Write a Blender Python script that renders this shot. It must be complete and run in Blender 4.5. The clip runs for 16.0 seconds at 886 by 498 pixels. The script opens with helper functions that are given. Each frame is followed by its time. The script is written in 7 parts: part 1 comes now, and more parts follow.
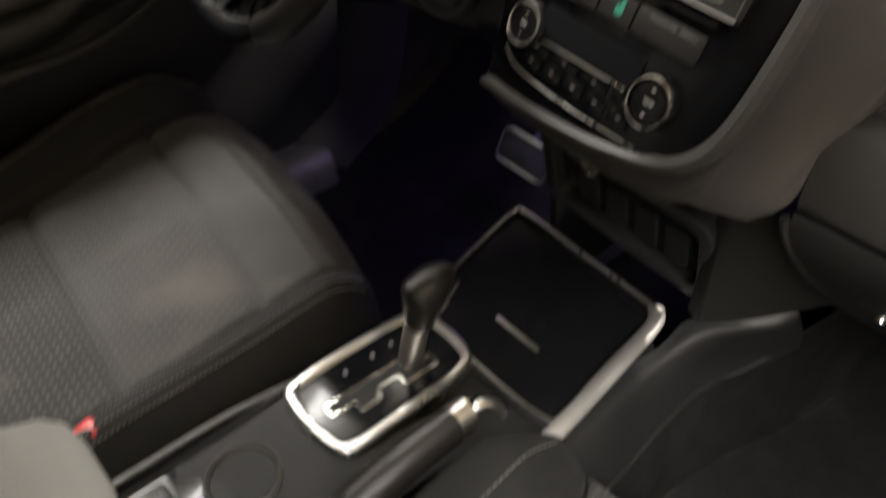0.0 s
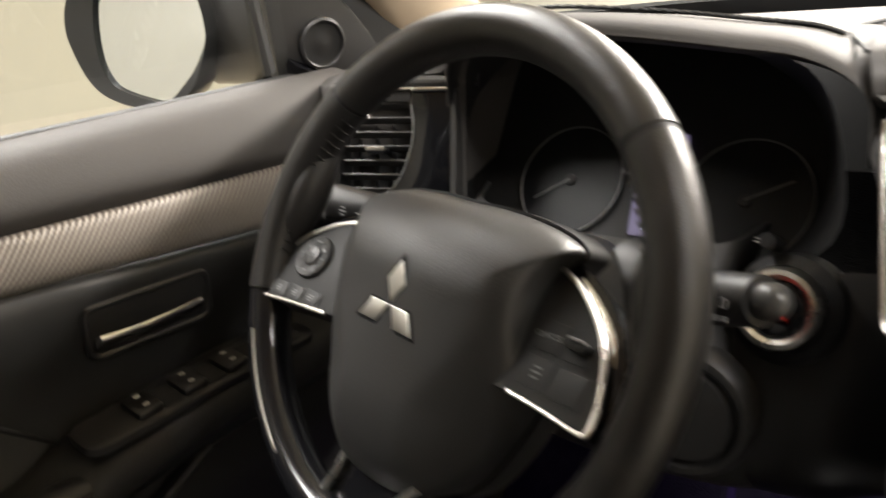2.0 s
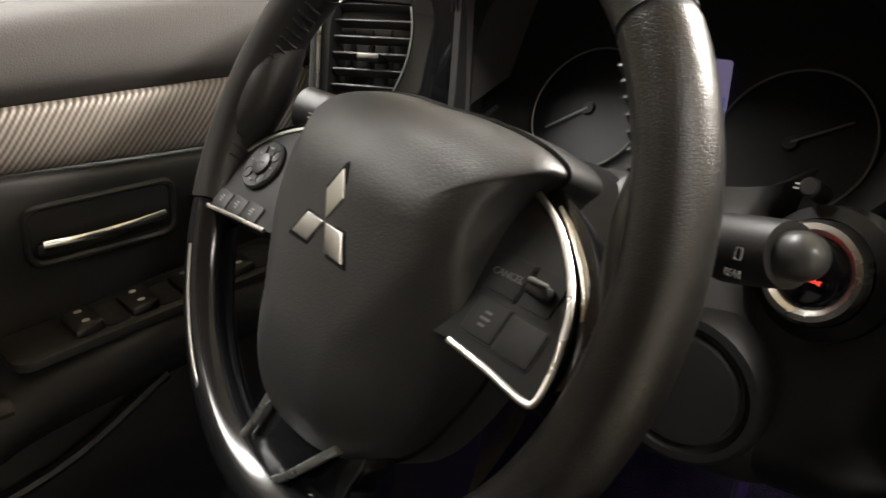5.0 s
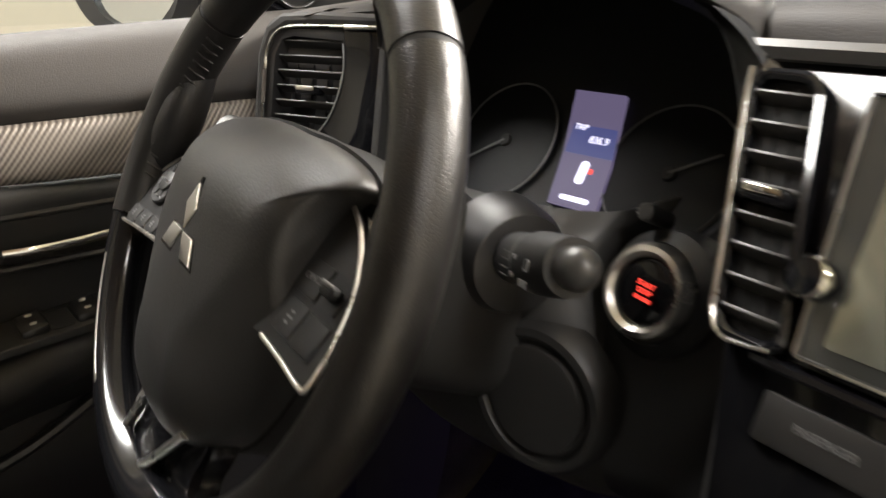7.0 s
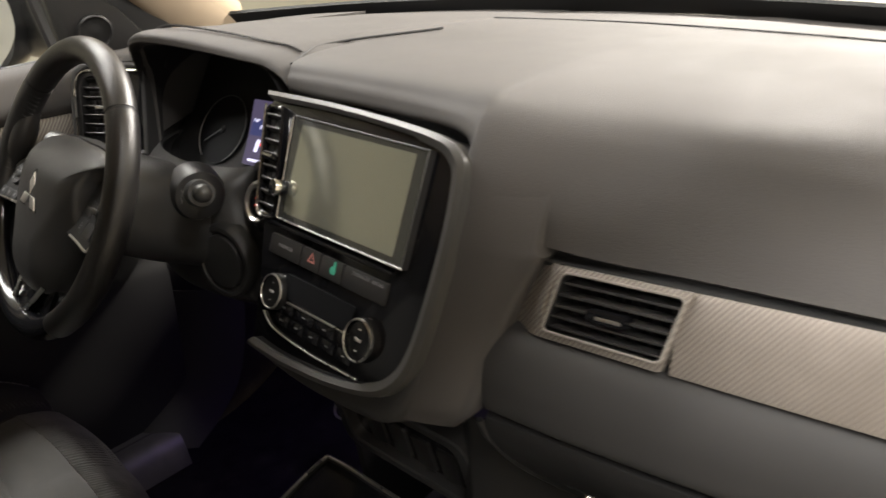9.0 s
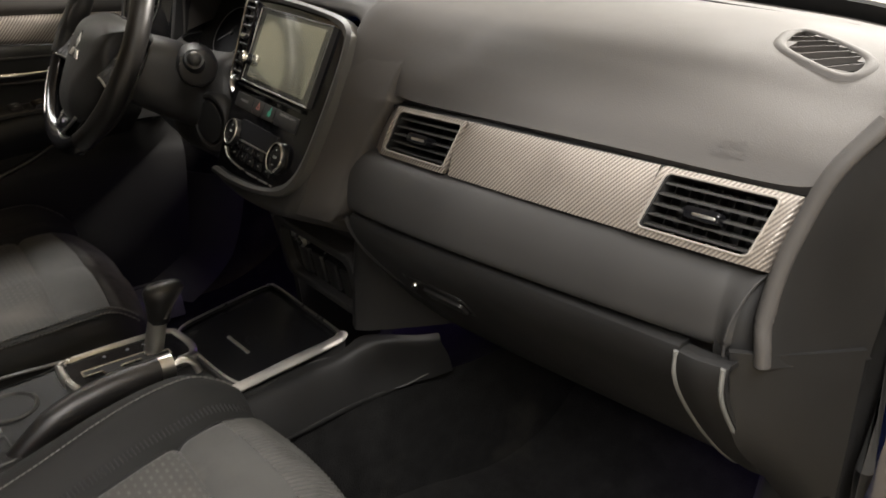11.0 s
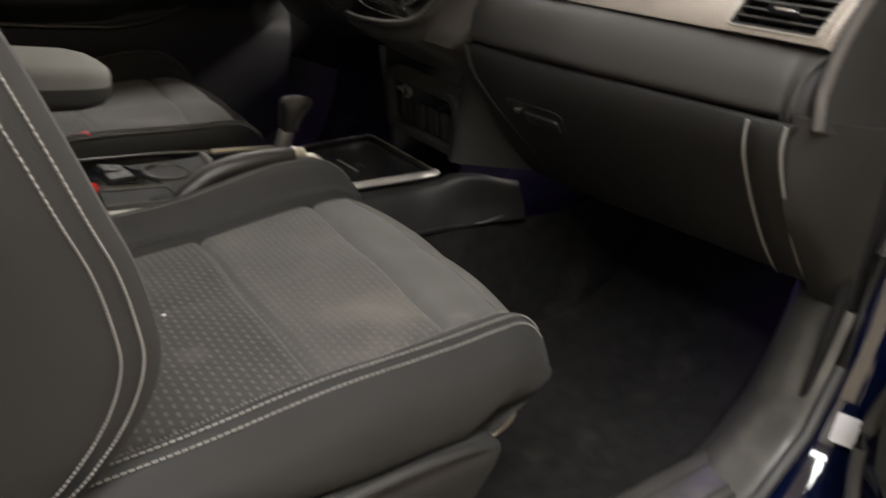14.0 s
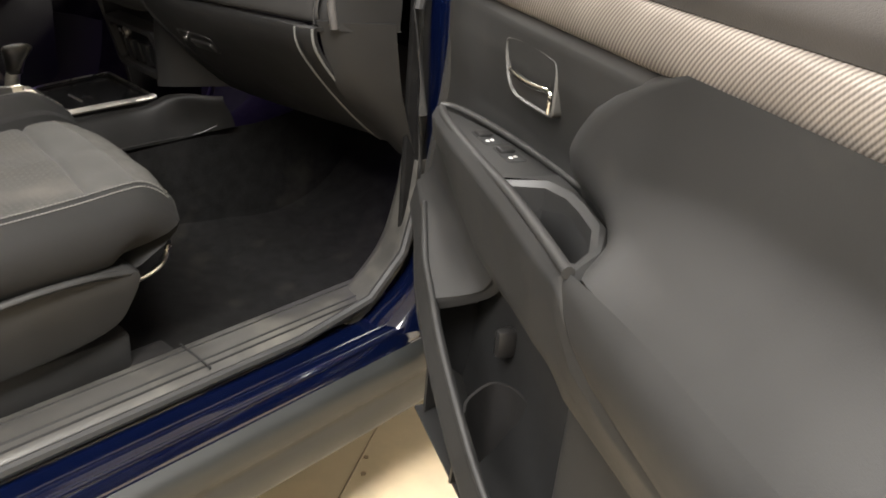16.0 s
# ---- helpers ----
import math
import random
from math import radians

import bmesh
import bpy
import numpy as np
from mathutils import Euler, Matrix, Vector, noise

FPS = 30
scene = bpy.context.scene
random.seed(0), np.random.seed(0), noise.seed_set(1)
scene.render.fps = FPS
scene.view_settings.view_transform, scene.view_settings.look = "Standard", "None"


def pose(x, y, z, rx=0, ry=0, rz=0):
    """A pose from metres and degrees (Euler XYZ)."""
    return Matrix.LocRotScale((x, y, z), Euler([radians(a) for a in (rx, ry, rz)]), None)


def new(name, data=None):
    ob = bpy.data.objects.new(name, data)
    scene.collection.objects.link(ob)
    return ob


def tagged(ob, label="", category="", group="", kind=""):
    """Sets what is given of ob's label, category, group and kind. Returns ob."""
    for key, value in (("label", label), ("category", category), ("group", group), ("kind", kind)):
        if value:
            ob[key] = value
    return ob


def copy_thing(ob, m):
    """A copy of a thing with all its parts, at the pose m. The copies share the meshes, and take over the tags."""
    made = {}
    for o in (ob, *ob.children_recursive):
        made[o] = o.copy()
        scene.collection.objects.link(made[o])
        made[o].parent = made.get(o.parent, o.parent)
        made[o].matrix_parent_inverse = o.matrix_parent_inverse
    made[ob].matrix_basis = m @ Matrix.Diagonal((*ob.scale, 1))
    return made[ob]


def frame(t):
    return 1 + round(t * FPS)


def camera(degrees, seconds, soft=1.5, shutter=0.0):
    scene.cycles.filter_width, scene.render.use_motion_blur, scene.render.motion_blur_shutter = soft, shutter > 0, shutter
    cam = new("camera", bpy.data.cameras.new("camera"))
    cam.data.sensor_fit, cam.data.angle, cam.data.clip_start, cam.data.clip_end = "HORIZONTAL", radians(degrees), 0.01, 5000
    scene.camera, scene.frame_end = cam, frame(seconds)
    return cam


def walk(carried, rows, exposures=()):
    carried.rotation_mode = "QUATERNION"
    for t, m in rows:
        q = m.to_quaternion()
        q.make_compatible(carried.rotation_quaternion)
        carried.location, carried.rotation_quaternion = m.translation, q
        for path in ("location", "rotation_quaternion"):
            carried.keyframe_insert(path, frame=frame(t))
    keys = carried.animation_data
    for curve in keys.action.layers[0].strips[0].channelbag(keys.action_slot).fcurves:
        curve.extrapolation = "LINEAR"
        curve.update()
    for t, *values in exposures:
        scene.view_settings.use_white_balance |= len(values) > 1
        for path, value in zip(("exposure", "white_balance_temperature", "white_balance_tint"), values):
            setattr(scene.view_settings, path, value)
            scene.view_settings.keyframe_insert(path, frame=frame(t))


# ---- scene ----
from mathutils.bvhtree import BVHTree

cam = camera(59.1, 16.0, shutter=0.5)
METRES, TILT, LEAN, TURN = 3.0, -42.569, -0.544, 49.095
START = (0.3614, -0.515, 1.3045)
ROWS = [
    (0.0, 0.0, 0.0, 0.0, 0.0, 0.0, -0.0),
    (0.5, 0.0047, 0.005, 0.0051, -2.83, 14.16, 6.24),
    (1.0, -0.0024, 0.0508, 0.0119, -4.69, 20.61, 9.1),
    (1.5, -0.0378, 0.079, 0.0355, -4.7, 21.88, 9.1),
    (2.0, -0.0729, 0.1018, 0.069, -3.06, 23.98, 8.83),
    (2.5, -0.0822, 0.1115, 0.0877, -2.55, 24.2, 9.41),
    (3.0, -0.0822, 0.1108, 0.0935, -2.75, 23.66, 8.87),
    (3.5, -0.0808, 0.1214, 0.0816, -3.78, 21.72, 7.65),
    (3.7, -0.0816, 0.1259, 0.0767, -4.56, 20.96, 6.92),
    (5.8, -0.0309, 0.1339, 0.0755, 0.24, 21.33, 1.15),
    (6.0, -0.027, 0.1346, 0.0762, 0.49, 21.88, 0.73),
    (6.5, -0.0224, 0.134, 0.0759, 1.29, 22.74, 0.04),
    (7.0, -0.0168, 0.1209, 0.0637, 1.37, 23.4, 0.06),
    (7.5, 0.0105, 0.0787, 0.0276, 0.71, 23.52, 1.16),
    (8.0, 0.0373, 0.0368, 0.0044, -0.91, 22.86, 3.42),
    (8.5, 0.0463, -0.0019, -0.0115, -2.46, 21.34, 6.26),
    (9.0, 0.0554, -0.0384, -0.0207, -3.75, 19.65, 8.37),
    (9.2, 0.0575, -0.0539, -0.0274, -4.84, 19.29, 9.11),
    (11.3, 0.1151, -0.1256, -0.1269, -1.92, 19.28, -1.63),
    (11.5, 0.1124, -0.1315, -0.1304, -0.7, 18.43, -2.24),
    (12.0, 0.1186, -0.1358, -0.1457, 0.96, 20.64, -6.36),
    (12.5, 0.1273, -0.1408, -0.1547, 2.48, 21.88, -9.63),
    (13.0, 0.1357, -0.1421, -0.1791, 4.14, 22.36, -12.51),
    (13.5, 0.1143, -0.1514, -0.1987, 4.42, 21.31, -12.89),
    (14.0, 0.0811, -0.145, -0.2291, -3.74, 20.15, -7.09),
    (14.5, 0.0982, -0.1589, -0.2477, -6.71, 19.18, -1.89),
    (15.0, 0.1765, -0.205, -0.2637, -7.7, 18.88, 2.52),
    (15.5, 0.2202, -0.243, -0.2837, -7.3, 17.24, 2.72),
    (16.0, 0.2204, -0.2655, -0.2993, -7.32, 16.05, 1.29),
]
walk(cam, [(t, pose(*START, TILT, LEAN, TURN) @ pose(METRES * x, METRES * y, METRES * z, 90 + pitch, roll, yaw)) for t, x, y, z, yaw, pitch, roll in ROWS],
     [(0.0, 0.6), (1.0, 0.95), (3.0, 0.65), (7.0, 0.8), (8.5, 0.5), (9.0, 0.3), (11.5, 0.1), (14.0, 0.12), (15.0, 0.5), (16.0, 0.5)])

# ---- light: a closed garage with white ceiling panels ----
world = bpy.data.worlds.new("world")
scene.world = world
world.use_nodes = True
world.node_tree.nodes["Background"].inputs[0].default_value = (0.9, 0.95, 1.0, 1)
world.node_tree.nodes["Background"].inputs[1].default_value = 0.0
scene.view_settings.exposure = 0.0


def ceiling_lamp(x, y, sx, sy, watts, color=(1.0, 0.965, 0.93)):
    lamp = bpy.data.lights.new("ceiling_panel_light", "AREA")
    lamp.shape, lamp.size, lamp.size_y, lamp.energy, lamp.color = "RECTANGLE", sx, sy, watts, color
    ob = new("ceiling_panel_light", lamp)
    ob.matrix_world = pose(x, y, 2.93)
    return ob


ceiling_lamp(0.5, 3.0, 3.0, 0.6, 680, (1.0, 0.935, 0.86))
ceiling_lamp(1.75, -1.2, 0.6, 1.8, 165)
ceiling_lamp(1.1, -2.6, 2.4, 0.6, 140)
ceiling_lamp(-1.8, -0.2, 0.6, 3.0, 165)


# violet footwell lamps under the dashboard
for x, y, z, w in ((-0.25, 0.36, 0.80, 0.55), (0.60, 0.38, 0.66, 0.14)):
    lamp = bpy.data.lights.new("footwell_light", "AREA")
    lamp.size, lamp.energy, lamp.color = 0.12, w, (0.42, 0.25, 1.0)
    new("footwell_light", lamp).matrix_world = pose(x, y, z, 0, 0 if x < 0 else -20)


# ---- mesh helpers ----
def basis(o, r, u):
    r = Vector(r).normalized()
    u = Vector(u)
    u = (u - r * u.dot(r)).normalized()
    m = Matrix((r, u, r.cross(u))).transposed().to_4x4()
    m.translation = Vector(o)
    return m


def thing(name, label, category, group="", at=(0, 0, 0), kind=""):
    ob = new(name)
    ob.location = at
    ob.empty_display_size = 0.05
    return tagged(ob, label, category, group, kind)


def part(name, bm, mat, parent=None, label="", sharp=38):
    bmesh.ops.remove_doubles(bm, verts=bm.verts, dist=1e-6)
    bmesh.ops.recalc_face_normals(bm, faces=bm.faces)
    me = bpy.data.meshes.new(name)
    bm.to_mesh(me)
    bm.free()
    me.materials.append(mat)
    me.shade_smooth()
    me.set_sharp_from_angle(angle=radians(sharp))
    ob = new(name, me)
    if parent:
        ob.parent = parent
    return tagged(ob, label) if label else ob


def rings(loops, closed_v=False, closed_u=True, cap0=False, cap1=False, bm=None):
    """Quads between loops of equal count."""
    bm = bm or bmesh.new()
    vs = [[bm.verts.new(p) for p in loop] for loop in loops]
    n = len(vs[0])
    pairs = list(zip(vs, vs[1:])) + ([(vs[-1], vs[0])] if closed_v else [])
    for a, b in pairs:
        for i in range(n if closed_u else n - 1):
            j = (i + 1) % n
            bm.faces.new((a[i], a[j], b[j], b[i]))
    if cap0:
        bm.faces.new(vs[0])
    if cap1:
        bm.faces.new(vs[-1])
    return bm


def rrect(w, h, r, n=5, cx=0.0, cy=0.0):
    out = []
    for k, (sx, sy) in enumerate(((1, 1), (-1, 1), (-1, -1), (1, -1))):
        for i in range(n + 1):
            a = math.pi / 2 * (k + i / n)
            out.append((cx + sx * (w / 2 - r) + r * math.cos(a), cy + sy * (h / 2 - r) + r * math.sin(a)))
    return out


def circle(r, n=32, cx=0.0, cy=0.0, ry=None):
    return [(cx + r * math.cos(2 * math.pi * i / n), cy + (ry or r) * math.sin(2 * math.pi * i / n)) for i in range(n)]


def inset(pts, d):
    """Moves a counter-clockwise loop inwards by d."""
    out = []
    n = len(pts)
    for i in range(n):
        a, b, c = Vector(pts[i - 1]), Vector(pts[i]), Vector(pts[(i + 1) % n])
        e1, e2 = (b - a), (c - b)
        e1 = e1.normalized() if e1.length > 1e-9 else e2.normalized()
        e2 = e2.normalized() if e2.length > 1e-9 else e1
        nrm = Vector((-(e1.y + e2.y), e1.x + e2.x))
        nrm = nrm.normalized() if nrm.length > 1e-9 else Vector((-e1.y, e1.x))
        k = max(0.5, nrm.dot(Vector((-e1.y, e1.x))))
        out.append(tuple(b + nrm * (d / k)))
    return out


def at(m, pts, z):
    return [m @ Vector((x, y, z)) for x, y in pts]


def plate(pts, z0, z1, m=Matrix(), bevel=0.0, bm=None, seg=2):
    """A prism over a loop, from z0 to z1, with its upper edge rounded."""
    loops = [at(m, pts, z0)]
    if bevel:
        for i in range(seg + 1):
            a = math.pi / 2 * i / seg
            loops.append(at(m, inset(pts, bevel * (1 - math.cos(a))), z1 - bevel + bevel * math.sin(a)))
    else:
        loops.append(at(m, pts, z1))
    return rings(loops, cap0=True, cap1=True, bm=bm)


def band(outer, inner, z0, z1, m=Matrix(), bevel=0.001, bm=None):
    """A frame between two loops of equal count."""
    loops = [at(m, outer, z0), at(m, outer, z1 - bevel), at(m, inset(outer, bevel), z1),
             at(m, inset(inner, -bevel), z1), at(m, inner, z1 - bevel), at(m, inner, z0)]
    return rings(loops, closed_v=True, bm=bm)


def box(sx, sy, sz, m=Matrix(), bevel=0.002, bm=None):
    b = min(bevel, 0.45 * min(sx, sy, sz))
    pts = rrect(sx, sy, b * 1.2, 2)
    loops = []
    for z, d in ((-sz / 2, b), (-sz / 2 + b * 0.3, b * 0.3), (-sz / 2 + b, 0), (sz / 2 - b, 0), (sz / 2 - b * 0.3, b * 0.3), (sz / 2, b)):
        loops.append(at(m, inset(pts, d), z))
    return rings(loops, cap0=True, cap1=True, bm=bm)


def lathe(profile, m=Matrix(), n=36, bm=None, cap=True):
    """Turns (radius, height) pairs round the local z."""
    return rings([at(m, circle(max(r, 1e-5), n), z) for r, z in profile], cap0=cap, cap1=cap, bm=bm)


def spline(pts, n, closed=False):
    """Catmull-Rom through the points, resampled to n."""
    pts = [Vector(p) for p in pts]
    k = len(pts)
    out = []
    for i in range(n):
        t = i / (n if closed else n - 1) * (k if closed else k - 1)
        j = min(int(t), k - 1 if closed else k - 2)
        f = t - j
        if closed:
            a, b, c, d = pts[(j - 1) % k], pts[j % k], pts[(j + 1) % k], pts[(j + 2) % k]
        else:
            b, c = pts[j], pts[j + 1]
            a = pts[j - 1] if j > 0 else 2 * b - c
            d = pts[j + 2] if j + 2 < k else 2 * c - b
        out.append(0.5 * ((2 * b) + (c - a) * f + (2 * a - 5 * b + 4 * c - d) * f * f + (3 * b - a - 3 * c + d) * f ** 3))
    return out


def polyline(pts, n):
    """Straight resampling to n points."""
    pts = [Vector(q) for q in pts]
    out = []
    for i in range(n):
        t = i / (n - 1) * (len(pts) - 1)
        j = min(int(t), len(pts) - 2)
        out.append(pts[j].lerp(pts[j + 1], t - j))
    return out


def loft(secs, nu=24, nv=24, thick=0.0, bm=None, curve=None):
    """A smooth sheet through open sections; thick gives it depth."""
    curve = curve or spline
    rows = [curve(s, nv) for s in secs]
    cols = [curve([r[j] for r in rows], nu) for j in range(nv)]
    grid = [[cols[j][i] for j in range(nv)] for i in range(nu)]
    bm = rings(grid, closed_u=False, bm=bm)
    if thick:
        bmesh.ops.recalc_face_normals(bm, faces=bm.faces)
        bmesh.ops.solidify(bm, geom=bm.faces[:], thickness=thick)
    return bm


def tube(path, ra, rb=None, n=12, closed=False, up=(0, 0, 1), bm=None, taper=None):
    """A round or oval section swept along a path; ra lies across, rb along the up hint."""
    path = [Vector(p) for p in path]
    rb = rb or ra
    loops = []
    k = len(path)
    for i, p in enumerate(path):
        if closed:
            d = path[(i + 1) % k] - path[i - 1]
        else:
            d = path[min(i + 1, k - 1)] - path[max(i - 1, 0)]
        d.normalize()
        u = Vector(up) if not callable(up) else Vector(up(i))
        u = u - d * u.dot(d)
        if u.length < 1e-4:
            u = Vector((0, 1, 0)) - d * d.y
        u.normalize()
        s = d.cross(u)
        f = taper(i / max(1, k - 1)) if taper else 1.0
        loops.append([p + s * (ra * f * math.cos(2 * math.pi * j / n)) + u * (rb * f * math.sin(2 * math.pi * j / n)) for j in range(n)])
    return rings(loops, closed_v=closed, cap0=not closed, cap1=not closed, bm=bm)


def smooth2(pts, n=40):
    return [(p.x, p.y) for p in spline([(x, y, 0) for x, y in pts], n, True)]


def ccw(pts):
    area = sum(a[0] * b[1] - b[0] * a[1] for a, b in zip(pts, pts[1:] + pts[:1]))
    return pts if area > 0 else pts[::-1]


def pick_x(edge, y):
    """The x at which an edge, given from the top down, passes the height y."""
    for (x0, y0), (x1, y1) in zip(edge, edge[1:]):
        if y1 <= y <= y0:
            return x0 + (x1 - x0) * (y0 - y) / (y0 - y1)
    return edge[0][0]


def lettering(text, size, m, mat, parent, name="lettering", depth=0.0003, align="CENTER", label=""):
    cu = bpy.data.curves.new(name, "FONT")
    cu.body, cu.size, cu.extrude, cu.align_x, cu.align_y = text, size, depth, align, "CENTER"
    cu.resolution_u = 3
    tmp = bpy.data.objects.new("tmp", cu)
    scene.collection.objects.link(tmp)
    me = bpy.data.meshes.new_from_object(tmp.evaluated_get(bpy.context.evaluated_depsgraph_get()))
    bpy.data.objects.remove(tmp)
    me.transform(m)
    me.materials.clear()
    me.materials.append(mat)
    me.name = name
    ob = new(name, me)
    ob.parent = parent
    return tagged(ob, label) if label else ob


def bars(rows, m, mat, parent, name="marking", h=0.0012):
    """Small flat strokes in place of a symbol: rows of x, y, length."""
    bm = bmesh.new()
    for x, y, l in rows:
        plate(rrect(l, h, h * 0.3, 1, x, y), 0, 0.0003, m, bm=bm)
    return part(name, bm, mat, parent)


# ---- materials ----
def material(name, color, rough=0.5, metal=0.0, bump=None, vary=0.25, vary_scale=8.0, spec=0.5, coat=0.0, emit=None, strength=0.0, stain=None, sheen=0.0):
    """Principled surface; bump: (kind, scale, strength, distance); vary: how far the colour and gloss wander."""
    mat = bpy.data.materials.new(name)
    mat.use_nodes = True
    nt = mat.node_tree
    n = nt.nodes
    b = n["Principled BSDF"]
    b.inputs["Metallic"].default_value = metal
    b.inputs["Specular IOR Level"].default_value = spec
    b.inputs["Coat Weight"].default_value = coat
    b.inputs["Coat Roughness"].default_value = 0.05
    b.inputs["Sheen Weight"].default_value = sheen
    co = n.new("ShaderNodeTexCoord")
    big = n.new("ShaderNodeTexNoise")
    big.inputs["Scale"].default_value = vary_scale
    big.inputs["Detail"].default_value = 6.0
    big.inputs["Roughness"].default_value = 0.62
    nt.links.new(co.outputs["Object"], big.inputs["Vector"])
    ramp = n.new("ShaderNodeMapRange")
    ramp.inputs["From Min"].default_value, ramp.inputs["From Max"].default_value = 0.3, 0.7
    ramp.inputs["To Min"].default_value, ramp.inputs["To Max"].default_value = 1 - vary, 1 + vary
    nt.links.new(big.outputs["Fac"], ramp.inputs["Value"])
    mul = n.new("ShaderNodeMix")
    mul.data_type, mul.blend_type = "RGBA", "MULTIPLY"
    mul.inputs["Factor"].default_value = 1.0
    mul.inputs["A"].default_value = (*color, 1)
    nt.links.new(ramp.outputs["Result"], mul.inputs["B"])
    tint = mul.outputs["Result"]
    if stain:
        scol, sscale, lo, hi = stain
        sn = n.new("ShaderNodeTexNoise")
        sn.inputs["Scale"].default_value, sn.inputs["Detail"].default_value = sscale, 4.0
        nt.links.new(co.outputs["Object"], sn.inputs["Vector"])
        sr = n.new("ShaderNodeMapRange")
        sr.inputs["From Min"].default_value, sr.inputs["From Max"].default_value = lo, hi
        nt.links.new(sn.outputs["Fac"], sr.inputs["Value"])
        sm = n.new("ShaderNodeMix")
        sm.data_type = "RGBA"
        nt.links.new(sr.outputs["Result"], sm.inputs["Factor"])
        nt.links.new(tint, sm.inputs["A"])
        sm.inputs["B"].default_value = (*scol, 1)
        tint = sm.outputs["Result"]
    nt.links.new(tint, b.inputs["Base Color"])
    rr = n.new("ShaderNodeMapRange")
    rr.inputs["From Min"].default_value, rr.inputs["From Max"].default_value = 0.3, 0.7
    rr.inputs["To Min"].default_value, rr.inputs["To Max"].default_value = max(0.02, rough - 0.08 * (vary > 0)), min(1, rough + 0.08 * (vary > 0))
    nt.links.new(big.outputs["Fac"], rr.inputs["Value"])
    nt.links.new(rr.outputs["Result"], b.inputs["Roughness"])
    if emit:
        b.inputs["Emission Color"].default_value = (*emit, 1)
        b.inputs["Emission Strength"].default_value = strength
    if bump:
        kind, scale, power, dist = bump
        bp = n.new("ShaderNodeBump")
        bp.inputs["Strength"].default_value, bp.inputs["Distance"].default_value = power, dist
        if kind == "voronoi":
            tex = n.new("ShaderNodeTexVoronoi")
            tex.feature = "DISTANCE_TO_EDGE"
            tex.inputs["Scale"].default_value = scale
            out = tex.outputs["Distance"]
            cl = n.new("ShaderNodeMath")
            cl.operation = "MINIMUM"
            cl.inputs[1].default_value = 0.18
            nt.links.new(out, cl.inputs[0])
            out = cl.outputs[0]
        else:
            tex = n.new("ShaderNodeTexNoise")
            tex.inputs["Scale"].default_value, tex.inputs["Detail"].default_value = scale, 5.0
            out = tex.outputs["Fac"]
        nt.links.new(co.outputs["Object"], tex.inputs["Vector"])
        nt.links.new(out, bp.inputs["Height"])
        nt.links.new(bp.outputs["Normal"], b.inputs["Normal"])
    mat["bsdf"] = b.name
    return mat


def ribbed(name, light, dark, pitch, direction, rough, metal, height, weave=0.35):
    """Fine slanting ribs of a woven-look trim."""
    mat = material(name, light, rough, metal, vary=0.12, vary_scale=14)
    nt = mat.node_tree
    n = nt.nodes
    b = n["Principled BSDF"]
    co = n.new("ShaderNodeTexCoord")

    def wave(d, p):
        dot = n.new("ShaderNodeVectorMath")
        dot.operation = "DOT_PRODUCT"
        dot.inputs[1].default_value = Vector(d).normalized() * (2 * math.pi / p)
        nt.links.new(co.outputs["Object"], dot.inputs[0])
        s = n.new("ShaderNodeMath")
        s.operation = "SINE"
        nt.links.new(dot.outputs["Value"], s.inputs[0])
        r = n.new("ShaderNodeMapRange")
        r.inputs["From Min"].default_value, r.inputs["From Max"].default_value = -1, 1
        nt.links.new(s.outputs[0], r.inputs["Value"])
        return r.outputs["Result"]

    w = wave(direction[0], pitch)
    w2 = wave(direction[1], pitch * 0.8)
    m1 = n.new("ShaderNodeMath")
    m1.operation = "MULTIPLY_ADD"
    m1.inputs[1].default_value = weave
    nt.links.new(w2, m1.inputs[0])
    m2 = n.new("ShaderNodeMath")
    m2.operation = "MULTIPLY"
    m2.inputs[1].default_value = 1 - weave
    nt.links.new(w, m2.inputs[0])
    nt.links.new(m2.outputs[0], m1.inputs[2])
    old = b.inputs["Base Color"].links[0].from_socket
    mix = n.new("ShaderNodeMix")
    mix.data_type = "RGBA"
    nt.links.new(m1.outputs[0], mix.inputs["Factor"])
    mix.inputs["A"].default_value = (*dark, 1)
    nt.links.new(old, mix.inputs["B"])
    nt.links.new(mix.outputs["Result"], b.inputs["Base Color"])
    bp = n.new("ShaderNodeBump")
    bp.inputs["Strength"].default_value, bp.inputs["Distance"].default_value = 0.7, height
    nt.links.new(m1.outputs[0], bp.inputs["Height"])
    nt.links.new(bp.outputs["Normal"], b.inputs["Normal"])
    return mat


PAD = material("dash_vinyl", (0.0525, 0.0485, 0.0452), 0.7, spec=0.42, bump=("voronoi", 400, 0.45, 0.0009), vary=0.1, vary_scale=5)
PAD_LOW = material("lower_dash_vinyl", (0.029, 0.028, 0.027), 0.62, spec=0.4, bump=("voronoi", 420, 0.25, 0.0006), vary=0.12, vary_scale=5)
PLASTIC = material("grained_black_plastic", (0.0115, 0.011, 0.0108), 0.43, spec=0.6, bump=("noise", 900, 0.25, 0.0004), vary=0.15, vary_scale=6)
DOOR_PLASTIC = material("door_grey_plastic", (0.0205, 0.0202, 0.0195), 0.54, spec=0.42, bump=("noise", 900, 0.25, 0.0004), vary=0.15, vary_scale=5, stain=((0.03, 0.029, 0.027), 14, 0.62, 0.85))
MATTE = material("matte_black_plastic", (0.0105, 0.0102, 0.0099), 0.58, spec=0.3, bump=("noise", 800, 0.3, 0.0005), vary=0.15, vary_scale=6)
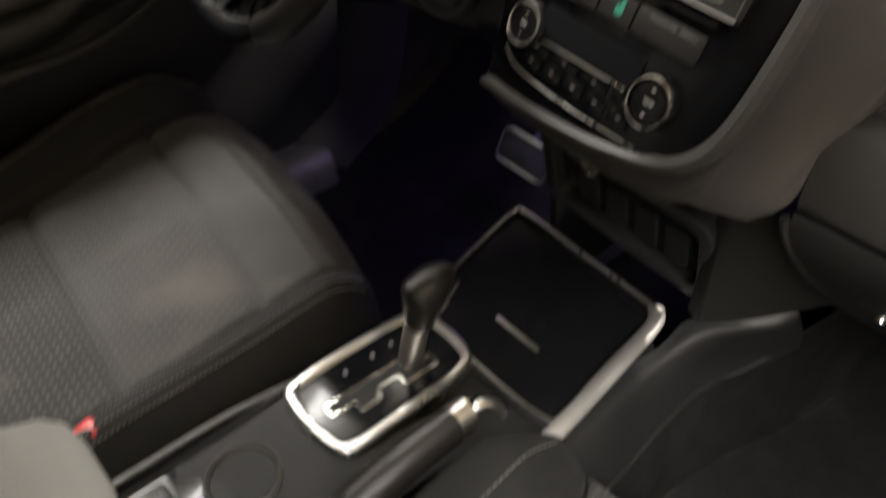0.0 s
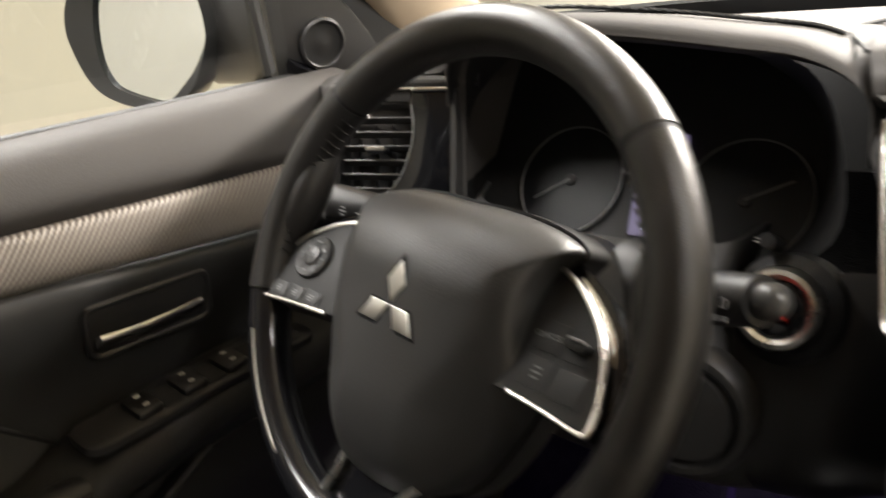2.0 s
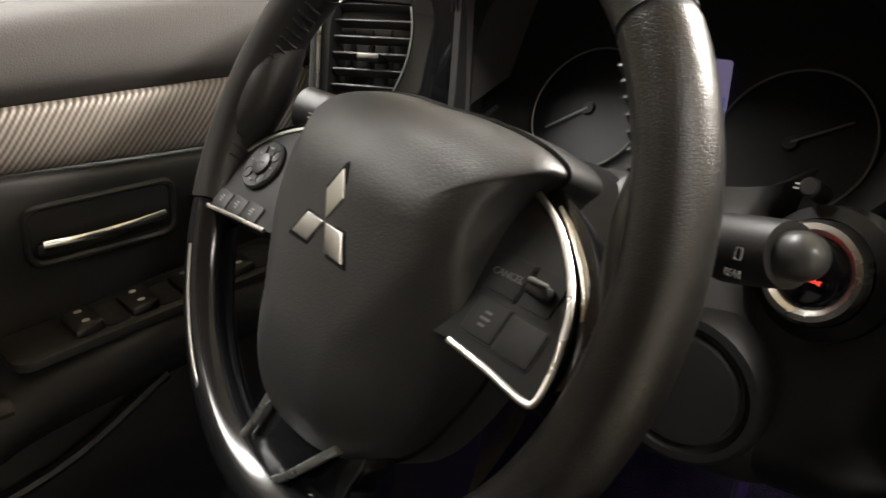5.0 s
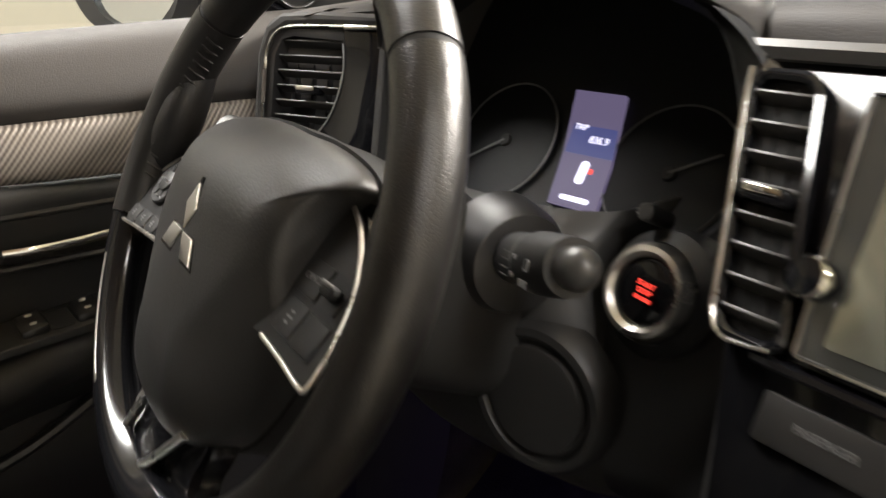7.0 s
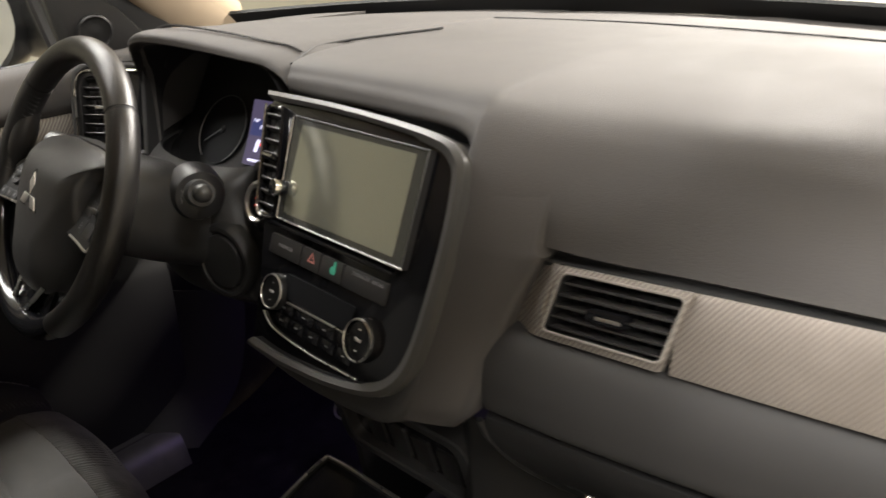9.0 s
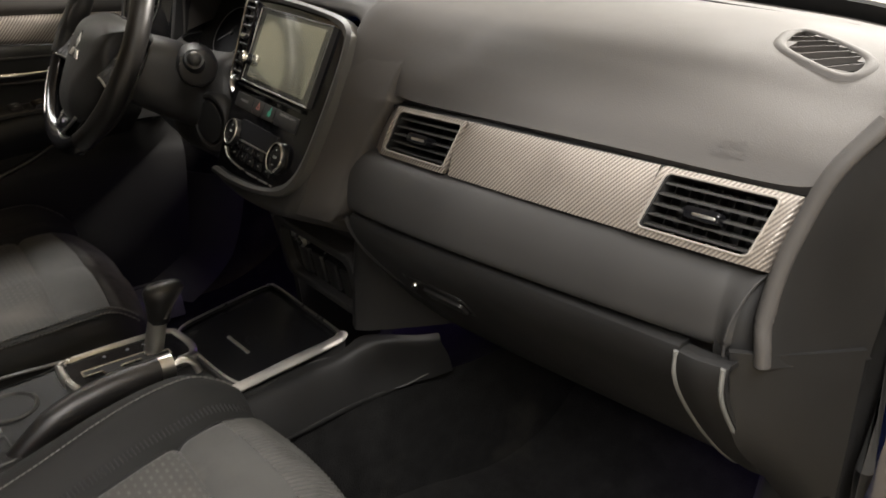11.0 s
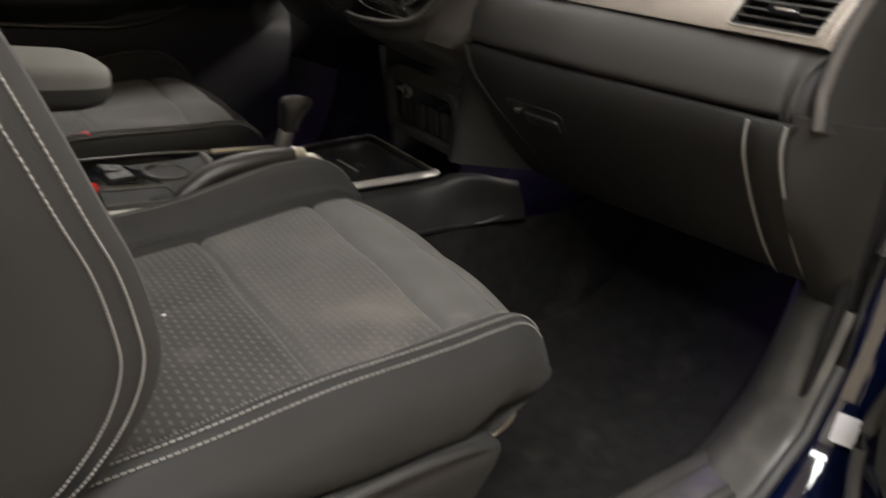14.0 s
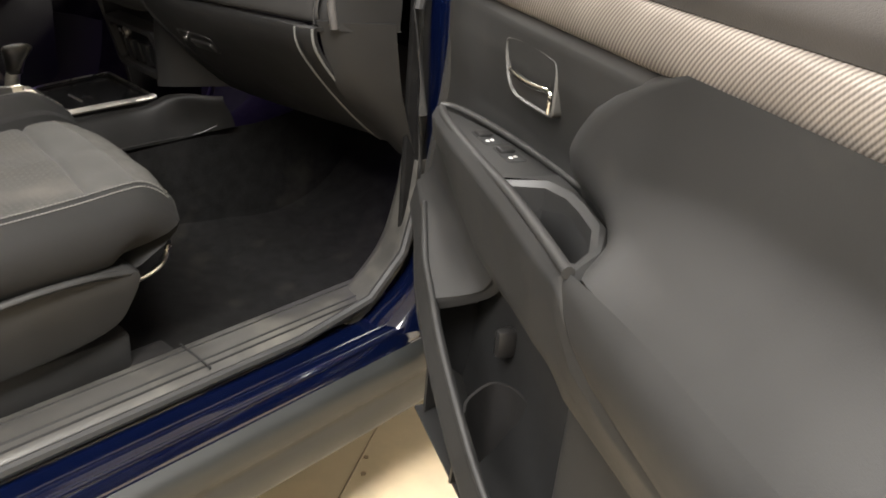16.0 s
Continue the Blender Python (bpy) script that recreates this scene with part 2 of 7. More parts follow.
SATIN = material("satin_grey_plastic", (0.02, 0.0192, 0.0187), 0.4, bump=("noise", 1100, 0.12, 0.0003), vary=0.08)
BEZEL_TRIM = material("satin_silver_trim", (0.07, 0.068, 0.064), 0.38, metal=0.2, vary=0.06)
GLOSS = material("gloss_black", (0.006, 0.006, 0.007), 0.11, spec=0.4, coat=0.15, vary=0.05, vary_scale=3)
# near-black for hidden parts and joints; also puts the shade of recesses into colour
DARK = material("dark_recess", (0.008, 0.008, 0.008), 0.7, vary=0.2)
CHROME = material("chrome", (0.72, 0.70, 0.66), 0.16, metal=1.0, vary=0.04)
SATIN_CHROME = material("satin_chrome", (0.6, 0.58, 0.54), 0.3, metal=1.0, vary=0.06)
RAIL = material("brushed_silver_rail", (0.52, 0.5, 0.47), 0.5, metal=0.85, vary=0.06)
LEATHER = material("black_leather", (0.0125, 0.0115, 0.0108), 0.35, spec=0.6, bump=("voronoi", 560, 0.5, 0.0007), vary=0.2, vary_scale=9, stain=((0.03, 0.027, 0.024), 16, 0.62, 0.8))
HUB = material("hub_vinyl", (0.023, 0.0223, 0.0213), 0.45, spec=0.5, bump=("voronoi", 430, 0.5, 0.0006), vary=0.1)
SPOKE_PLASTIC = material("spoke_plastic", (0.018, 0.0176, 0.017), 0.6, spec=0.3, bump=("noise", 1000, 0.15, 0.0003), vary=0.08)
COLUMN_PLASTIC = material("column_plastic", (0.022, 0.0213, 0.0205), 0.5, spec=0.5, bump=("noise", 900, 0.25, 0.0004), vary=0.12, vary_scale=6)
CARBON = ribbed("woven_trim", (0.32, 0.286, 0.250), (0.105, 0.090, 0.077), 0.0034, ((1, 0.0, -0.8), (1, 0, 0.5)), 0.38, 0.35, 0.0008, 0.12)
CARBON_DOOR = ribbed("woven_trim_door", (0.32, 0.286, 0.250), (0.105, 0.090, 0.077), 0.0046, ((0, 1, -0.8), (0, 1, 0.5)), 0.52, 0.2, 0.0008, 0.12)
CARBON_OPEN = ribbed("woven_trim_open_door", (0.32, 0.286, 0.250), (0.105, 0.090, 0.077), 0.004, ((0.883, -0.47, -0.8), (0.883, -0.47, 0.5)), 0.4, 0.35, 0.0008, 0.12)
CLOTH = material("seat_cloth", (0.054, 0.053, 0.0495), 0.95, spec=0.2, bump=("noise", 700, 0.5, 0.001), vary=0.16, vary_scale=11, sheen=0.1, stain=((0.095, 0.088, 0.078), 13, 0.58, 0.8))


def spotted(name, base, pale, px, py):
    """Cloth with staggered rows of small pale woven dashes, soiled here and there."""
    mat = material(name, base, 0.95, spec=0.2, bump=("noise", 700, 0.5, 0.001), vary=0.18, vary_scale=10, sheen=0.1, stain=((0.088, 0.081, 0.070), 8, 0.54, 0.80))
    nt = mat.node_tree
    bsdf = [n for n in nt.nodes if n.type == "BSDF_PRINCIPLED"][0]
    tc = nt.nodes.new("ShaderNodeTexCoord")
    br = nt.nodes.new("ShaderNodeTexBrick")
    mp = nt.nodes.new("ShaderNodeMapping")
    nt.links.new(tc.outputs["Object"], mp.inputs["Vector"])
    mp.inputs["Rotation"].default_value = (0, 0, 0.05)
    nt.links.new(mp.outputs["Vector"], br.inputs["Vector"])
    br.offset = 0.5
    br.inputs["Scale"].default_value = 1.0
    br.inputs["Brick Width"].default_value = px
    br.inputs["Row Height"].default_value = py
    br.inputs["Mortar Size"].default_value = px * 0.32
    br.inputs["Mortar Smooth"].default_value = 0.4
    src = bsdf.inputs["Base Color"].links[0].from_socket
    nz = nt.nodes.new("ShaderNodeTexNoise")
    nz.inputs["Scale"].default_value = 60
    nt.links.new(tc.outputs["Object"], nz.inputs["Vector"])
    inv = nt.nodes.new("ShaderNodeMath")
    inv.operation = "SUBTRACT"
    inv.inputs[0].default_value = 1.0
    nt.links.new(br.outputs["Fac"], inv.inputs[1])
    mul = nt.nodes.new("ShaderNodeMath")
    mul.operation = "MULTIPLY"
    nt.links.new(inv.outputs[0], mul.inputs[0])
    nt.links.new(nz.outputs[0], mul.inputs[1])
    mix = nt.nodes.new("ShaderNodeMixRGB")
    nt.links.new(mul.outputs[0], mix.inputs[0])
    nt.links.new(src, mix.inputs[1])
    mix.inputs[2].default_value = (*pale, 1)
    nt.links.new(mix.outputs[0], bsdf.inputs["Base Color"])
    return mat


CLOTH_SPOT = spotted("spotted_seat_cloth", (0.046, 0.0445, 0.041), (0.082, 0.079, 0.073), 0.0118, 0.0092)
CLOTH_DOT = spotted("dashed_seat_cloth", (0.030, 0.0293, 0.0273), (0.094, 0.090, 0.084), 0.0118, 0.0092)
CLOTH_RIB = ribbed("ribbed_seat_cloth", (0.062, 0.061, 0.057), (0.026, 0.0257, 0.024), 0.0058, ((1, 0, 0), (0, 1, 0.1)), 0.95, 0.0, 0.0012, 0.42)
EDGE_CLOTH = material("ribbed_edge_cloth", (0.088, 0.086, 0.080), 0.95, spec=0.2, bump=("noise", 900, 0.5, 0.0008), vary=0.2, vary_scale=30)
VINYL = material("seat_side_fabric", (0.0125, 0.0122, 0.0117), 0.8, spec=0.3, bump=("noise", 1300, 0.4, 0.0006), vary=0.15, vary_scale=7, sheen=0.02)
ARMREST_CLOTH = material("armrest_fabric", (0.092, 0.092, 0.085), 0.85, bump=("noise", 900, 0.35, 0.0006), vary=0.08)
THREAD = material("grey_thread", (0.14, 0.136, 0.127), 0.8, vary=0.1)
THREAD_DIM = material("dark_grey_thread", (0.11, 0.107, 0.1), 0.8, vary=0.1)
CARPET = material("carpet", (0.011, 0.0107, 0.0105), 1.0, spec=0.1, bump=("noise", 420, 0.9, 0.004), vary=0.4, vary_scale=30, stain=((0.034, 0.031, 0.026), 7, 0.6, 0.85))
BLUE = material("blue_paint", (0.0010, 0.0024, 0.0125), 0.1, metal=0.0, coat=1.0, vary=0.08)
CLADDING = material("grey_cladding", (0.020, 0.0215, 0.0205), 0.5, spec=0.4, bump=("noise", 700, 0.25, 0.0004), vary=0.15, stain=((0.03, 0.0315, 0.03), 6, 0.55, 0.8))
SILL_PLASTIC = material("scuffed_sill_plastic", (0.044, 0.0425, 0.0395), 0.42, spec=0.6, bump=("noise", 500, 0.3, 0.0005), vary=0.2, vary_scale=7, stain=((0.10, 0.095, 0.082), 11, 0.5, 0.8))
RUBBER = material("rubber_seal", (0.02, 0.02, 0.02), 0.6, vary=0.15)
BEIGE = material("beige_headliner", (0.48, 0.38, 0.27), 0.9, bump=("noise", 600, 0.3, 0.0005), vary=0.06)
RED = material("red_plastic", (0.55, 0.02, 0.02), 0.4, vary=0.1, emit=None)
# greenish tint and metal put reflections into the screen; the panel itself is dark
SCREEN = material("screen_glass", (0.42, 0.43, 0.35), 0.14, metal=0.7, spec=1.0, coat=1.0, vary=0.03, vary_scale=2)
BORDER_GLASS = material("border_glass", (0.05, 0.051, 0.047), 0.12, metal=0.3, spec=0.8, coat=0.6, vary=0.03, vary_scale=2)
LCD = material("dark_display", (0.006, 0.0065, 0.008), 0.5, spec=0.2, vary=0.05)
STALK_END = material("stalk_end_plastic", (0.045, 0.044, 0.042), 0.38, bump=("noise", 1100, 0.15, 0.0003), vary=0.08)
SLAT = material("vent_slat_plastic", (0.040, 0.0385, 0.037), 0.42, bump=("noise", 1100, 0.15, 0.0003), vary=0.08)
KEY_BLACK = material("black_keys", (0.007, 0.007, 0.0075), 0.28, spec=0.5, vary=0.05)
for n in SCREEN.node_tree.nodes:
    if n.type == "BSDF_PRINCIPLED":
        n.inputs["IOR"].default_value = 2.3
INK = material("white_print", (0.5, 0.5, 0.48), 0.6, vary=0.05)
INK_FAINT = material("faint_print", (0.075, 0.074, 0.07), 0.6, vary=0.05)
GREY_STRIP = material("satin_grey_strip", (0.13, 0.13, 0.122), 0.42, vary=0.05)
LABEL = material("label_paper", (0.42, 0.42, 0.44), 0.5, vary=0.08)
INK_DIM = material("grey_print", (0.14, 0.14, 0.14), 0.6, vary=0.05)
RED_INK = material("red_lit_print", (0.6, 0.05, 0.04), 0.5, vary=0, emit=(1.0, 0.06, 0.04), strength=0.9)
HAZARD_INK = material("hazard_print", (0.45, 0.17, 0.14), 0.5, vary=0)
GREEN_INK = material("green_print", (0.05, 0.32, 0.22), 0.5, vary=0)
DISPLAY = material("lit_display", (0.012, 0.012, 0.018), 0.4, spec=0.2, vary=0, emit=(0.25, 0.205, 0.36), strength=0.3)
DISPLAY_BLUE = material("lit_display_band", (0.012, 0.012, 0.018), 0.4, spec=0.2, vary=0, emit=(0.12, 0.14, 0.42), strength=0.3)
DISPLAY_INK = material("lit_print", (0.5, 0.5, 0.6), 0.4, vary=0, emit=(0.8, 0.78, 1.0), strength=0.9)
MIRROR = material("mirror_glass", (0.62, 0.65, 0.66), 0.02, metal=1.0, vary=0)
WALL = material("cream_wall_paint", (0.185, 0.178, 0.146), 0.85, bump=("noise", 60, 0.1, 0.001), vary=0.04, vary_scale=1.2)
WHITE_WALL = material("white_wall_paint", (0.53, 0.53, 0.50), 0.85, bump=("noise", 60, 0.1, 0.001), vary=0.03, vary_scale=1.2)
# for the two walls out of view; the grey tunes bounced light
PLAIN_WALL = material("grey_wall_paint", (0.5, 0.48, 0.44), 0.85, bump=("noise", 60, 0.1, 0.001), vary=0.04, vary_scale=1.2)
VENT_EDGE = material("pale_vent_edge", (0.24, 0.22, 0.196), 0.4, vary=0.05)
TRAY_BLACK = material("tray_liner", (0.006, 0.006, 0.0065), 0.22, spec=0.25, vary=0.1)
EMBLEM = material("polished_emblem", (0.85, 0.84, 0.8), 0.3, metal=1.0, vary=0.02)
MIRROR_CASE = material("mirror_case", (0.018, 0.019, 0.02), 0.38, vary=0.1)
CEILING = material("white_ceiling_paint", (0.5, 0.49, 0.45), 0.9, vary=0.03)
FLOOR = material("tan_floor", (0.44, 0.37, 0.26), 0.4, bump=("noise", 40, 0.15, 0.001), vary=0.1, vary_scale=2.5, stain=((0.62, 0.5, 0.33), 4, 0.5, 0.75))
DARK_JOINT = material("floor_joint_filler", (0.25, 0.2, 0.14), 0.7, vary=0.15)
glass = bpy.data.materials.new("clear_glass")
glass.use_nodes = True
nt = glass.node_tree
for nd in list(nt.nodes):
    nt.nodes.remove(nd)
g_out, g_mix = nt.nodes.new("ShaderNodeOutputMaterial"), nt.nodes.new("ShaderNodeMixShader")
g_tr, g_gl = nt.nodes.new("ShaderNodeBsdfTransparent"), nt.nodes.new("ShaderNodeBsdfGlossy")
g_tr.inputs[0].default_value, g_gl.inputs["Roughness"].default_value, g_mix.inputs[0].default_value = (0.93, 0.95, 0.93, 1), 0.02, 0.07
nt.links.new(g_tr.outputs[0], g_mix.inputs[1])
nt.links.new(g_gl.outputs[0], g_mix.inputs[2])
nt.links.new(g_mix.outputs[0], g_out.inputs[0])
GLASS = glass
TINTED = glass.copy()
TINTED.name = "tinted_glass"
for nd in TINTED.node_tree.nodes:
    if nd.type == "BSDF_TRANSPARENT":
        nd.inputs[0].default_value = (0.10, 0.11, 0.11, 1)

# ---- the garage ----
def slab_box(name, x0, x1, y0, y1, z0, z1, mat, label, category):
    bm = box(x1 - x0, y1 - y0, z1 - z0, pose((x0 + x1) / 2, (y0 + y1) / 2, (z0 + z1) / 2), 0.001)
    return tagged(part(name, bm, mat), label, category, kind="structure")


garage_floor = slab_box("floor", -4.2, 4.2, -4.2, 5.2, -0.1, 0.0, FLOOR, "tan smooth garage floor with faint lighter patches", "floor")
part("floor_joint", tube([(0.25, 1.0, 0.0), (0.687, 0.187, 0.0), (0.777, 0.019, 0.0), (1.6, -1.5, 0.0)], 0.0022, 0.0012, 6), DARK_JOINT, garage_floor)
for x, y in ((0.722, 0.143), (0.757, 0.104)):
    part("floor_screw", lathe([(0.006, 0.0), (0.006, 0.0012), (0.003, 0.0008)], pose(x, y, 0), 12), DARK_JOINT, garage_floor)
slab_box("ceiling", -4.2, 4.2, -4.2, 5.2, 3.0, 3.1, CEILING, "plain white garage ceiling", "ceiling")
slab_box("wall_north", -4.2, 4.2, 5.2, 5.3, 0.0, 3.0, WHITE_WALL, "white painted garage wall beyond the windscreen", "wall")
# south and east walls are unseen, added to close the room and bounce light
slab_box("wall_south", -4.2, 4.2, -4.3, -4.2, 0.0, 3.0, PLAIN_WALL, "unseen garage wall, its grey set for the bounce", "wall")
slab_box("wall_west", -4.3, -4.2, -4.2, 5.2, 0.0, 3.0, WALL, "cream painted garage wall beside the driver's door", "wall")
slab_box("wall_east", 4.2, 4.3, -4.2, 5.2, 0.0, 3.0, PLAIN_WALL, "unseen garage wall, its grey set for the bounce", "wall")

# ---- body of the car ----
body = thing("open_car", "dark blue car body around a dark interior", "car body")

# carpeted floor pan with a tunnel, footwells rising to the bulkhead
secs = []
for y, z in ((-2.2, 0.40), (-0.9, 0.38), (-0.3, 0.365), (0.1, 0.36), (0.3, 0.375), (0.46, 0.46), (0.6, 0.64), (0.66, 0.82), (0.67, 0.98)):
    secs.append([(-0.74, y, z + 0.02), (-0.6, y, z), (-0.3, y, z), (-0.16, y, z + 0.02), (-0.1, y, z + 0.14), (0.1, y, z + 0.14), (0.16, y, z + 0.02), (0.3, y, z), (0.6, y, z), (0.74, y, z + 0.02)])
part("carpet", loft(secs, 40, 46, 0.01), CARPET, body, "dark grey-black carpeted floor and footwells, dusty")

# roof and headliner
secs = []
for y, z in ((-0.22, 1.56), (-0.5, 1.62), (-1.0, 1.64), (-1.7, 1.62), (-2.25, 1.55)):
    secs.append([(-0.66, y, z - 0.09), (-0.6, y, z - 0.03), (-0.3, y, z), (0, y, z + 0.008), (0.3, y, z), (0.6, y, z - 0.03), (0.66, y, z - 0.09)])
part("headliner", loft(secs, 16, 20, 0.012), BEIGE, body, "beige fabric headliner")
part("roof", loft([[Vector(p) + Vector((0, 0, 0.035)) for p in s] for s in secs], 16, 20, 0.012), BLUE, body)

for s in (-1, 1):
    # windscreen pillar: beige trim inside
    base = [(s * 0.80, 0.42, 1.17), (s * 0.75, 0.28, 1.28), (s * 0.69, 0.06, 1.42), (s * 0.64, -0.16, 1.54), (s * 0.61, -0.3, 1.575)]
    part("pillar_trim", tube(spline(base, 20), 0.062, 0.034, 16, up=(s, 0.3, 0.4), taper=lambda f: 1.12 - 0.25 * min(1, f * 2)), BEIGE, body, "beige plastic windscreen pillar trim")
    part("roof_rail", tube(spline([(s * 0.66, -0.2, 1.56), (s * 0.68, -0.9, 1.58), (s * 0.67, -2.2, 1.5)], 12), 0.035, 0.05, 10), BLUE, body)
    # door pillar behind the front door
    part("door_pillar", tube(spline([(s * 0.80, -0.93, 0.42), (s * 0.81, -0.93, 0.8), (s * 0.78, -0.95, 1.15), (s * 0.68, -1.0, 1.56)], 14), 0.06, 0.03, 10, up=(s, 0, 0)), BLUE, body)
    part("rear_side", loft([[(s * 0.78, y, 0.4), (s * 0.84, y, 0.7), (s * 0.83, y, 1.0), (s * 0.79, y, 1.16)] for y in (-0.95, -1.6, -2.3)], 8, 8, 0.03), BLUE, body)
    part("rear_glass", loft([[(s * 0.79, y, 1.16), (s * 0.67, y - 0.04, 1.53)] for y in (-0.98, -2.2)], 2, 2), TINTED, body, "dark tinted rear side glass")
part("tailgate", loft([[(x, -2.3, 0.4), (x, -2.36, 0.8), (x, -2.3, 1.15), (x, -2.22, 1.55)] for x in (-0.82, 0, 0.82)], 6, 8, 0.03), BLUE, body)
part("rear_bulkhead", box(1.6, 0.06, 0.75, pose(0, -1.5, 0.75, -15), 0.02), VINYL, body)

part("bulkhead", box(1.72, 0.02, 0.86, pose(0, 0.74, 0.74), 0.004), DARK, body)
for s in (-1, 1):
    part("footwell_side", box(0.012, 0.60, 0.80, pose(s * 0.775, 0.45, 0.74), 0.003), CARPET, body)
# windscreen with its dark lower edge
def screen_row(z, yc, ye, xe):
    return [(-xe, ye, z), (-xe * 0.6, ye + (yc - ye) * 0.64, z + 0.012), (0, yc, z + 0.016), (xe * 0.6, ye + (yc - ye) * 0.64, z + 0.012), (xe, ye, z)]
ws = part("windscreen", loft([screen_row(1.185, 0.72, 0.42, 0.78), screen_row(1.4, 0.32, 0.08, 0.68), screen_row(1.565, -0.12, -0.24, 0.61)], 12, 20), GLASS, body)
ws.visible_shadow = False
part("windscreen_edge", loft([screen_row(1.172, 0.735, 0.44, 0.79), screen_row(1.200, 0.70, 0.405, 0.78)], 3, 24, 0.006), RUBBER, body)
part("bonnet", loft([[(-0.8, 0.55, 1.04), (-0.4, 0.76, 1.07), (0, 0.8, 1.075), (0.4, 0.76, 1.07), (0.8, 0.55, 1.04)], [(-0.8, 1.1, 0.97), (-0.4, 1.15, 1.0), (0, 1.16, 1.01), (0.4, 1.15, 1.0), (0.8, 1.1, 0.97)], [(-0.75, 1.7, 0.8), (-0.4, 1.8, 0.85), (0, 1.82, 0.86), (0.4, 1.8, 0.85), (0.75, 1.7, 0.8)]], 10, 14, 0.01), BLUE, body)

# door sill, passenger side and its mirror image
for s in (1, -1):
    def row(pts, ys=(-0.95, -0.5, -0.1, 0.12)):
        return [[(s * x, y, z) for x, z in pts] for y in ys]
    part("sill_trim", loft(row([(0.66, 0.385), (0.675, 0.43), (0.70, 0.452), (0.75, 0.458), (0.785, 0.45), (0.79, 0.435)]), 12, 16, 0.006), SILL_PLASTIC, body, "scuffed grey plastic door sill trim")
    for x, z, r, mt in ((0.772, 0.4545, 0.0022, DARK), (0.758, 0.457, 0.0024, RUBBER), (0.715, 0.4558, 0.0016, DARK)):
        part("sill_groove", tube([(s * x, y, z) for y in (-0.94, -0.5, -0.1, 0.1)], r, n=6), mt, body)
    part("door_seal", tube([(s * 0.80, y, 0.447) for y in (-0.95, -0.5, -0.1)] + [(s * 0.80, 0.06, 0.47), (s * 0.80, 0.14, 0.54), (s * 0.80, 0.17, 0.64), (s * 0.80, 0.165, 0.8), (s * 0.80, 0.14, 0.98), (s * 0.80, 0.17, 1.12)], 0.009, n=8), RUBBER, body)
    part("sill_panel", loft(row([(0.79, 0.43), (0.82, 0.425), (0.85, 0.428), (0.868, 0.415), (0.875, 0.385), (0.85, 0.36)], (-2.2, -0.95, -0.1, 0.35, 0.6)), 14, 16, 0.004), BLUE, body, "dark blue painted sill")
    for x, z, r in ((0.862, 0.424, 0.004), (0.835, 0.4275, 0.003), (0.873, 0.398, 0.003)):
        part("sill_ridge", tube([(s * x, y, z) for y in (-2.1, -0.9, 0.0, 0.4)], r, n=8), BLUE, body)
    part("sill_joint", box(0.09, 0.0025, 0.004, pose(s * 0.742, -0.262, 0.4585), 0.0005), DARK, body)
    part("sill_cladding", loft(row([(0.872, 0.40), (0.895, 0.385), (0.90, 0.35), (0.893, 0.33), (0.897, 0.30), (0.885, 0.255), (0.84, 0.24)], (-2.2, -0.95, -0.1, 0.35, 0.6)), 14, 18, 0.006), CLADDING, body, "grey unpainted plastic sill cladding")
    # front door jamb
    jamb = []
    for z, y in ((0.42, 0.08), (0.5, 0.2), (0.62, 0.235), (0.8, 0.23), (1.0, 0.22), (1.15, 0.24)):
        jamb.append([(s * 0.79, y - 0.04, z), (s * 0.83, y - 0.03, z), (s * 0.865, y + 0.0, z), (s * 0.88, y + 0.05, z), (s * 0.885, y + 0.2, z)])
    part("door_jamb", loft(jamb, 20, 14, 0.004), BLUE, body, "dark blue painted door jamb")
    part("fender", loft([[(s * 0.888, 0.215, 0.36), (s * 0.905, 0.215, 0.6), (s * 0.90, 0.215, 0.9), (s * 0.87, 0.235, 1.1)], [(s * 0.88, 1.6, 0.4), (s * 0.9, 1.6, 0.65), (s * 0.88, 1.6, 0.85), (s * 0.8, 1.6, 0.98)]], 8, 10, 0.01), BLUE, body)
    # kick panel: lower pillar trim curving into the sill
    kick = []
    for z, x, y in ((0.43, 0.745, 0.02), (0.47, 0.75, 0.08), (0.53, 0.755, 0.135), (0.62, 0.76, 0.165), (0.71, 0.765, 0.178)):
        kick.append([(s * 0.66, y + 0.12, z - 0.02), (s * 0.69, y + 0.06, z - 0.005), (s * (x - 0.03), y + 0.015, z), (s * x, y, z), (s * 0.79, y - 0.005, z), (s * 0.796, y + 0.02, z)])
    # driver's side in darker plastic: the dim footwell is put into its colour
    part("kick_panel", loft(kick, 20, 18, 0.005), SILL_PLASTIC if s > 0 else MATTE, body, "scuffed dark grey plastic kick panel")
    part("hinge_plate", loft([[(s * 0.878, 0.235, z), (s * 0.92, 0.232, z), (s * 0.985, 0.215, z)] for z in (0.36, 0.75, 1.12)], 6, 8, 0.004), BLUE, body)
    for z in (0.62, 0.98):
        hinge = part("door_hinge", box(0.05, 0.03, 0.07, pose(s * 0.875, 0.2, z), 0.006), BLUE, body)
        part("hinge_pin", lathe([(0.008, -0.05), (0.008, 0.05)], pose(s * 0.9, 0.19, z), 12), BLUE, hinge)
    part("striker_bolt", lathe([(0.011, 0), (0.011, 0.008), (0.006, 0.012)], pose(s * 0.86, 0.185, 0.82, 90), 6), SATIN_CHROME, body, "bright steel bolt")
    if s > 0:
        part("jamb_label", plate(rrect(0.030, 0.042, 0.003, 3), -0.0005, 0.0006, basis((0.8345, 0.168, 0.560), (1, 0.35, 0), (0, 0.12, 1))), LABEL, body, "small pale paper label")
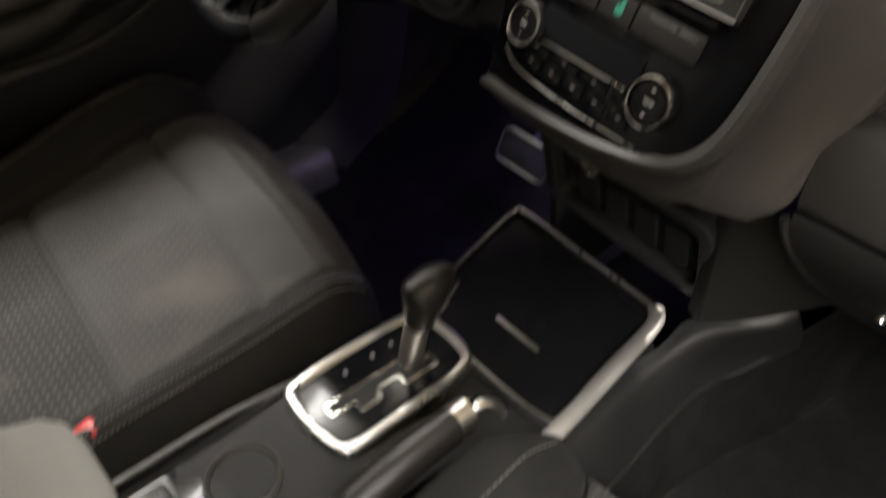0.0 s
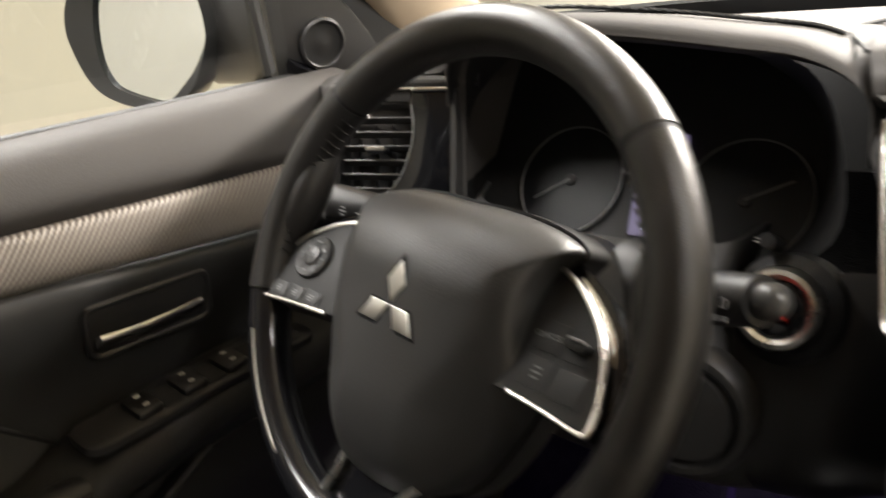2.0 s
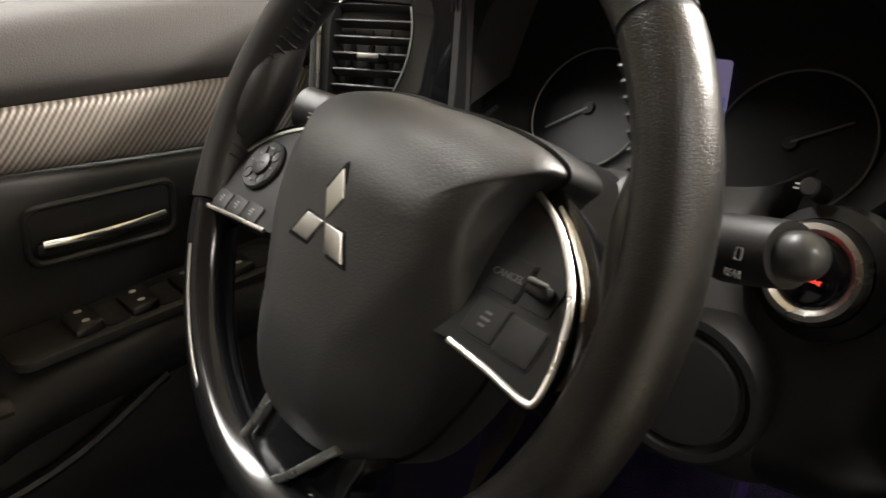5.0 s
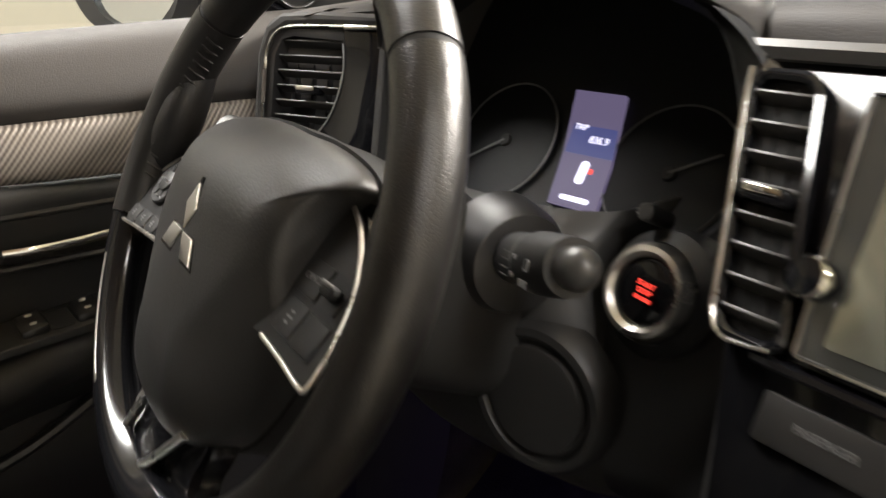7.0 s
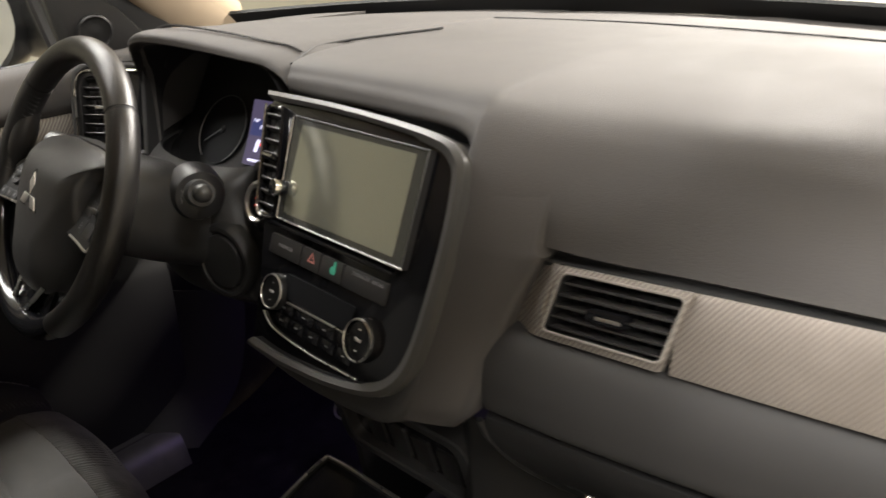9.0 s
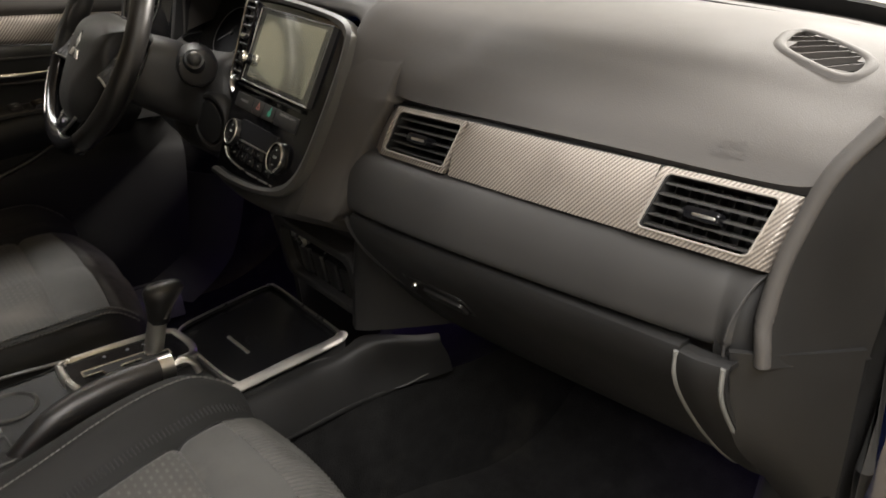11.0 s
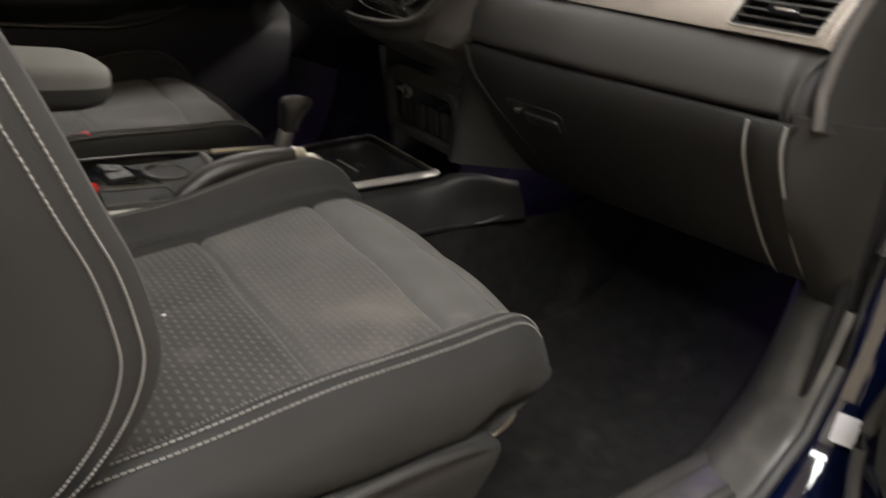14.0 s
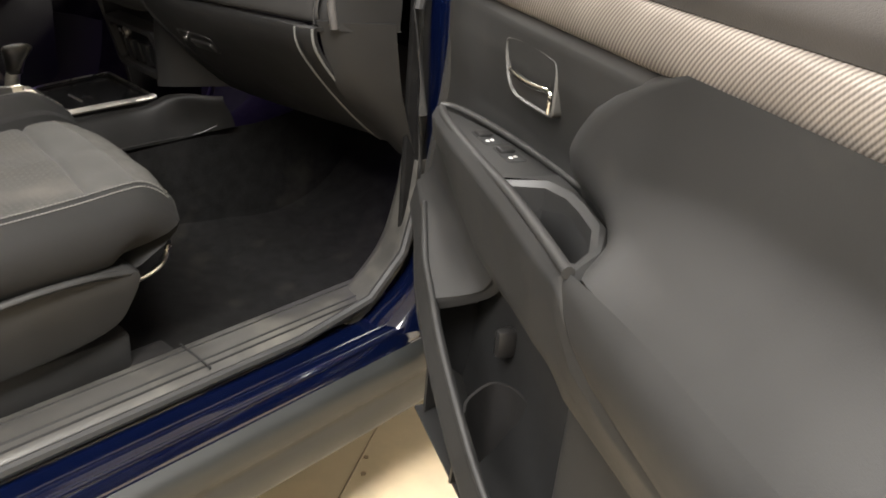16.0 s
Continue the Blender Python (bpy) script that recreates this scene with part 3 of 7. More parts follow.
    part("plug", lathe([(0.007, 0), (0.006, 0.004)], pose(s * 0.842, 0.19, 0.815, 90), 14), RED, body)

# ---- dashboard ----
dash = thing("dashboard", "dark grey vinyl dashboard with light woven-look trim strips", "dashboard")
STACK = basis((0, -0.0035, 1.05), (1, -0.12, 0), (0, 0.43, 1))

# passenger upper pad
secs = [
    [(-0.20, 0.68, 1.186), (-0.205, 0.42, 1.198), (-0.20, 0.22, 1.199), (-0.19, 0.13, 1.195), (-0.184, 0.108, 1.182), (-0.181, 0.102, 1.172), (-0.18, 0.104, 1.162), (-0.18, 0.12, 1.155)],
    [(-0.10, 0.70, 1.187), (-0.10, 0.42, 1.199), (-0.10, 0.22, 1.2), (-0.10, 0.12, 1.196), (-0.10, 0.095, 1.184), (-0.10, 0.088, 1.174), (-0.10, 0.089, 1.163), (-0.10, 0.11, 1.155)],
    [(0.03, 0.70, 1.187), (0.03, 0.42, 1.199), (0.03, 0.21, 1.2), (0.03, 0.105, 1.196), (0.03, 0.078, 1.184), (0.03, 0.07, 1.174), (0.03, 0.071, 1.163), (0.03, 0.10, 1.155)],
    [(0.12, 0.70, 1.186), (0.12, 0.42, 1.198), (0.12, 0.21, 1.199), (0.125, 0.095, 1.195), (0.13, 0.062, 1.182), (0.133, 0.05, 1.172), (0.136, 0.046, 1.16), (0.137, 0.06, 1.15)],
    [(0.14, 0.70, 1.186), (0.144, 0.42, 1.197), (0.148, 0.21, 1.197), (0.151, 0.105, 1.192), (0.153, 0.058, 1.179), (0.155, 0.027, 1.15), (0.156, 0.012, 1.115), (0.157, 0.006, 1.084)],
    [(0.175, 0.70, 1.186), (0.178, 0.42, 1.196), (0.182, 0.225, 1.194), (0.184, 0.122, 1.187), (0.185, 0.073, 1.173), (0.186, 0.039, 1.146), (0.187, 0.021, 1.114), (0.188, 0.014, 1.084)],
    [(0.22, 0.69, 1.185), (0.222, 0.42, 1.196), (0.225, 0.235, 1.192), (0.226, 0.137, 1.182), (0.226, 0.088, 1.166), (0.226, 0.056, 1.140), (0.226, 0.0345, 1.113), (0.226, 0.026, 1.088)],
    [(0.28, 0.675, 1.184), (0.28, 0.42, 1.195), (0.28, 0.245, 1.191), (0.28, 0.147, 1.180), (0.28, 0.1, 1.162), (0.28, 0.069, 1.136), (0.28, 0.046, 1.113), (0.28, 0.031, 1.088)],
    [(0.36, 0.66, 1.183), (0.36, 0.42, 1.194), (0.36, 0.25, 1.191), (0.36, 0.15, 1.179), (0.36, 0.105, 1.16), (0.36, 0.075, 1.134), (0.36, 0.055, 1.112), (0.36, 0.038, 1.089)],
    [(0.55, 0.60, 1.18), (0.55, 0.42, 1.192), (0.55, 0.28, 1.19), (0.55, 0.19, 1.176), (0.55, 0.135, 1.152), (0.55, 0.095, 1.13), (0.55, 0.06, 1.112), (0.55, 0.04, 1.096)],
    [(0.70, 0.50, 1.172), (0.70, 0.40, 1.183), (0.70, 0.29, 1.182), (0.70, 0.21, 1.168), (0.70, 0.15, 1.146), (0.70, 0.10, 1.128), (0.70, 0.065, 1.114), (0.70, 0.045, 1.10)],
    [(0.735, 0.48, 1.168), (0.738, 0.39, 1.178), (0.74, 0.29, 1.176), (0.742, 0.22, 1.163), (0.742, 0.16, 1.142), (0.742, 0.11, 1.125), (0.742, 0.075, 1.112), (0.742, 0.055, 1.10)],
    [(0.745, 0.48, 1.14), (0.75, 0.39, 1.15), (0.755, 0.30, 1.15), (0.757, 0.23, 1.14), (0.756, 0.17, 1.12), (0.754, 0.13, 1.105), (0.752, 0.10, 1.095), (0.75, 0.085, 1.085)],
]
secs = [[(x, y, z - 0.006 * max(0.0, min(1.0, (x - 0.19) / 0.06)) * (max(0, j - 5) / 2) * (x < 0.74)) for j, (x, y, z) in enumerate(sec)] for sec in secs]
pad_bm = loft(secs, 110, 56, 0.0)
bmesh.ops.recalc_face_normals(pad_bm, faces=pad_bm.faces)
pad_tree = BVHTree.FromBMesh(pad_bm)


def on_pad(x, y, h=0.0):
    """A point of the dash top, h above its skin."""
    p, n, _, _ = pad_tree.ray_cast(Vector((x, y, 1.4)), Vector((0, 0, -1)))
    return p + (n if n.z > 0 else -n) * h


def inside(x, y, loop):
    odd = False
    for (x0, y0), (x1, y1) in zip(loop, loop[1:] + loop[:1]):
        if (y0 > y) != (y1 > y) and x < x0 + (x1 - x0) * (y - y0) / (y1 - y0):
            odd = not odd
    return odd


# opening of the speaker grille
GRILLE = ccw(smooth2([(0.6045, 0.234), (0.597, 0.260), (0.593, 0.284), (0.601, 0.294), (0.640, 0.270), (0.676, 0.245), (0.687, 0.224), (0.685, 0.202), (0.673, 0.198), (0.640, 0.209), (0.618, 0.220)], 48))
wide = [tuple(v) for v in inset(GRILLE, -0.004)]
bmesh.ops.delete(pad_bm, geom=[f for f in pad_bm.faces if all(inside(v.co.x, v.co.y, wide) for v in f.verts) or inside(*f.calc_center_median()[:2], GRILLE)], context="FACES")
bmesh.ops.solidify(pad_bm, geom=pad_bm.faces[:], thickness=0.012)
part("upper_pad", pad_bm, PAD, dash, "soft grey vinyl dash top with leather grain")

# passenger-side speaker grille on top: a soft rim round a dark slotted well
loops = [[on_pad(*q, h) for q in (inset(GRILLE, -d) if d else GRILLE)] for d, h in ((0.013, -0.0004), (0.010, 0.0016), (0.006, 0.0026), (0.002, 0.0018), (0.0, 0.0))]
loops.append([p - Vector((0, 0, 0.014)) for p in loops[-1]])
grille = part("speaker_grille", rings(loops), PAD, dash, "slotted dark speaker grille with a soft grey rim")
part("backing", rings([[p - Vector((0, 0, 0.012)) for p in loops[-2]], [p - Vector((0, 0, 0.0135)) for p in loops[-2]]], cap0=True, cap1=True), DARK, grille)
for i in range(8):
    o, d = Vector((0.575 + i * 0.0165, 0.2400 - i * 0.0080, 0)), Vector((0.66, 0.75, 0)).normalized()
    ks = [k * 0.001 for k in range(-60, 100) if inside(o.x + d.x * k * 0.001, o.y + d.y * k * 0.001, GRILLE)]
    if len(ks) > 8:
        mid = [on_pad(o.x + d.x * k, o.y + d.y * k, -0.0005) for k in (ks[0] - 0.001, ks[len(ks) // 2], ks[-1] + 0.001)]
        w = Vector((d.y, -d.x, 0)) * 0.0009
        part("slat", rings([[p - w, p + w, p + w - Vector((0, 0, 0.006)), p - w - Vector((0, 0, 0.006))] for p in mid], cap0=True, cap1=True), PAD, grille)


# trim strip: s runs from its lower to its upper edge
def trim_at(x, s, h):
    t = (x - 0.22) / 0.5
    t, s = max(-0.2, t), 0.015 + 0.875 * s
    y = (0.002 + 0.016 * t * abs(t)) * (1 - s) + (0.026 + 0.024 * t) * s - 0.006 * math.sin(math.pi * s)
    z = (1.014 + 0.013 * t) * (1 - s) + (1.081 + 0.016 * t) * s
    return Vector((x, y, z)) + Vector((0, -0.93, 0.36)) * h


def trim_loops(outer, inner, h0, h1):
    f = lambda pts, h: [trim_at(x, s, h) for x, s in pts]
    return rings([f(outer, h0), f(outer, h1), f(inner, h1 + 0.0), f(inner, h0 - 0.01)], closed_v=True)


def rect_loop(x0, x1, s0, s1, rx, rs, skew=0.0, n=4):
    cx, cs, w, h = (x0 + x1) / 2, (s0 + s1) / 2, x1 - x0, s1 - s0
    out = []
    for k, (sx, sy) in enumerate(((1, 1), (-1, 1), (-1, -1), (1, -1))):
        for i in range(n + 1):
            a = math.pi / 2 * (k + i / n)
            s = cs + sy * (h / 2 - rs) + rs * math.sin(a)
            out.append((cx + sx * (w / 2 - rx) + rx * math.cos(a) + skew * (s - 0.5), s))
    return out


strip = part("trim_strip", loft([[trim_at(x, s, 0.002) for s in (0, 0.1, 0.5, 0.9, 1)] for x in (0.356, 0.43, 0.52, 0.600)], 16, 8, 0.004), CARBON, dash, "light woven-look trim strip")
part("trim_end", loft([[trim_at(x + 0.012 * (s - 0.5), s, h) for s in (0, 0.1, 0.5, 0.9, 1)] for x, h in ((0.203, -0.016), (0.222, -0.009), (0.236, -0.001), (0.2445, 0.0042))], 8, 8, 0.003), CARBON, dash)
part("trim_end", loft([[trim_at(x + 0.012 * (s - 0.5), s, h) for s in (0, 0.1, 0.5, 0.9, 1)] for x, h in ((0.7195, 0.0046), (0.7225, 0.0035), (0.7275, -0.003), (0.736, -0.016))], 8, 8, 0.003), CARBON, dash)


def passenger_vent(x0, x1, left, right):
    outer = rect_loop(x0 - left, x1 + right, 0.0, 1.0, 0.004, 0.05, 0.012)
    inner = rect_loop(x0, x1, 0.115, 0.925, 0.006, 0.08, 0.012)
    vent = part("air_vent", trim_loops(outer, inner, 0.0, 0.005), CARBON, dash, "slatted black air vent in a light trim frame")
    part("inner_edge", tube([trim_at(x, s, 0.0055) for x, s in inner], 0.0012, n=6, closed=True), VENT_EDGE, vent)
    lip_o, lip_i = inner, rect_loop(x0 + 0.002, x1 - 0.002, 0.13, 0.91, 0.005, 0.07, 0.012)
    f = lambda pts, h: [trim_at(x, s, h) for x, s in pts]
    part("shroud", rings([f(lip_o, 0.0045), f(lip_i, 0.004), f(lip_i, -0.035)], cap1=True), DARK, vent)
    for i in range(5):
        s = 0.19 + i * 0.152
        bm = rings([[trim_at(x, s + ds, h) for ds, h in ((-0.016, 0.0), (0.012, 0.0005), (0.05, -0.014), (0.02, -0.015))] for x in (x0 + 0.001 + 0.006 * (s - 0.5), (x0 + x1) / 2, x1 - 0.001 + 0.006 * (s - 0.5))], cap0=True, cap1=True)
        part("slat", bm, SLAT, vent)
    for i in range(7):
        x = x0 + (x1 - x0) * (i + 0.7) / 7.4
        part("vane", rings([[trim_at(x + dx, s, h) for dx, h in ((-0.0006, -0.013), (0.0006, -0.013), (0.0006, -0.028), (-0.0006, -0.028))] for s in (0.13, 0.89)], cap0=True, cap1=True), PLASTIC, vent)
    xc = (x0 + x1) / 2
    o = trim_at(xc, 0.5, 0.003)
    m = basis(o, trim_at(xc + 0.02, 0.5, 0) - trim_at(xc, 0.5, 0), (0, 0.36, 0.93))
    part("tab", plate(rrect(0.034, 0.011, 0.004, 3), -0.01, 0.007, m, 0.002), GLOSS, vent, "gloss black sliding tab")
    # silver strip painted on as the gloss tab's highlight
    part("tab_face", plate(rrect(0.022, 0.0030, 0.0014, 3, 0.003, -0.001), 0.007, 0.0076, m, 0.0003), SATIN_CHROME, vent)


passenger_vent(0.2505, 0.3535, 0.007, 0.003)
passenger_vent(0.6060, 0.7105, 0.008, 0.012)
# shadow gap above the strip
part("gap_strip", loft([[trim_at(x, 1.0, -0.001), trim_at(x, 1.06, -0.012), trim_at(x, 1.12, -0.012)] for x in (0.232, 0.4, 0.6, 0.74)], 12, 4, 0.003), DARK, dash)

# panel below the strip
def panel_sec(x, dy, dz=0.0):
    return [(x, 0.012 + dy, 1.016 + dz), (x, -0.004 + dy, 1.0105 + dz), (x, -0.015 + dy, 0.996 + dz), (x, -0.0215 + dy, 0.975 + dz), (x, -0.0225 + dy, 0.952 + dz), (x, -0.020 + dy, 0.938 + dz), (x, -0.012 + dy, 0.932 + dz)]
part("mid_panel", loft([panel_sec(0.197, 0.0), panel_sec(0.3, 0.0, 0.002), panel_sec(0.45, 0.008, 0.006), panel_sec(0.6, 0.02, 0.011), panel_sec(0.675, 0.028, 0.013), panel_sec(0.695, 0.032, 0.014), [(0.727, 0.05, 1.034), (0.722, 0.035, 1.027), (0.714, 0.016, 1.012), (0.709, 0.003, 0.988), (0.708, 0.0, 0.965), (0.708, 0.006, 0.952), (0.708, 0.022, 0.948)]], 40, 28, 0.006), PAD_LOW, dash, "soft dark grey panel with a rolled edge")

part("panel_edge", tube(spline([(0.7235, 0.036, 1.028), (0.7155, 0.0165, 1.0125), (0.710, 0.0035, 0.988), (0.7085, -0.001, 0.966), (0.7090, 0.0, 0.949)], 18), 0.0014, n=8), PAD_LOW, dash, "thin rounded edge of the panel")


# glove box lid and the ribbed end strips
def glove_sec(x, dy, dz=0.0, out=0.0):
    return [(x, 0.0 + dy - out, 0.930 + dz), (x, -0.018 + dy - out, 0.927 + dz), (x, -0.013 + dy - out, 0.90 + dz), (x, 0.008 + dy - out, 0.868 + dz), (x, 0.05 + dy - out, 0.82 + dz), (x, 0.105 + dy - out, 0.765 + dz), (x, 0.155 + dy - out, 0.722 + dz), (x, 0.185 + dy - out, 0.702 + dz), (x, 0.22 + dy, 0.70 + dz)]
glove = part("glove_box", loft([glove_sec(0.196, 0.0), glove_sec(0.33, 0.006), glove_sec(0.5, 0.012, 0.006), glove_sec(0.668, 0.018, 0.012)], 30, 34, 0.006), MATTE, dash, "closed dark grey glove box lid")
part("glove_lip", tube(spline([(0.192, -0.022, 0.925), (0.196, -0.012, 0.90), (0.21, 0.02, 0.855), (0.245, 0.09, 0.785), (0.27, 0.14, 0.74)], 18), 0.0035, n=8), PLASTIC, dash)
latch_m = basis((0.312, 0.036, 0.843), (1, 0.03, 0.01), (0, -0.68, 0.73))
lt = part("latch", band(rrect(0.115, 0.05, 0.012, 4), rrect(0.105, 0.04, 0.009, 4), -0.004, 0.0015, latch_m, 0.0008), PLASTIC, glove, "recessed glove box latch")
part("latch_recess", plate(rrect(0.106, 0.041, 0.009, 4), -0.0035, 0.0008, latch_m), DARK, lt)
part("latch_paddle", plate(rrect(0.07, 0.024, 0.005, 3, 0.012, -0.006), 0.0, 0.006, latch_m, 0.002), PLASTIC, lt)
part("lock", lathe([(0.006, 0), (0.006, 0.006), (0.004, 0.0075)], latch_m @ pose(-0.038, 0.004, 0), 16), CHROME, lt, "small chrome lock barrel")
part("end_strip", loft([glove_sec(0.672, 0.014, 0.012, 0.004), glove_sec(0.69, 0.012, 0.014, 0.006), glove_sec(0.720, 0.014, 0.016, 0.004)], 8, 34, 0.006), MATTE, dash)
# pale colour on the ribs stands for their lit edges
for pts in (glove_sec(0.6695, 0.0155, 0.012, 0.0052)[1:8], glove_sec(0.716, 0.0135, 0.016, 0.0052)[1:8]):
    part("rib", tube(spline(pts, 24), 0.0024, n=8), GREY_STRIP, dash, "thin rib, coloured pale for the light on its edge")
part("side_lower_panel", loft([[(0.714, 0.0, 0.955), (0.716, 0.04, 0.85), (0.72, 0.12, 0.77), (0.725, 0.185, 0.705)], [(0.745, 0.03, 0.955), (0.75, 0.07, 0.85), (0.755, 0.13, 0.77), (0.755, 0.18, 0.705)], [(0.79, 0.10, 0.955), (0.79, 0.12, 0.85), (0.785, 0.15, 0.77), (0.78, 0.178, 0.708)]], 14, 20, 0.005), MATTE, dash)
part("side_seam", tube(spline([(0.768, 0.083, 0.956), (0.772, 0.108, 0.85), (0.771, 0.145, 0.77), (0.768, 0.18, 0.71)], 14), 0.002, n=6), DARK, dash)
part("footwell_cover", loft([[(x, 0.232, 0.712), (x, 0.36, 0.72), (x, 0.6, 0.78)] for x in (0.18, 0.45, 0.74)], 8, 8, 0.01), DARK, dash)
# curved end cap beside the outer vent
cap = [[(0.785, 0.06, 1.16), (0.762, 0.045, 1.12), (0.746, 0.04, 1.075), (0.734, 0.036, 1.03), (0.728, 0.032, 0.985), (0.729, 0.034, 0.95)],
       [(0.787, 0.05, 1.16), (0.763, 0.032, 1.12), (0.747, 0.026, 1.075), (0.735, 0.022, 1.03), (0.729, 0.018, 0.985), (0.731, 0.022, 0.95)],
       [(0.796, 0.048, 1.16), (0.772, 0.028, 1.12), (0.757, 0.021, 1.075), (0.745, 0.018, 1.03), (0.739, 0.016, 0.985), (0.741, 0.020, 0.95)],
       [(0.803, 0.08, 1.16), (0.797, 0.065, 1.12), (0.787, 0.06, 1.075), (0.777, 0.06, 1.03), (0.77, 0.062, 0.985), (0.768, 0.068, 0.95)],
       [(0.808, 0.13, 1.16), (0.805, 0.12, 1.12), (0.803, 0.11, 1.075), (0.80, 0.11, 1.03), (0.797, 0.11, 0.985), (0.793, 0.11, 0.95)]]
cap = [c[:-1] + [(c[-1][0], c[-1][1], 0.948), (c[-1][0] + 0.002, c[-1][1] + 0.003, 0.942)] for c in cap]
def cap_in(p):
    """The cap leans inboard towards its top."""
    x, y, z = p
    return (x - 0.003 - 0.013 * max(0.0, min(1.3, (z - 0.96) / 0.15)), y, z)


cap = [[cap_in(p) for p in c] for c in cap]
part("end_cap", loft(cap, 24, 30, 0.004), MATTE, dash, "curved dark grey dash end cap")
# rim in paler vinyl than the cap, for light caught by the roll
part("cap_rim", tube(spline([cap_in(p) for p in ((0.793, 0.050, 1.16), (0.769, 0.031, 1.12), (0.753, 0.025, 1.075), (0.741, 0.0205, 1.03), (0.7352, 0.0175, 0.985), (0.7365, 0.0175, 0.964), (0.7385, 0.0195, 0.945))], 30), 0.0080, 0.0072, 12), PAD, dash, "rounded grey rim of the end cap, paler for the light on its roll")
part("end_fill", loft([[(0.694, 0.052, 1.06), (0.694, 0.032, 1.02), (0.694, 0.014, 0.985), (0.694, 0.010, 0.955), (0.694, 0.016, 0.925)], [(0.715, 0.052, 1.06), (0.715, 0.034, 1.02), (0.715, 0.020, 0.985), (0.715, 0.016, 0.955), (0.714, 0.018, 0.925)], [(0.738, 0.066, 1.06), (0.736, 0.050, 1.02), (0.734, 0.042, 0.985), (0.735, 0.038, 0.955), (0.738, 0.036, 0.925)]], 16, 18, 0.004), MATTE, dash)
srs_m = basis((0.651, 0.060, 1.1125), (1, 0.10, 0.03), (0, 0.8, 0.6))
for text, size, y in (("SRS", 0.0150, 0.0065), ("AIRBAG", 0.0092, -0.0060)):
    word = lettering(text, size, srs_m @ pose(0, y, 0), PAD, dash, depth=0.0, label="embossed safety lettering")
    for v in word.data.vertices:
        v.co = on_pad(v.co.x, v.co.y, 0.0009)

# centre stack surround
wing = [(0.12, 0.12), (0.150, 0.10), (0.158, 0.062), (0.160, 0.03), (0.158, -0.03), (0.154, -0.09), (0.144, -0.12), (0.124, -0.143), (0.09, -0.152), (0.0, -0.160), (-0.07, -0.159), (-0.108, -0.153), (-0.119, -0.125), (-0.130, -0.06), (-0.145, 0.0), (-0.160, 0.06), (-0.172, 0.115), (-0.05, 0.125)]
wing = [tuple(p) for p in spline([(x, y, 0) for x, y in wing], 68, True)]
wing = [(x, y) for x, y, _ in wing][::-1]
part("stack_surround", plate(wing, -0.12, -0.004, STACK, 0.012, seg=4), PAD_LOW, dash, "satin dark grey centre stack surround")
# cheek between the stack and the ridge beside the vent
RIDGE = spline([(0.228, 0.0140, 1.080), (0.219, 0.0055, 1.059), (0.2095, -0.0045, 1.032), (0.201, -0.0135, 1.005), (0.1940, -0.0225, 0.976), (0.1880, -0.0300, 0.950), (0.181, -0.0345, 0.932), (0.164, -0.0370, 0.914)], 20)
INNER = spline([STACK @ Vector(p) for p in ((0.150, 0.014, -0.004), (0.150, -0.005, -0.005), (0.148, -0.035, -0.006), (0.144, -0.085, -0.006), (0.130, -0.120, -0.008), (0.108, -0.140, -0.010))], 20)
rows = [[Vector(v) for v in ((0.148, 0.0255, 1.150), (0.155, 0.0285, 1.150), (0.171, 0.0345, 1.148), (0.186, 0.0405, 1.146), (0.205, 0.050, 1.1425), (0.220, 0.0555, 1.1405), (0.226, 0.0575, 1.140), (0.230, 0.0625, 1.140), (0.232, 0.075, 1.140))],
        [Vector(v) for v in ((0.149, 0.0075, 1.116), (0.156, 0.0104, 1.115), (0.171, 0.0149, 1.1145), (0.187, 0.0193, 1.114), (0.206, 0.0263, 1.1135), (0.220, 0.0315, 1.113), (0.226, 0.0334, 1.113), (0.230, 0.041, 1.113), (0.231, 0.062, 1.113))],
        [Vector(v) for v in ((0.150, -0.0075, 1.0835), (0.157, -0.0040, 1.0828), (0.172, -0.0002, 1.0825), (0.188, 0.0042, 1.0825), (0.205, 0.0105, 1.0835), (0.219, 0.0160, 1.0850), (0.226, 0.0190, 1.0862), (0.229, 0.028, 1.0862), (0.230, 0.055, 1.0862))]]
for i, (p, q) in enumerate(zip(INNER, RIDGE)):
    n = (q - p).cross(Vector((0, 0.4, 0.9))).normalized()
    n = n if n.y < 0 else -n
    rows.append([p] + [p.lerp(q, f) + n * 0.004 * min(1.0, i / 8) * math.sin(math.pi * f) for f in (0.2, 0.4, 0.6, 0.8)] + [q + Vector((-0.003, -0.001, 0)), q + Vector((0.003, 0.002, 0)), q + Vector((0.006, 0.010, -0.002)), q + Vector((0.006, 0.045, -0.004))])
part("stack_cheek", loft(rows, 44, 30, 0.0), PAD, dash, "soft grey cheek beside the centre stack")
outer = [(-0.176, 0.1305), (-0.05, 0.1315), (0.06, 0.128), (0.122, 0.1225), (0.1455, 0.113), (0.1560, 0.096), (0.1605, 0.045), (0.1590, -0.02), (0.1525, -0.075), (0.1365, -0.106), (0.1060, -0.1245), (0.043, -0.139), (-0.02, -0.146), (-0.062, -0.1485), (-0.108, -0.148)]
pts = [(p.x, p.y) for p in spline([(x, y, 0) for x, y in outer], 60)]
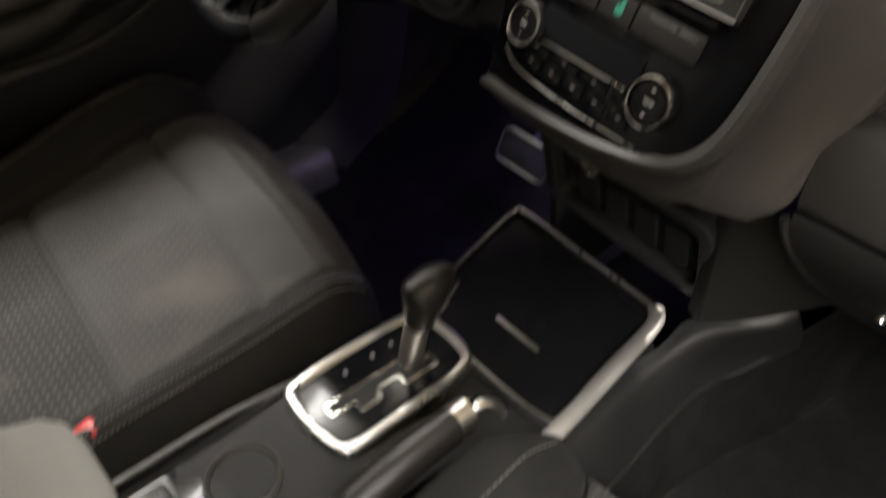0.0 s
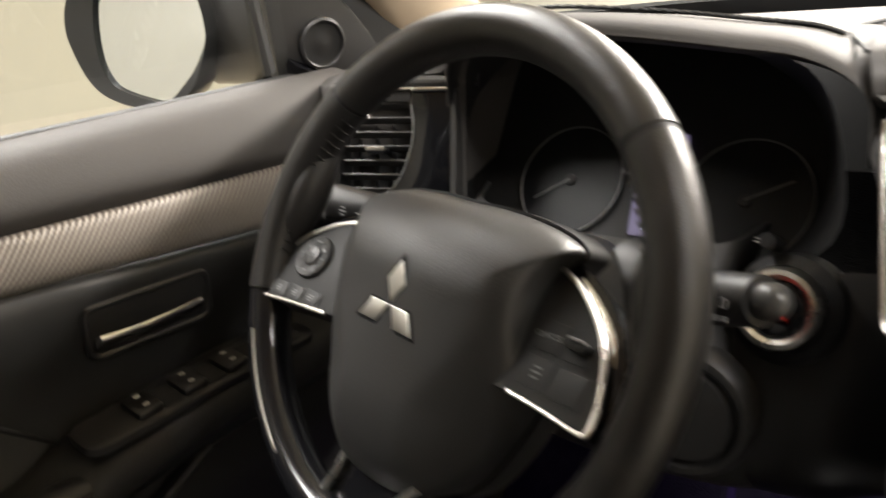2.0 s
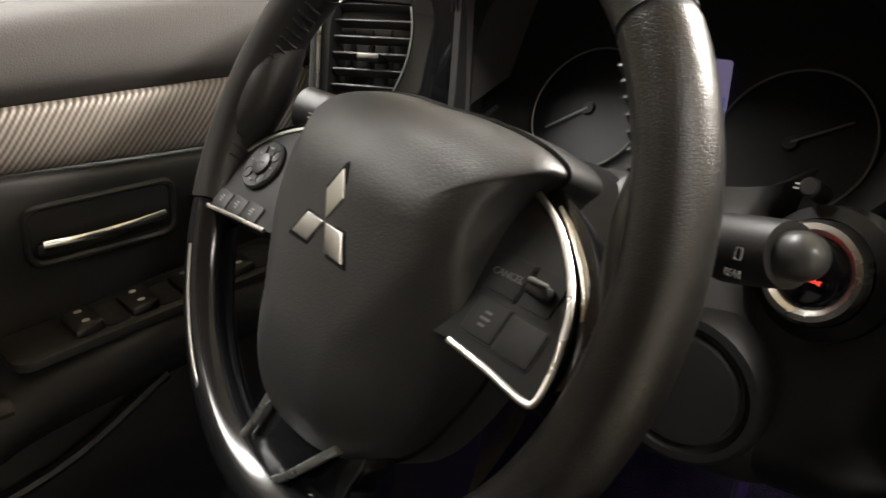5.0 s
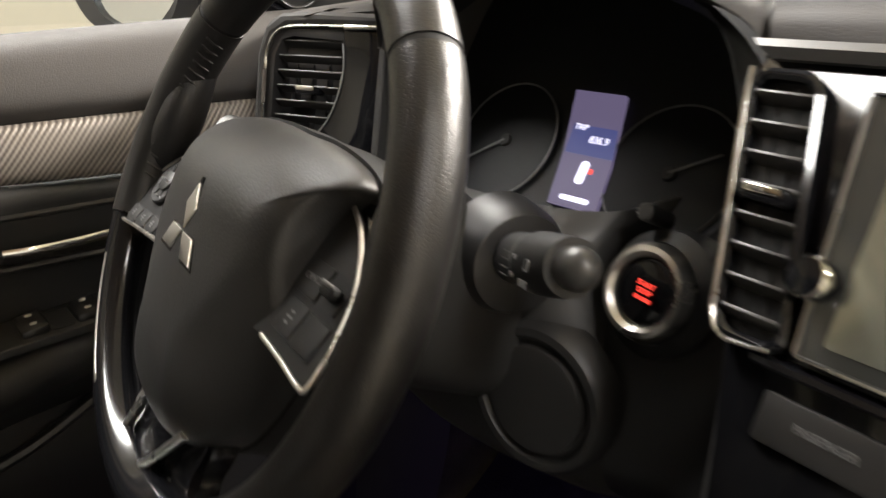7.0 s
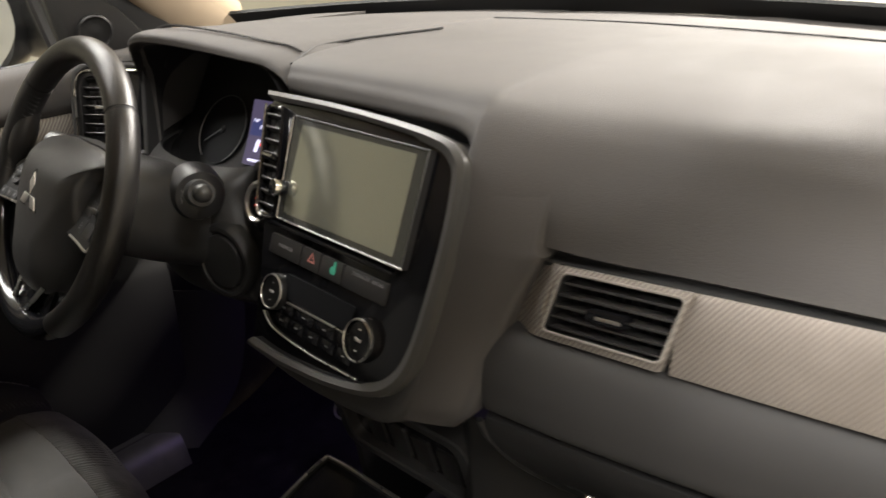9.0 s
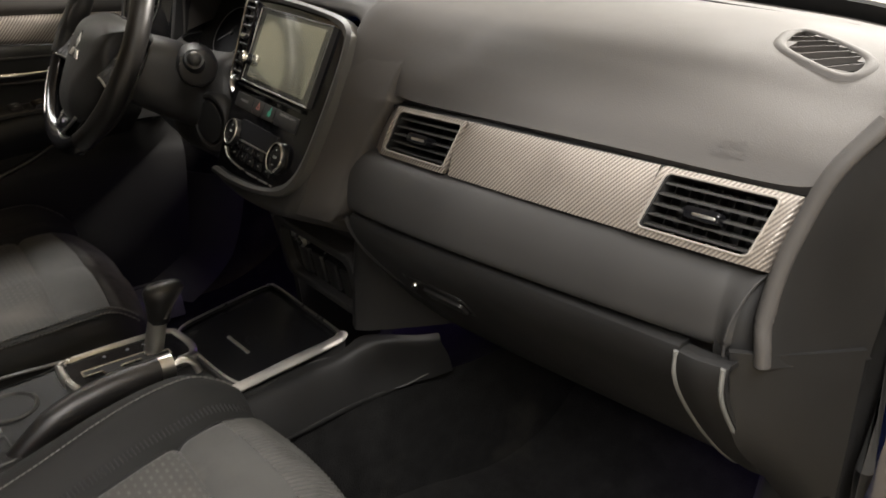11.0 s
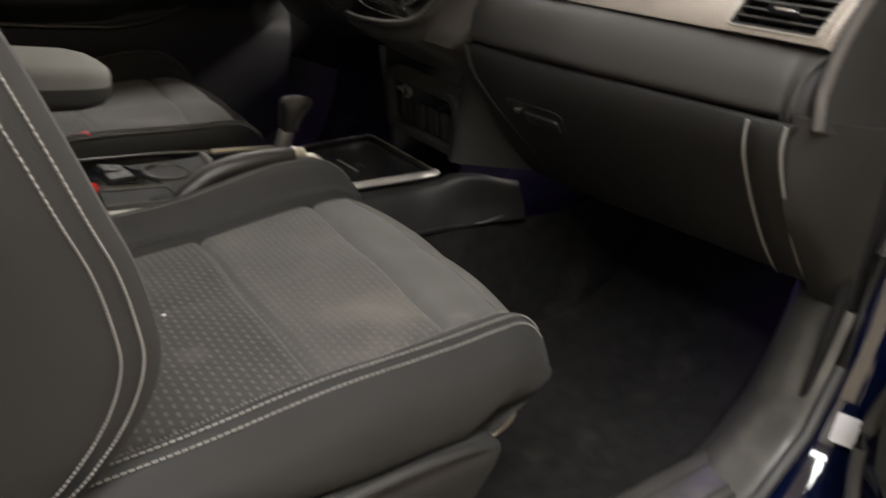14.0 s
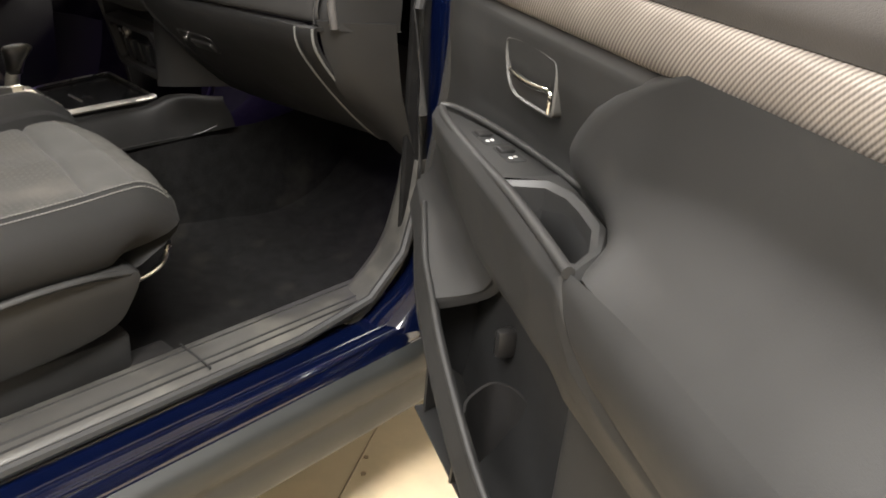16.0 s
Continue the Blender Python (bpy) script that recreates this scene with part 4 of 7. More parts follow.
bm = rings([[STACK @ Vector((x, y, h)) for x, y, h in ((*q, -0.008), (*q, 0.004), (*w, 0.007), (*v, 0.004), (*v, -0.008))] for q, w, v in ((p, (Vector(p) * 0.965)[:], (Vector(p) * 0.915 if p[0] > 0.1 else Vector(p) * 0.93)[:]) for p in pts)], closed_u=True, cap0=True, cap1=True)
part("stack_trim", bm, BEZEL_TRIM, dash, "satin silver-grey trim curving round the stack")
black = [(p.x, p.y) for p in spline([((x * 0.95), (y * 0.95), 0) for x, y in outer] + [(-0.116, -0.08, 0), (-0.138, 0.0, 0), (-0.152, 0.06, 0)], 64, True)][::-1]
part("stack_face", plate(black, -0.03, 0.0, STACK, 0.002), GLOSS, dash, "gloss black centre stack face")

# lower front of the stack with sockets
usb_m = basis((0.0, 0.062, 0.765), (1, -0.05, 0), (0, -0.25, 1))
sock = part("socket_panel", band(rrect(0.24, 0.12, 0.02, 4), rrect(0.205, 0.09, 0.015, 4), -0.03, 0.004, usb_m, 0.002), SATIN, dash, "dark recessed panel with sockets and blank switches")
part("panel_face", plate(rrect(0.21, 0.095, 0.015, 4), -0.03, -0.012, usb_m), GLOSS, sock)
part("socket", lathe([(0.0125, -0.012), (0.0125, -0.006), (0.009, -0.006), (0.008, -0.02)], usb_m @ pose(-0.058, 0.022, 0), 24), SATIN_CHROME, sock, "chrome-ringed power socket")
part("usb_port", box(0.014, 0.007, 0.004, usb_m @ pose(-0.085, 0.022, -0.011), 0.001), INK_DIM, sock)
for i in range(4):
    part("blank_switch", plate(rrect(0.03, 0.05, 0.004, 3, -0.06 + i * 0.042, -0.016), -0.012, -0.008, usb_m, 0.0015), PLASTIC, sock)
part("stack_leg", loft([[(0.105, 0.058, 0.86), (0.108, 0.052, 0.80), (0.110, 0.048, 0.71)], [(0.125, 0.046, 0.86), (0.128, 0.044, 0.80), (0.135, 0.045, 0.71)], [(0.158, 0.062, 0.86), (0.162, 0.078, 0.80), (0.178, 0.115, 0.71)], [(0.20, 0.13, 0.86), (0.21, 0.16, 0.80), (0.23, 0.22, 0.71)]], 12, 14, 0.004), MATTE, dash)
part("stack_leg", loft([[(-0.118, 0.05, 0.86), (-0.118, 0.06, 0.80), (-0.122, 0.09, 0.71), (-0.125, 0.12, 0.5)], [(-0.128, 0.06, 0.86), (-0.128, 0.08, 0.80), (-0.13, 0.11, 0.71), (-0.135, 0.14, 0.5)], [(-0.13, 0.3, 0.86), (-0.13, 0.3, 0.80), (-0.135, 0.3, 0.71), (-0.14, 0.3, 0.5)]], 10, 12, 0.005), PLASTIC, dash)

# driver-side upper pad with the instrument hood
lip = [(-0.534, 0.098, 1.05), (-0.5355, 0.103, 1.10), (-0.5345, 0.106, 1.150), (-0.520, 0.092, 1.184), (-0.490, 0.078, 1.203), (-0.43, 0.07, 1.212), (-0.34, 0.08, 1.206), (-0.27, 0.092, 1.197), (-0.22, 0.103, 1.188), (-0.185, 0.105, 1.165), (-0.178, 0.10, 1.12)]
lipp = spline(lip, 40)
mid = [Vector((p.x * 1.01, p.y + 0.03, min(p.z + 0.012, 1.222))) for p in lipp]
back = [Vector((p.x * 1.03, 0.26 + 0.05 * (1 - abs(p.x + 0.4) / 0.3), min(p.z + 0.02, 1.205) if p.z > 1.14 else p.z + 0.06)) for p in lipp]
far = [Vector((p.x * 1.1 + 0.03, max(0.38, 0.70 - 0.95 * max(0, -p.x - 0.3) ** 1.2), 1.187)) for p in lipp]
inner = [Vector((p.x + 0.006 * (p.x < -0.5), p.y + 0.020, p.z - 0.007 * (p.z > 1.17))) for p in lipp]
part("instrument_hood", loft([inner, lipp, mid, back, far], 30, 40), PAD, dash, "soft grey vinyl hood over the instruments")
seam = spline([p + Vector((0, 0.045, 0.0152)) for p in lipp[7:33]], 121)
bm = bmesh.new()
for i in range(0, 120, 2):
    tube([seam[i], seam[i].lerp(seam[i + 1], 1.2)], 0.0013, n=5, bm=bm)
tagged(part("hood_stitching", bm, SATIN, dash, "dark grey stitched seam"), kind="stuff")
part("hood_seam", tube([p + Vector((0, 0.004, -0.0012)) for p in seam], 0.0016, n=5), DARK, dash)
part("top_seam", tube(spline([(-0.2, 0.53, 1.1945), (0.0, 0.53, 1.1958), (0.13, 0.52, 1.1955), (0.3, 0.495, 1.194), (0.46, 0.465, 1.1915), (0.6, 0.43, 1.1885)], 30), 0.0018, 0.0012, n=6), DARK, dash)
corner = [[(-0.80, 0.42, 1.160), (-0.72, 0.47, 1.18), (-0.62, 0.5, 1.19), (-0.5, 0.54, 1.195)], [(-0.80, 0.30, 1.160), (-0.72, 0.31, 1.174), (-0.62, 0.31, 1.188), (-0.52, 0.30, 1.198)], [(-0.80, 0.19, 1.158), (-0.72, 0.16, 1.166), (-0.64, 0.135, 1.176), (-0.53, 0.14, 1.186)], [(-0.80, 0.165, 1.150), (-0.72, 0.12, 1.157), (-0.64, 0.085, 1.168), (-0.545, 0.115, 1.174)], [(-0.80, 0.165, 1.135), (-0.72, 0.115, 1.14), (-0.655, 0.075, 1.15), (-0.55, 0.12, 1.155)], [(-0.80, 0.17, 1.02), (-0.72, 0.12, 1.02), (-0.66, 0.085, 1.02), (-0.56, 0.13, 1.02)]]
part("corner_pad", loft(corner, 24, 16, 0.004), PAD, dash)
part("mid_pad_seam", tube(spline([(-0.19, 0.118, 1.191), (-0.215, 0.2, 1.201), (-0.16, 0.36, 1.202)], 14), 0.0018, n=6), DARK, dash)

# instrument cluster: liner, dials and display
CL = basis((-0.38, 0.195, 1.09), (1, 0, 0), (0, 0.55, 0.84))
face = [(-0.18, -0.05), (-0.185, 0.02), (-0.175, 0.09), (-0.15, 0.125), (-0.05, 0.13), (0.05, 0.115), (0.13, 0.06), (0.155, 0.0), (0.14, -0.06), (0.08, -0.095), (0.0, -0.10), (-0.1, -0.102), (-0.15, -0.09)]
facep = [(p.x, p.y) for p in spline([(x, y, 0) for x, y in face], 64, True)]
lip_loop = [Vector((-0.5275, 0.108, 1.07)), Vector((-0.5275, 0.106, 1.13)), Vector((-0.522, 0.098, 1.165)), Vector((-0.486, 0.080, 1.198)), Vector((-0.42, 0.072, 1.209)), Vector((-0.31, 0.085, 1.20)), Vector((-0.225, 0.103, 1.185)), Vector((-0.195, 0.105, 1.13)), Vector((-0.20, 0.105, 1.06)), Vector((-0.29, 0.1, 1.018)), Vector((-0.38, 0.1, 1.015)), Vector((-0.46, 0.1, 1.02)), Vector((-0.518, 0.105, 1.035))]
lip_loop = spline(lip_loop, 64, True)
cluster = thing("instrument_cluster", "unlit black instrument cluster with a lit violet trip display", "instruments")
face3 = [CL @ Vector((x, y, 0)) for x, y in facep]
part("liner", rings([lip_loop, [a.lerp(b, 0.5) for a, b in zip(lip_loop, face3)], face3], cap1=True), DARK, cluster)
for cx, r, nd in ((-0.067, 0.053, 215), (0.098, 0.053, 30)):
    m = CL @ pose(cx, -0.03, 0)
    dial = part("dial", lathe([(r, 0.001), (r, 0.003), (0.002, 0.0032)], m, 48), LCD, cluster, "dark round gauge")
    bm = tube([m @ Vector((math.cos(a) * r, math.sin(a) * r, 0.005)) for a in [radians(-62 + 300 * i / 60) for i in range(61)]], 0.0009, n=6)
    part("dial_ring", bm, INK_DIM, dial)
    part("needle", box(0.04, 0.0018, 0.001, m @ pose(0.02 * math.cos(radians(nd)), 0.02 * math.sin(radians(nd)), 0.006, 0, 0, nd), 0.0004), INK_DIM, dial)
    part("needle_hub", lathe([(0.006, 0.003), (0.005, 0.006)], m, 20), DARK, dial)
disp = part("trip_display", plate([(-0.014, 0.023), (0.0, -0.03), (0.006, -0.073), (0.054, -0.073), (0.05, -0.035), (0.036, 0.023)][::1], 0.002, 0.006, CL), DISPLAY, cluster, "narrow violet-lit trip display")
part("display_band", plate([(-0.0005, -0.006), (0.002, -0.030), (0.0498, -0.030), (0.0425, -0.006)], 0.0061, 0.0063, CL), DISPLAY_BLUE, disp, "blue lit band")
lettering("TRIP", 0.0068, CL @ pose(0.008, -0.008, 0.0065), DISPLAY_INK, disp)
lettering("836.9", 0.0085, CL @ pose(0.030, -0.017, 0.0065), DISPLAY_INK, disp)
bars([(0.03, -0.066, 0.028)], CL @ pose(0, 0, 0.0062), DISPLAY_INK, disp, h=0.004)
part("car_symbol", plate(rrect(0.008, 0.019, 0.003, 3, 0.027, -0.044), 0.006, 0.0066, CL), DISPLAY_INK, disp)
part("door_symbol", plate(rrect(0.004, 0.004, 0.001, 2, 0.034, -0.042), 0.006, 0.0067, CL), RED_INK, disp)
knob_m = basis((-0.2295, 0.080, 1.0685), (1, 0, 0), (0, 0.4, 0.9))
part("dimmer_knob", lathe([(0.0056, -0.02), (0.0056, 0.004), (0.0045, 0.0052)], knob_m, 18), PLASTIC, cluster, "small black dimmer knob")
bars([(-0.009, 0.0015, 0.004), (-0.009, -0.001, 0.005)], knob_m @ pose(0, 0, -0.004), INK, cluster, h=0.001)


# driver air vent: slats beside a gloss black cheek, under a silver line
DV = basis((-0.594, 0.082, 1.112), (0.9, 0.36, 0), (0, 0.25, 1))
pod = [(-0.066, -0.078), (-0.067, 0.02), (-0.060, 0.046), (-0.042, 0.058), (0.000, 0.060), (0.072, 0.058), (0.0725, -0.02), (0.0725, -0.078)]
frame_o = [(-0.0560, -0.070), (-0.0570, 0.018), (-0.0500, 0.038), (-0.034, 0.0470), (0.000, 0.0485), (0.0690, 0.0480), (0.0690, -0.020), (0.0690, -0.070)]
dvent = part("air_vent", band(ccw(pod), ccw(frame_o), -0.03, 0.010, DV, 0.004), PAD_LOW, dash, "slatted black air vent beside a gloss black cheek")
part("cheek_face", plate(ccw(frame_o), -0.03, -0.022, DV), DARK, dvent)
edge_r = [(0.0275, 0.0325), (0.0300, 0.012), (0.0265, -0.012), (0.0150, -0.038), (-0.0040, -0.058)]
cheek = edge_r + [(-0.004, -0.070), (0.0690, -0.070), (0.0690, 0.0480), (0.0275, 0.0485)]
part("side_panel", plate(ccw(cheek), -0.022, 0.006, DV, 0.001), GLOSS, dvent, "gloss black cheek")
part("left_face", plate(ccw([(-0.0560, -0.070), (-0.0570, 0.018), (-0.0500, 0.038), (-0.034, 0.0470), (0.0275, 0.0485), (0.0275, 0.0345), (-0.028, 0.0375), (-0.041, 0.034), (-0.0475, 0.020), (-0.0475, -0.070)]), -0.022, 0.006, DV, 0.001), PLASTIC, dvent)
part("silver_line", tube(spline([DV @ Vector((x, y, 0.0085)) for x, y in ((-0.0550, -0.070), (-0.0562, -0.02), (-0.0560, 0.018), (-0.0490, 0.0375), (-0.033, 0.0455), (0.000, 0.0470), (0.030, 0.0470))], 40), 0.0019, 0.0016, 8), SATIN_CHROME, dvent, "satin silver line round the vent")
part("vent_chrome", box(0.040, 0.0042, 0.004, DV @ pose(0.0480, 0.0462, 0.0085), 0.0015), CHROME, dvent, "bright chrome bar")
part("slot_edge", tube([DV @ Vector((p.x, p.y, 0.0065)) for p in spline([(x, y, 0) for x, y in edge_r], 20)], 0.0009, n=6), GREY_STRIP, dvent)
for i in range(7):
    y = -0.049 + i * 0.0135
    xr = pick_x(edge_r, y)
    part("slat", box(xr + 0.0455, 0.012, 0.0020, DV @ pose((xr - 0.0455) / 2, y, -0.002, 64), 0.0007), SLAT, dvent)
for i in range(4):
    part("vane", box(0.001, 0.085, 0.008, DV @ pose(-0.034 + i * 0.018, -0.008, -0.015), 0.0004), DARK, dvent)
part("tab", plate(rrect(0.022, 0.0075, 0.003, 3, -0.0065, -0.010), -0.004, 0.012, DV, 0.0015), GLOSS, dvent, "gloss black sliding tab")
part("tab_face", plate(rrect(0.020, 0.0040, 0.0015, 3, -0.0065, -0.0085), 0.012, 0.0128, DV, 0.0004), SATIN_CHROME, dvent)

# centre vent beside the screen: a leaning frame
CV = STACK @ pose(-0.1365, 0.0555, 0.0)


def lean(pts, k=-0.235):
    return [(x + k * y, y) for x, y in pts]


vo, vi = lean(rrect(0.0370, 0.122, 0.010, 5)), lean(rrect(0.0290, 0.112, 0.008, 5))
cvent = part("air_vent", band(vo, vi, -0.012, 0.008, CV, 0.002), GLOSS, dash, "tall slatted black air vent in a silver-edged frame")
part("shroud", plate(vi, -0.004, 0.0008, CV), DARK, cvent)
for i in range(8):
    y = -0.049 + i * 0.0138
    part("slat", box(0.0285, 0.010, 0.0020, CV @ pose(-0.235 * y, y, 0.0038, 62), 0.0007), SLAT, cvent)
for i in range(2):
    part("vane", tube([CV @ Vector((-0.005 + i * 0.010 - 0.235 * y, y, 0.0016)) for y in (-0.054, 0.054)], 0.0006, n=6), DARK, cvent)
part("tab", plate(rrect(0.026, 0.0085, 0.0035, 3, -0.001, 0.004), -0.002, 0.0125, CV, 0.003), GLOSS, cvent, "gloss black sliding tab")
part("tab_face", plate(rrect(0.018, 0.0040, 0.0015, 3, -0.001, 0.0055), 0.0122, 0.0132, CV, 0.0005), CHROME, cvent)
part("vent_chrome", tube(spline([CV @ Vector((x - 0.235 * y, y, 0.0085)) for x, y in ((-0.0165, 0.060), (-0.0178, 0.040), (-0.0178, -0.035), (-0.0172, -0.053), (-0.011, -0.0605), (0.002, -0.0605), (0.0125, -0.0590))], 34), 0.0015, 0.0012, 8), SATIN_CHROME, cvent, "satin silver outer edge")

# lower driver panel with a round blank and the start button
secs = [[(-0.70, 0.12, 1.05), (-0.70, 0.09, 0.97), (-0.70, 0.10, 0.90), (-0.70, 0.16, 0.83)],
        [(-0.55, 0.10, 1.045), (-0.55, 0.06, 0.97), (-0.55, 0.07, 0.89), (-0.55, 0.14, 0.82)],
        [(-0.40, 0.085, 1.03), (-0.40, 0.045, 0.96), (-0.40, 0.05, 0.89), (-0.40, 0.12, 0.83)],
        [(-0.28, 0.088, 1.03), (-0.28, 0.045, 0.96), (-0.28, 0.045, 0.90), (-0.28, 0.10, 0.85)],
        [(-0.18, 0.095, 1.05), (-0.185, 0.06, 0.97), (-0.19, 0.055, 0.90), (-0.19, 0.11, 0.86)],
        [(-0.13, 0.11, 1.05), (-0.14, 0.09, 0.97), (-0.14, 0.09, 0.9), (-0.15, 0.14, 0.87)]]
part("driver_panel", loft(secs, 30, 18, 0.006), PLASTIC, dash, "dark plastic lower driver panel")
BL = basis((-0.266, 0.0265, 0.949), (1, 0.12, 0), (0, 0.05, 1))
blank = part("ignition_blank", lathe([(0.052, -0.02), (0.051, -0.004), (0.047, 0.001), (0.042, 0.0015), (0.038, -0.003), (0.036, -0.003), (0.035, 0.002), (0.030, 0.003), (0.001, 0.003)], BL, 48), COLUMN_PLASTIC, dash, "round black blanking plug in a ring")
ST = basis((-0.215, 0.062, 1.028), (1, -0.05, 0), (0, 0.35, 1))
button = thing("start_button", "round start button with red lit lettering and chrome ring", "button")
part("ring", lathe([(0.030, -0.03), (0.0292, 0.0), (0.0268, 0.0052), (0.0235, 0.006), (0.0205, 0.003), (0.0205, -0.02)], ST, 40), SATIN_CHROME, button)
part("cap", lathe([(0.0205, -0.02), (0.020, 0.001), (0.016, 0.003), (0.001, 0.0025)], ST, 40), GLOSS, button)
part("collar", lathe([(0.04, -0.035), (0.038, -0.012), (0.0302, -0.004), (0.029, -0.03)], ST, 40), PLASTIC, button)
for i, w in enumerate(("START", "STOP", "ENGINE")):
    lettering(w, 0.0042 if i < 2 else 0.0033, ST @ pose(0.0015, 0.0044 - i * 0.0042, 0.0042, 0, 0, -6), RED_INK, button)

# ---- head unit and controls on the stack ----
unit = thing("head_unit", "switched-off touchscreen in a thin chrome frame", "screen")
screen_o = [(-0.1000, -0.0015), (0.1125, -0.0010), (0.1130, 0.1090), (-0.1090, 0.1105)]
part("screen_frame", band(ccw(screen_o), inset(ccw(screen_o), 0.0016), 0.0, 0.0078, STACK, 0.0005), SATIN, unit)
part("screen", plate(inset(ccw(screen_o), 0.0013), 0.0, 0.0065, STACK), BORDER_GLASS, unit, "dark glass border")
part("display", plate(rrect(0.186, 0.096, 0.002, 2, 0.003, 0.0545), 0.006, 0.0069, STACK), SCREEN, unit, "blank display, its greenish-grey tint standing for reflections")
part("frame_strip", plate(rrect(0.0014, 0.1075, 0.0005, 2, 0.1116, 0.0540), 0.006, 0.0077, STACK, 0.0002), GREY_STRIP, unit, "satin grey side strip")
part("chrome_line", tube([STACK @ Vector(p) for p in ((-0.1085, 0.108, 0.0076), (-0.1000, 0.0, 0.0076), (-0.098, -0.0012, 0.0076), (0.1125, -0.0008, 0.0076))], 0.0010, 0.0008, 6), SATIN_CHROME, unit, "thin bright lower edge")
part("volume_knob", lathe([(0.0085, 0.006), (0.0085, 0.016), (0.0075, 0.02), (0.001, 0.0205)], STACK @ pose(-0.101, 0.031, 0), 24), GLOSS, unit)
part("knob_ring", lathe([(0.0092, 0.014), (0.0095, 0.018), (0.008, 0.0205)], STACK @ pose(-0.101, 0.031, 0), 28, cap=False), CHROME, unit)
part("lower_edge", tube([STACK @ Vector((x, -0.0075, 0.003)) for x in (-0.118, 0, 0.060, 0.100)], 0.0045, 0.003, 8), GLOSS, unit)
bar = thing("switch_bar", "row of flat dark switches with hazard button", "switches")
for x0, x1 in ((-0.108, -0.048), (-0.046, -0.013), (-0.011, 0.026), (0.028, 0.095)):
    part("switch", plate(rrect(x1 - x0, 0.0215, 0.002, 2, (x0 + x1) / 2, -0.0298), -0.002, 0.003, STACK, 0.0008), SATIN, bar)
tri = [(-0.0275 + 0.0075 * math.cos(radians(a)), -0.0285 + 0.0075 * math.sin(radians(a))) for a in (90, 210, 330)]
tri2 = [(-0.0275 + 0.0042 * math.cos(radians(a)), -0.0285 + 0.0042 * math.sin(radians(a))) for a in (90, 210, 330)]
part("hazard_symbol", band(tri, tri2, 0.0025, 0.0034, STACK, 0.0001), HAZARD_INK, bar, "red hazard triangle")
part("eco_symbol", plate(rrect(0.009, 0.008, 0.003, 3, 0.011, -0.030), 0.0028, 0.0035, STACK), GREEN_INK, bar, "green switch symbol")
part("eco_leaf", plate(rrect(0.004, 0.006, 0.0015, 2, 0.013, -0.0235), 0.0028, 0.0035, STACK), GREEN_INK, bar)
lettering("PASSENGER", 0.0052, STACK @ pose(-0.077, -0.029, 0.0033), INK_DIM, bar)
lettering("PASSENGER  AIRBAG", 0.0052, STACK @ pose(0.066, -0.0235, 0.0033), INK_DIM, bar)
climate = thing("climate_panel", "gloss black climate panel with two dials in thin chrome rings", "climate controls")
part("readout", plate(rrect(0.12, 0.026, 0.002, 2, -0.005, -0.067), -0.002, 0.002, STACK), LCD, climate)
for x, y, k in ((-0.0765, -0.0778, 0.83), (0.079, -0.0788, 0.9)):
    m = STACK @ pose(x, y, 0) @ Matrix.Scale(k, 4)
    d = part("dial", lathe([(0.024, -0.002), (0.024, 0.009), (0.0225, 0.0118), (0.0213, 0.0125), (0.0208, 0.002)], m, 44), KEY_BLACK, climate, "black dial with a thin chrome ring")
    part("dial_ring", lathe([(0.0232, 0.0108), (0.0228, 0.0124), (0.0214, 0.0129), (0.0210, 0.0120)], m, 44, cap=False), SATIN_CHROME, d)
    part("dial_face", lathe([(0.0205, 0.0), (0.0205, 0.0095), (0.0185, 0.0102), (0.001, 0.0105)], m, 40), KEY_BLACK, d)
    bars([(0, 0.0115, 0.004), (0, -0.0115, 0.004)], m @ pose(0, 0, 0.0105), INK, d)
    lettering("TEMP" if x > 0 else "FAN", 0.0052, m @ pose(0, 0, 0.0107), INK, d)
part("silver_line", box(0.105, 0.0022, 0.003, STACK @ pose(-0.003, -0.0828, 0.001, 0, 0, 1), 0.0008), SATIN_CHROME, climate)
for r, (y, n) in enumerate(((-0.0900, 4), (-0.104, 5))):
    for i in range(n):
        x = -0.058 + i * (0.112 / (n - 1))
        part("button", plate(rrect(0.102 / (n - 1) - 0.002, 0.0125, 0.0015, 2, x, y), -0.001, 0.0012, STACK, 0.0006), GLOSS, climate)
        bars([(x, y, 0.0055)], STACK @ pose(0, 0, 0.0013), INK_DIM, climate, h=0.0016)
part("lower_line", tube(spline([STACK @ Vector((x, y, 0.001)) for x, y in ((-0.095, -0.105), (-0.07, -0.117), (0.0, -0.121), (0.08, -0.118))], 16), 0.001, n=6), SATIN_CHROME, climate)

# ---- steering column ----
column = thing("steering_column", "dark plastic steering column shroud with stalks", "steering column")
TILT_W = radians(19.5)
WH = basis((-0.360, -0.116, 1.070), (1, 0, 0), (0, math.sin(TILT_W), math.cos(TILT_W)))
loops = []
for h, w, t, b in ((-0.03, 0.055, 0.035, -0.06), (-0.06, 0.068, 0.045, -0.07), (-0.12, 0.076, 0.05, -0.08), (-0.17, 0.078, 0.03, -0.085), (-0.24, 0.075, 0.0, -0.09)):
    base = rrect(2 * w, t - b, 0.045, 5, 0.0, (t + b) / 2)
    loops.append(at(WH, base, h))
part("shroud", rings(loops, cap0=True, cap1=True), COLUMN_PLASTIC, column)
cover = []
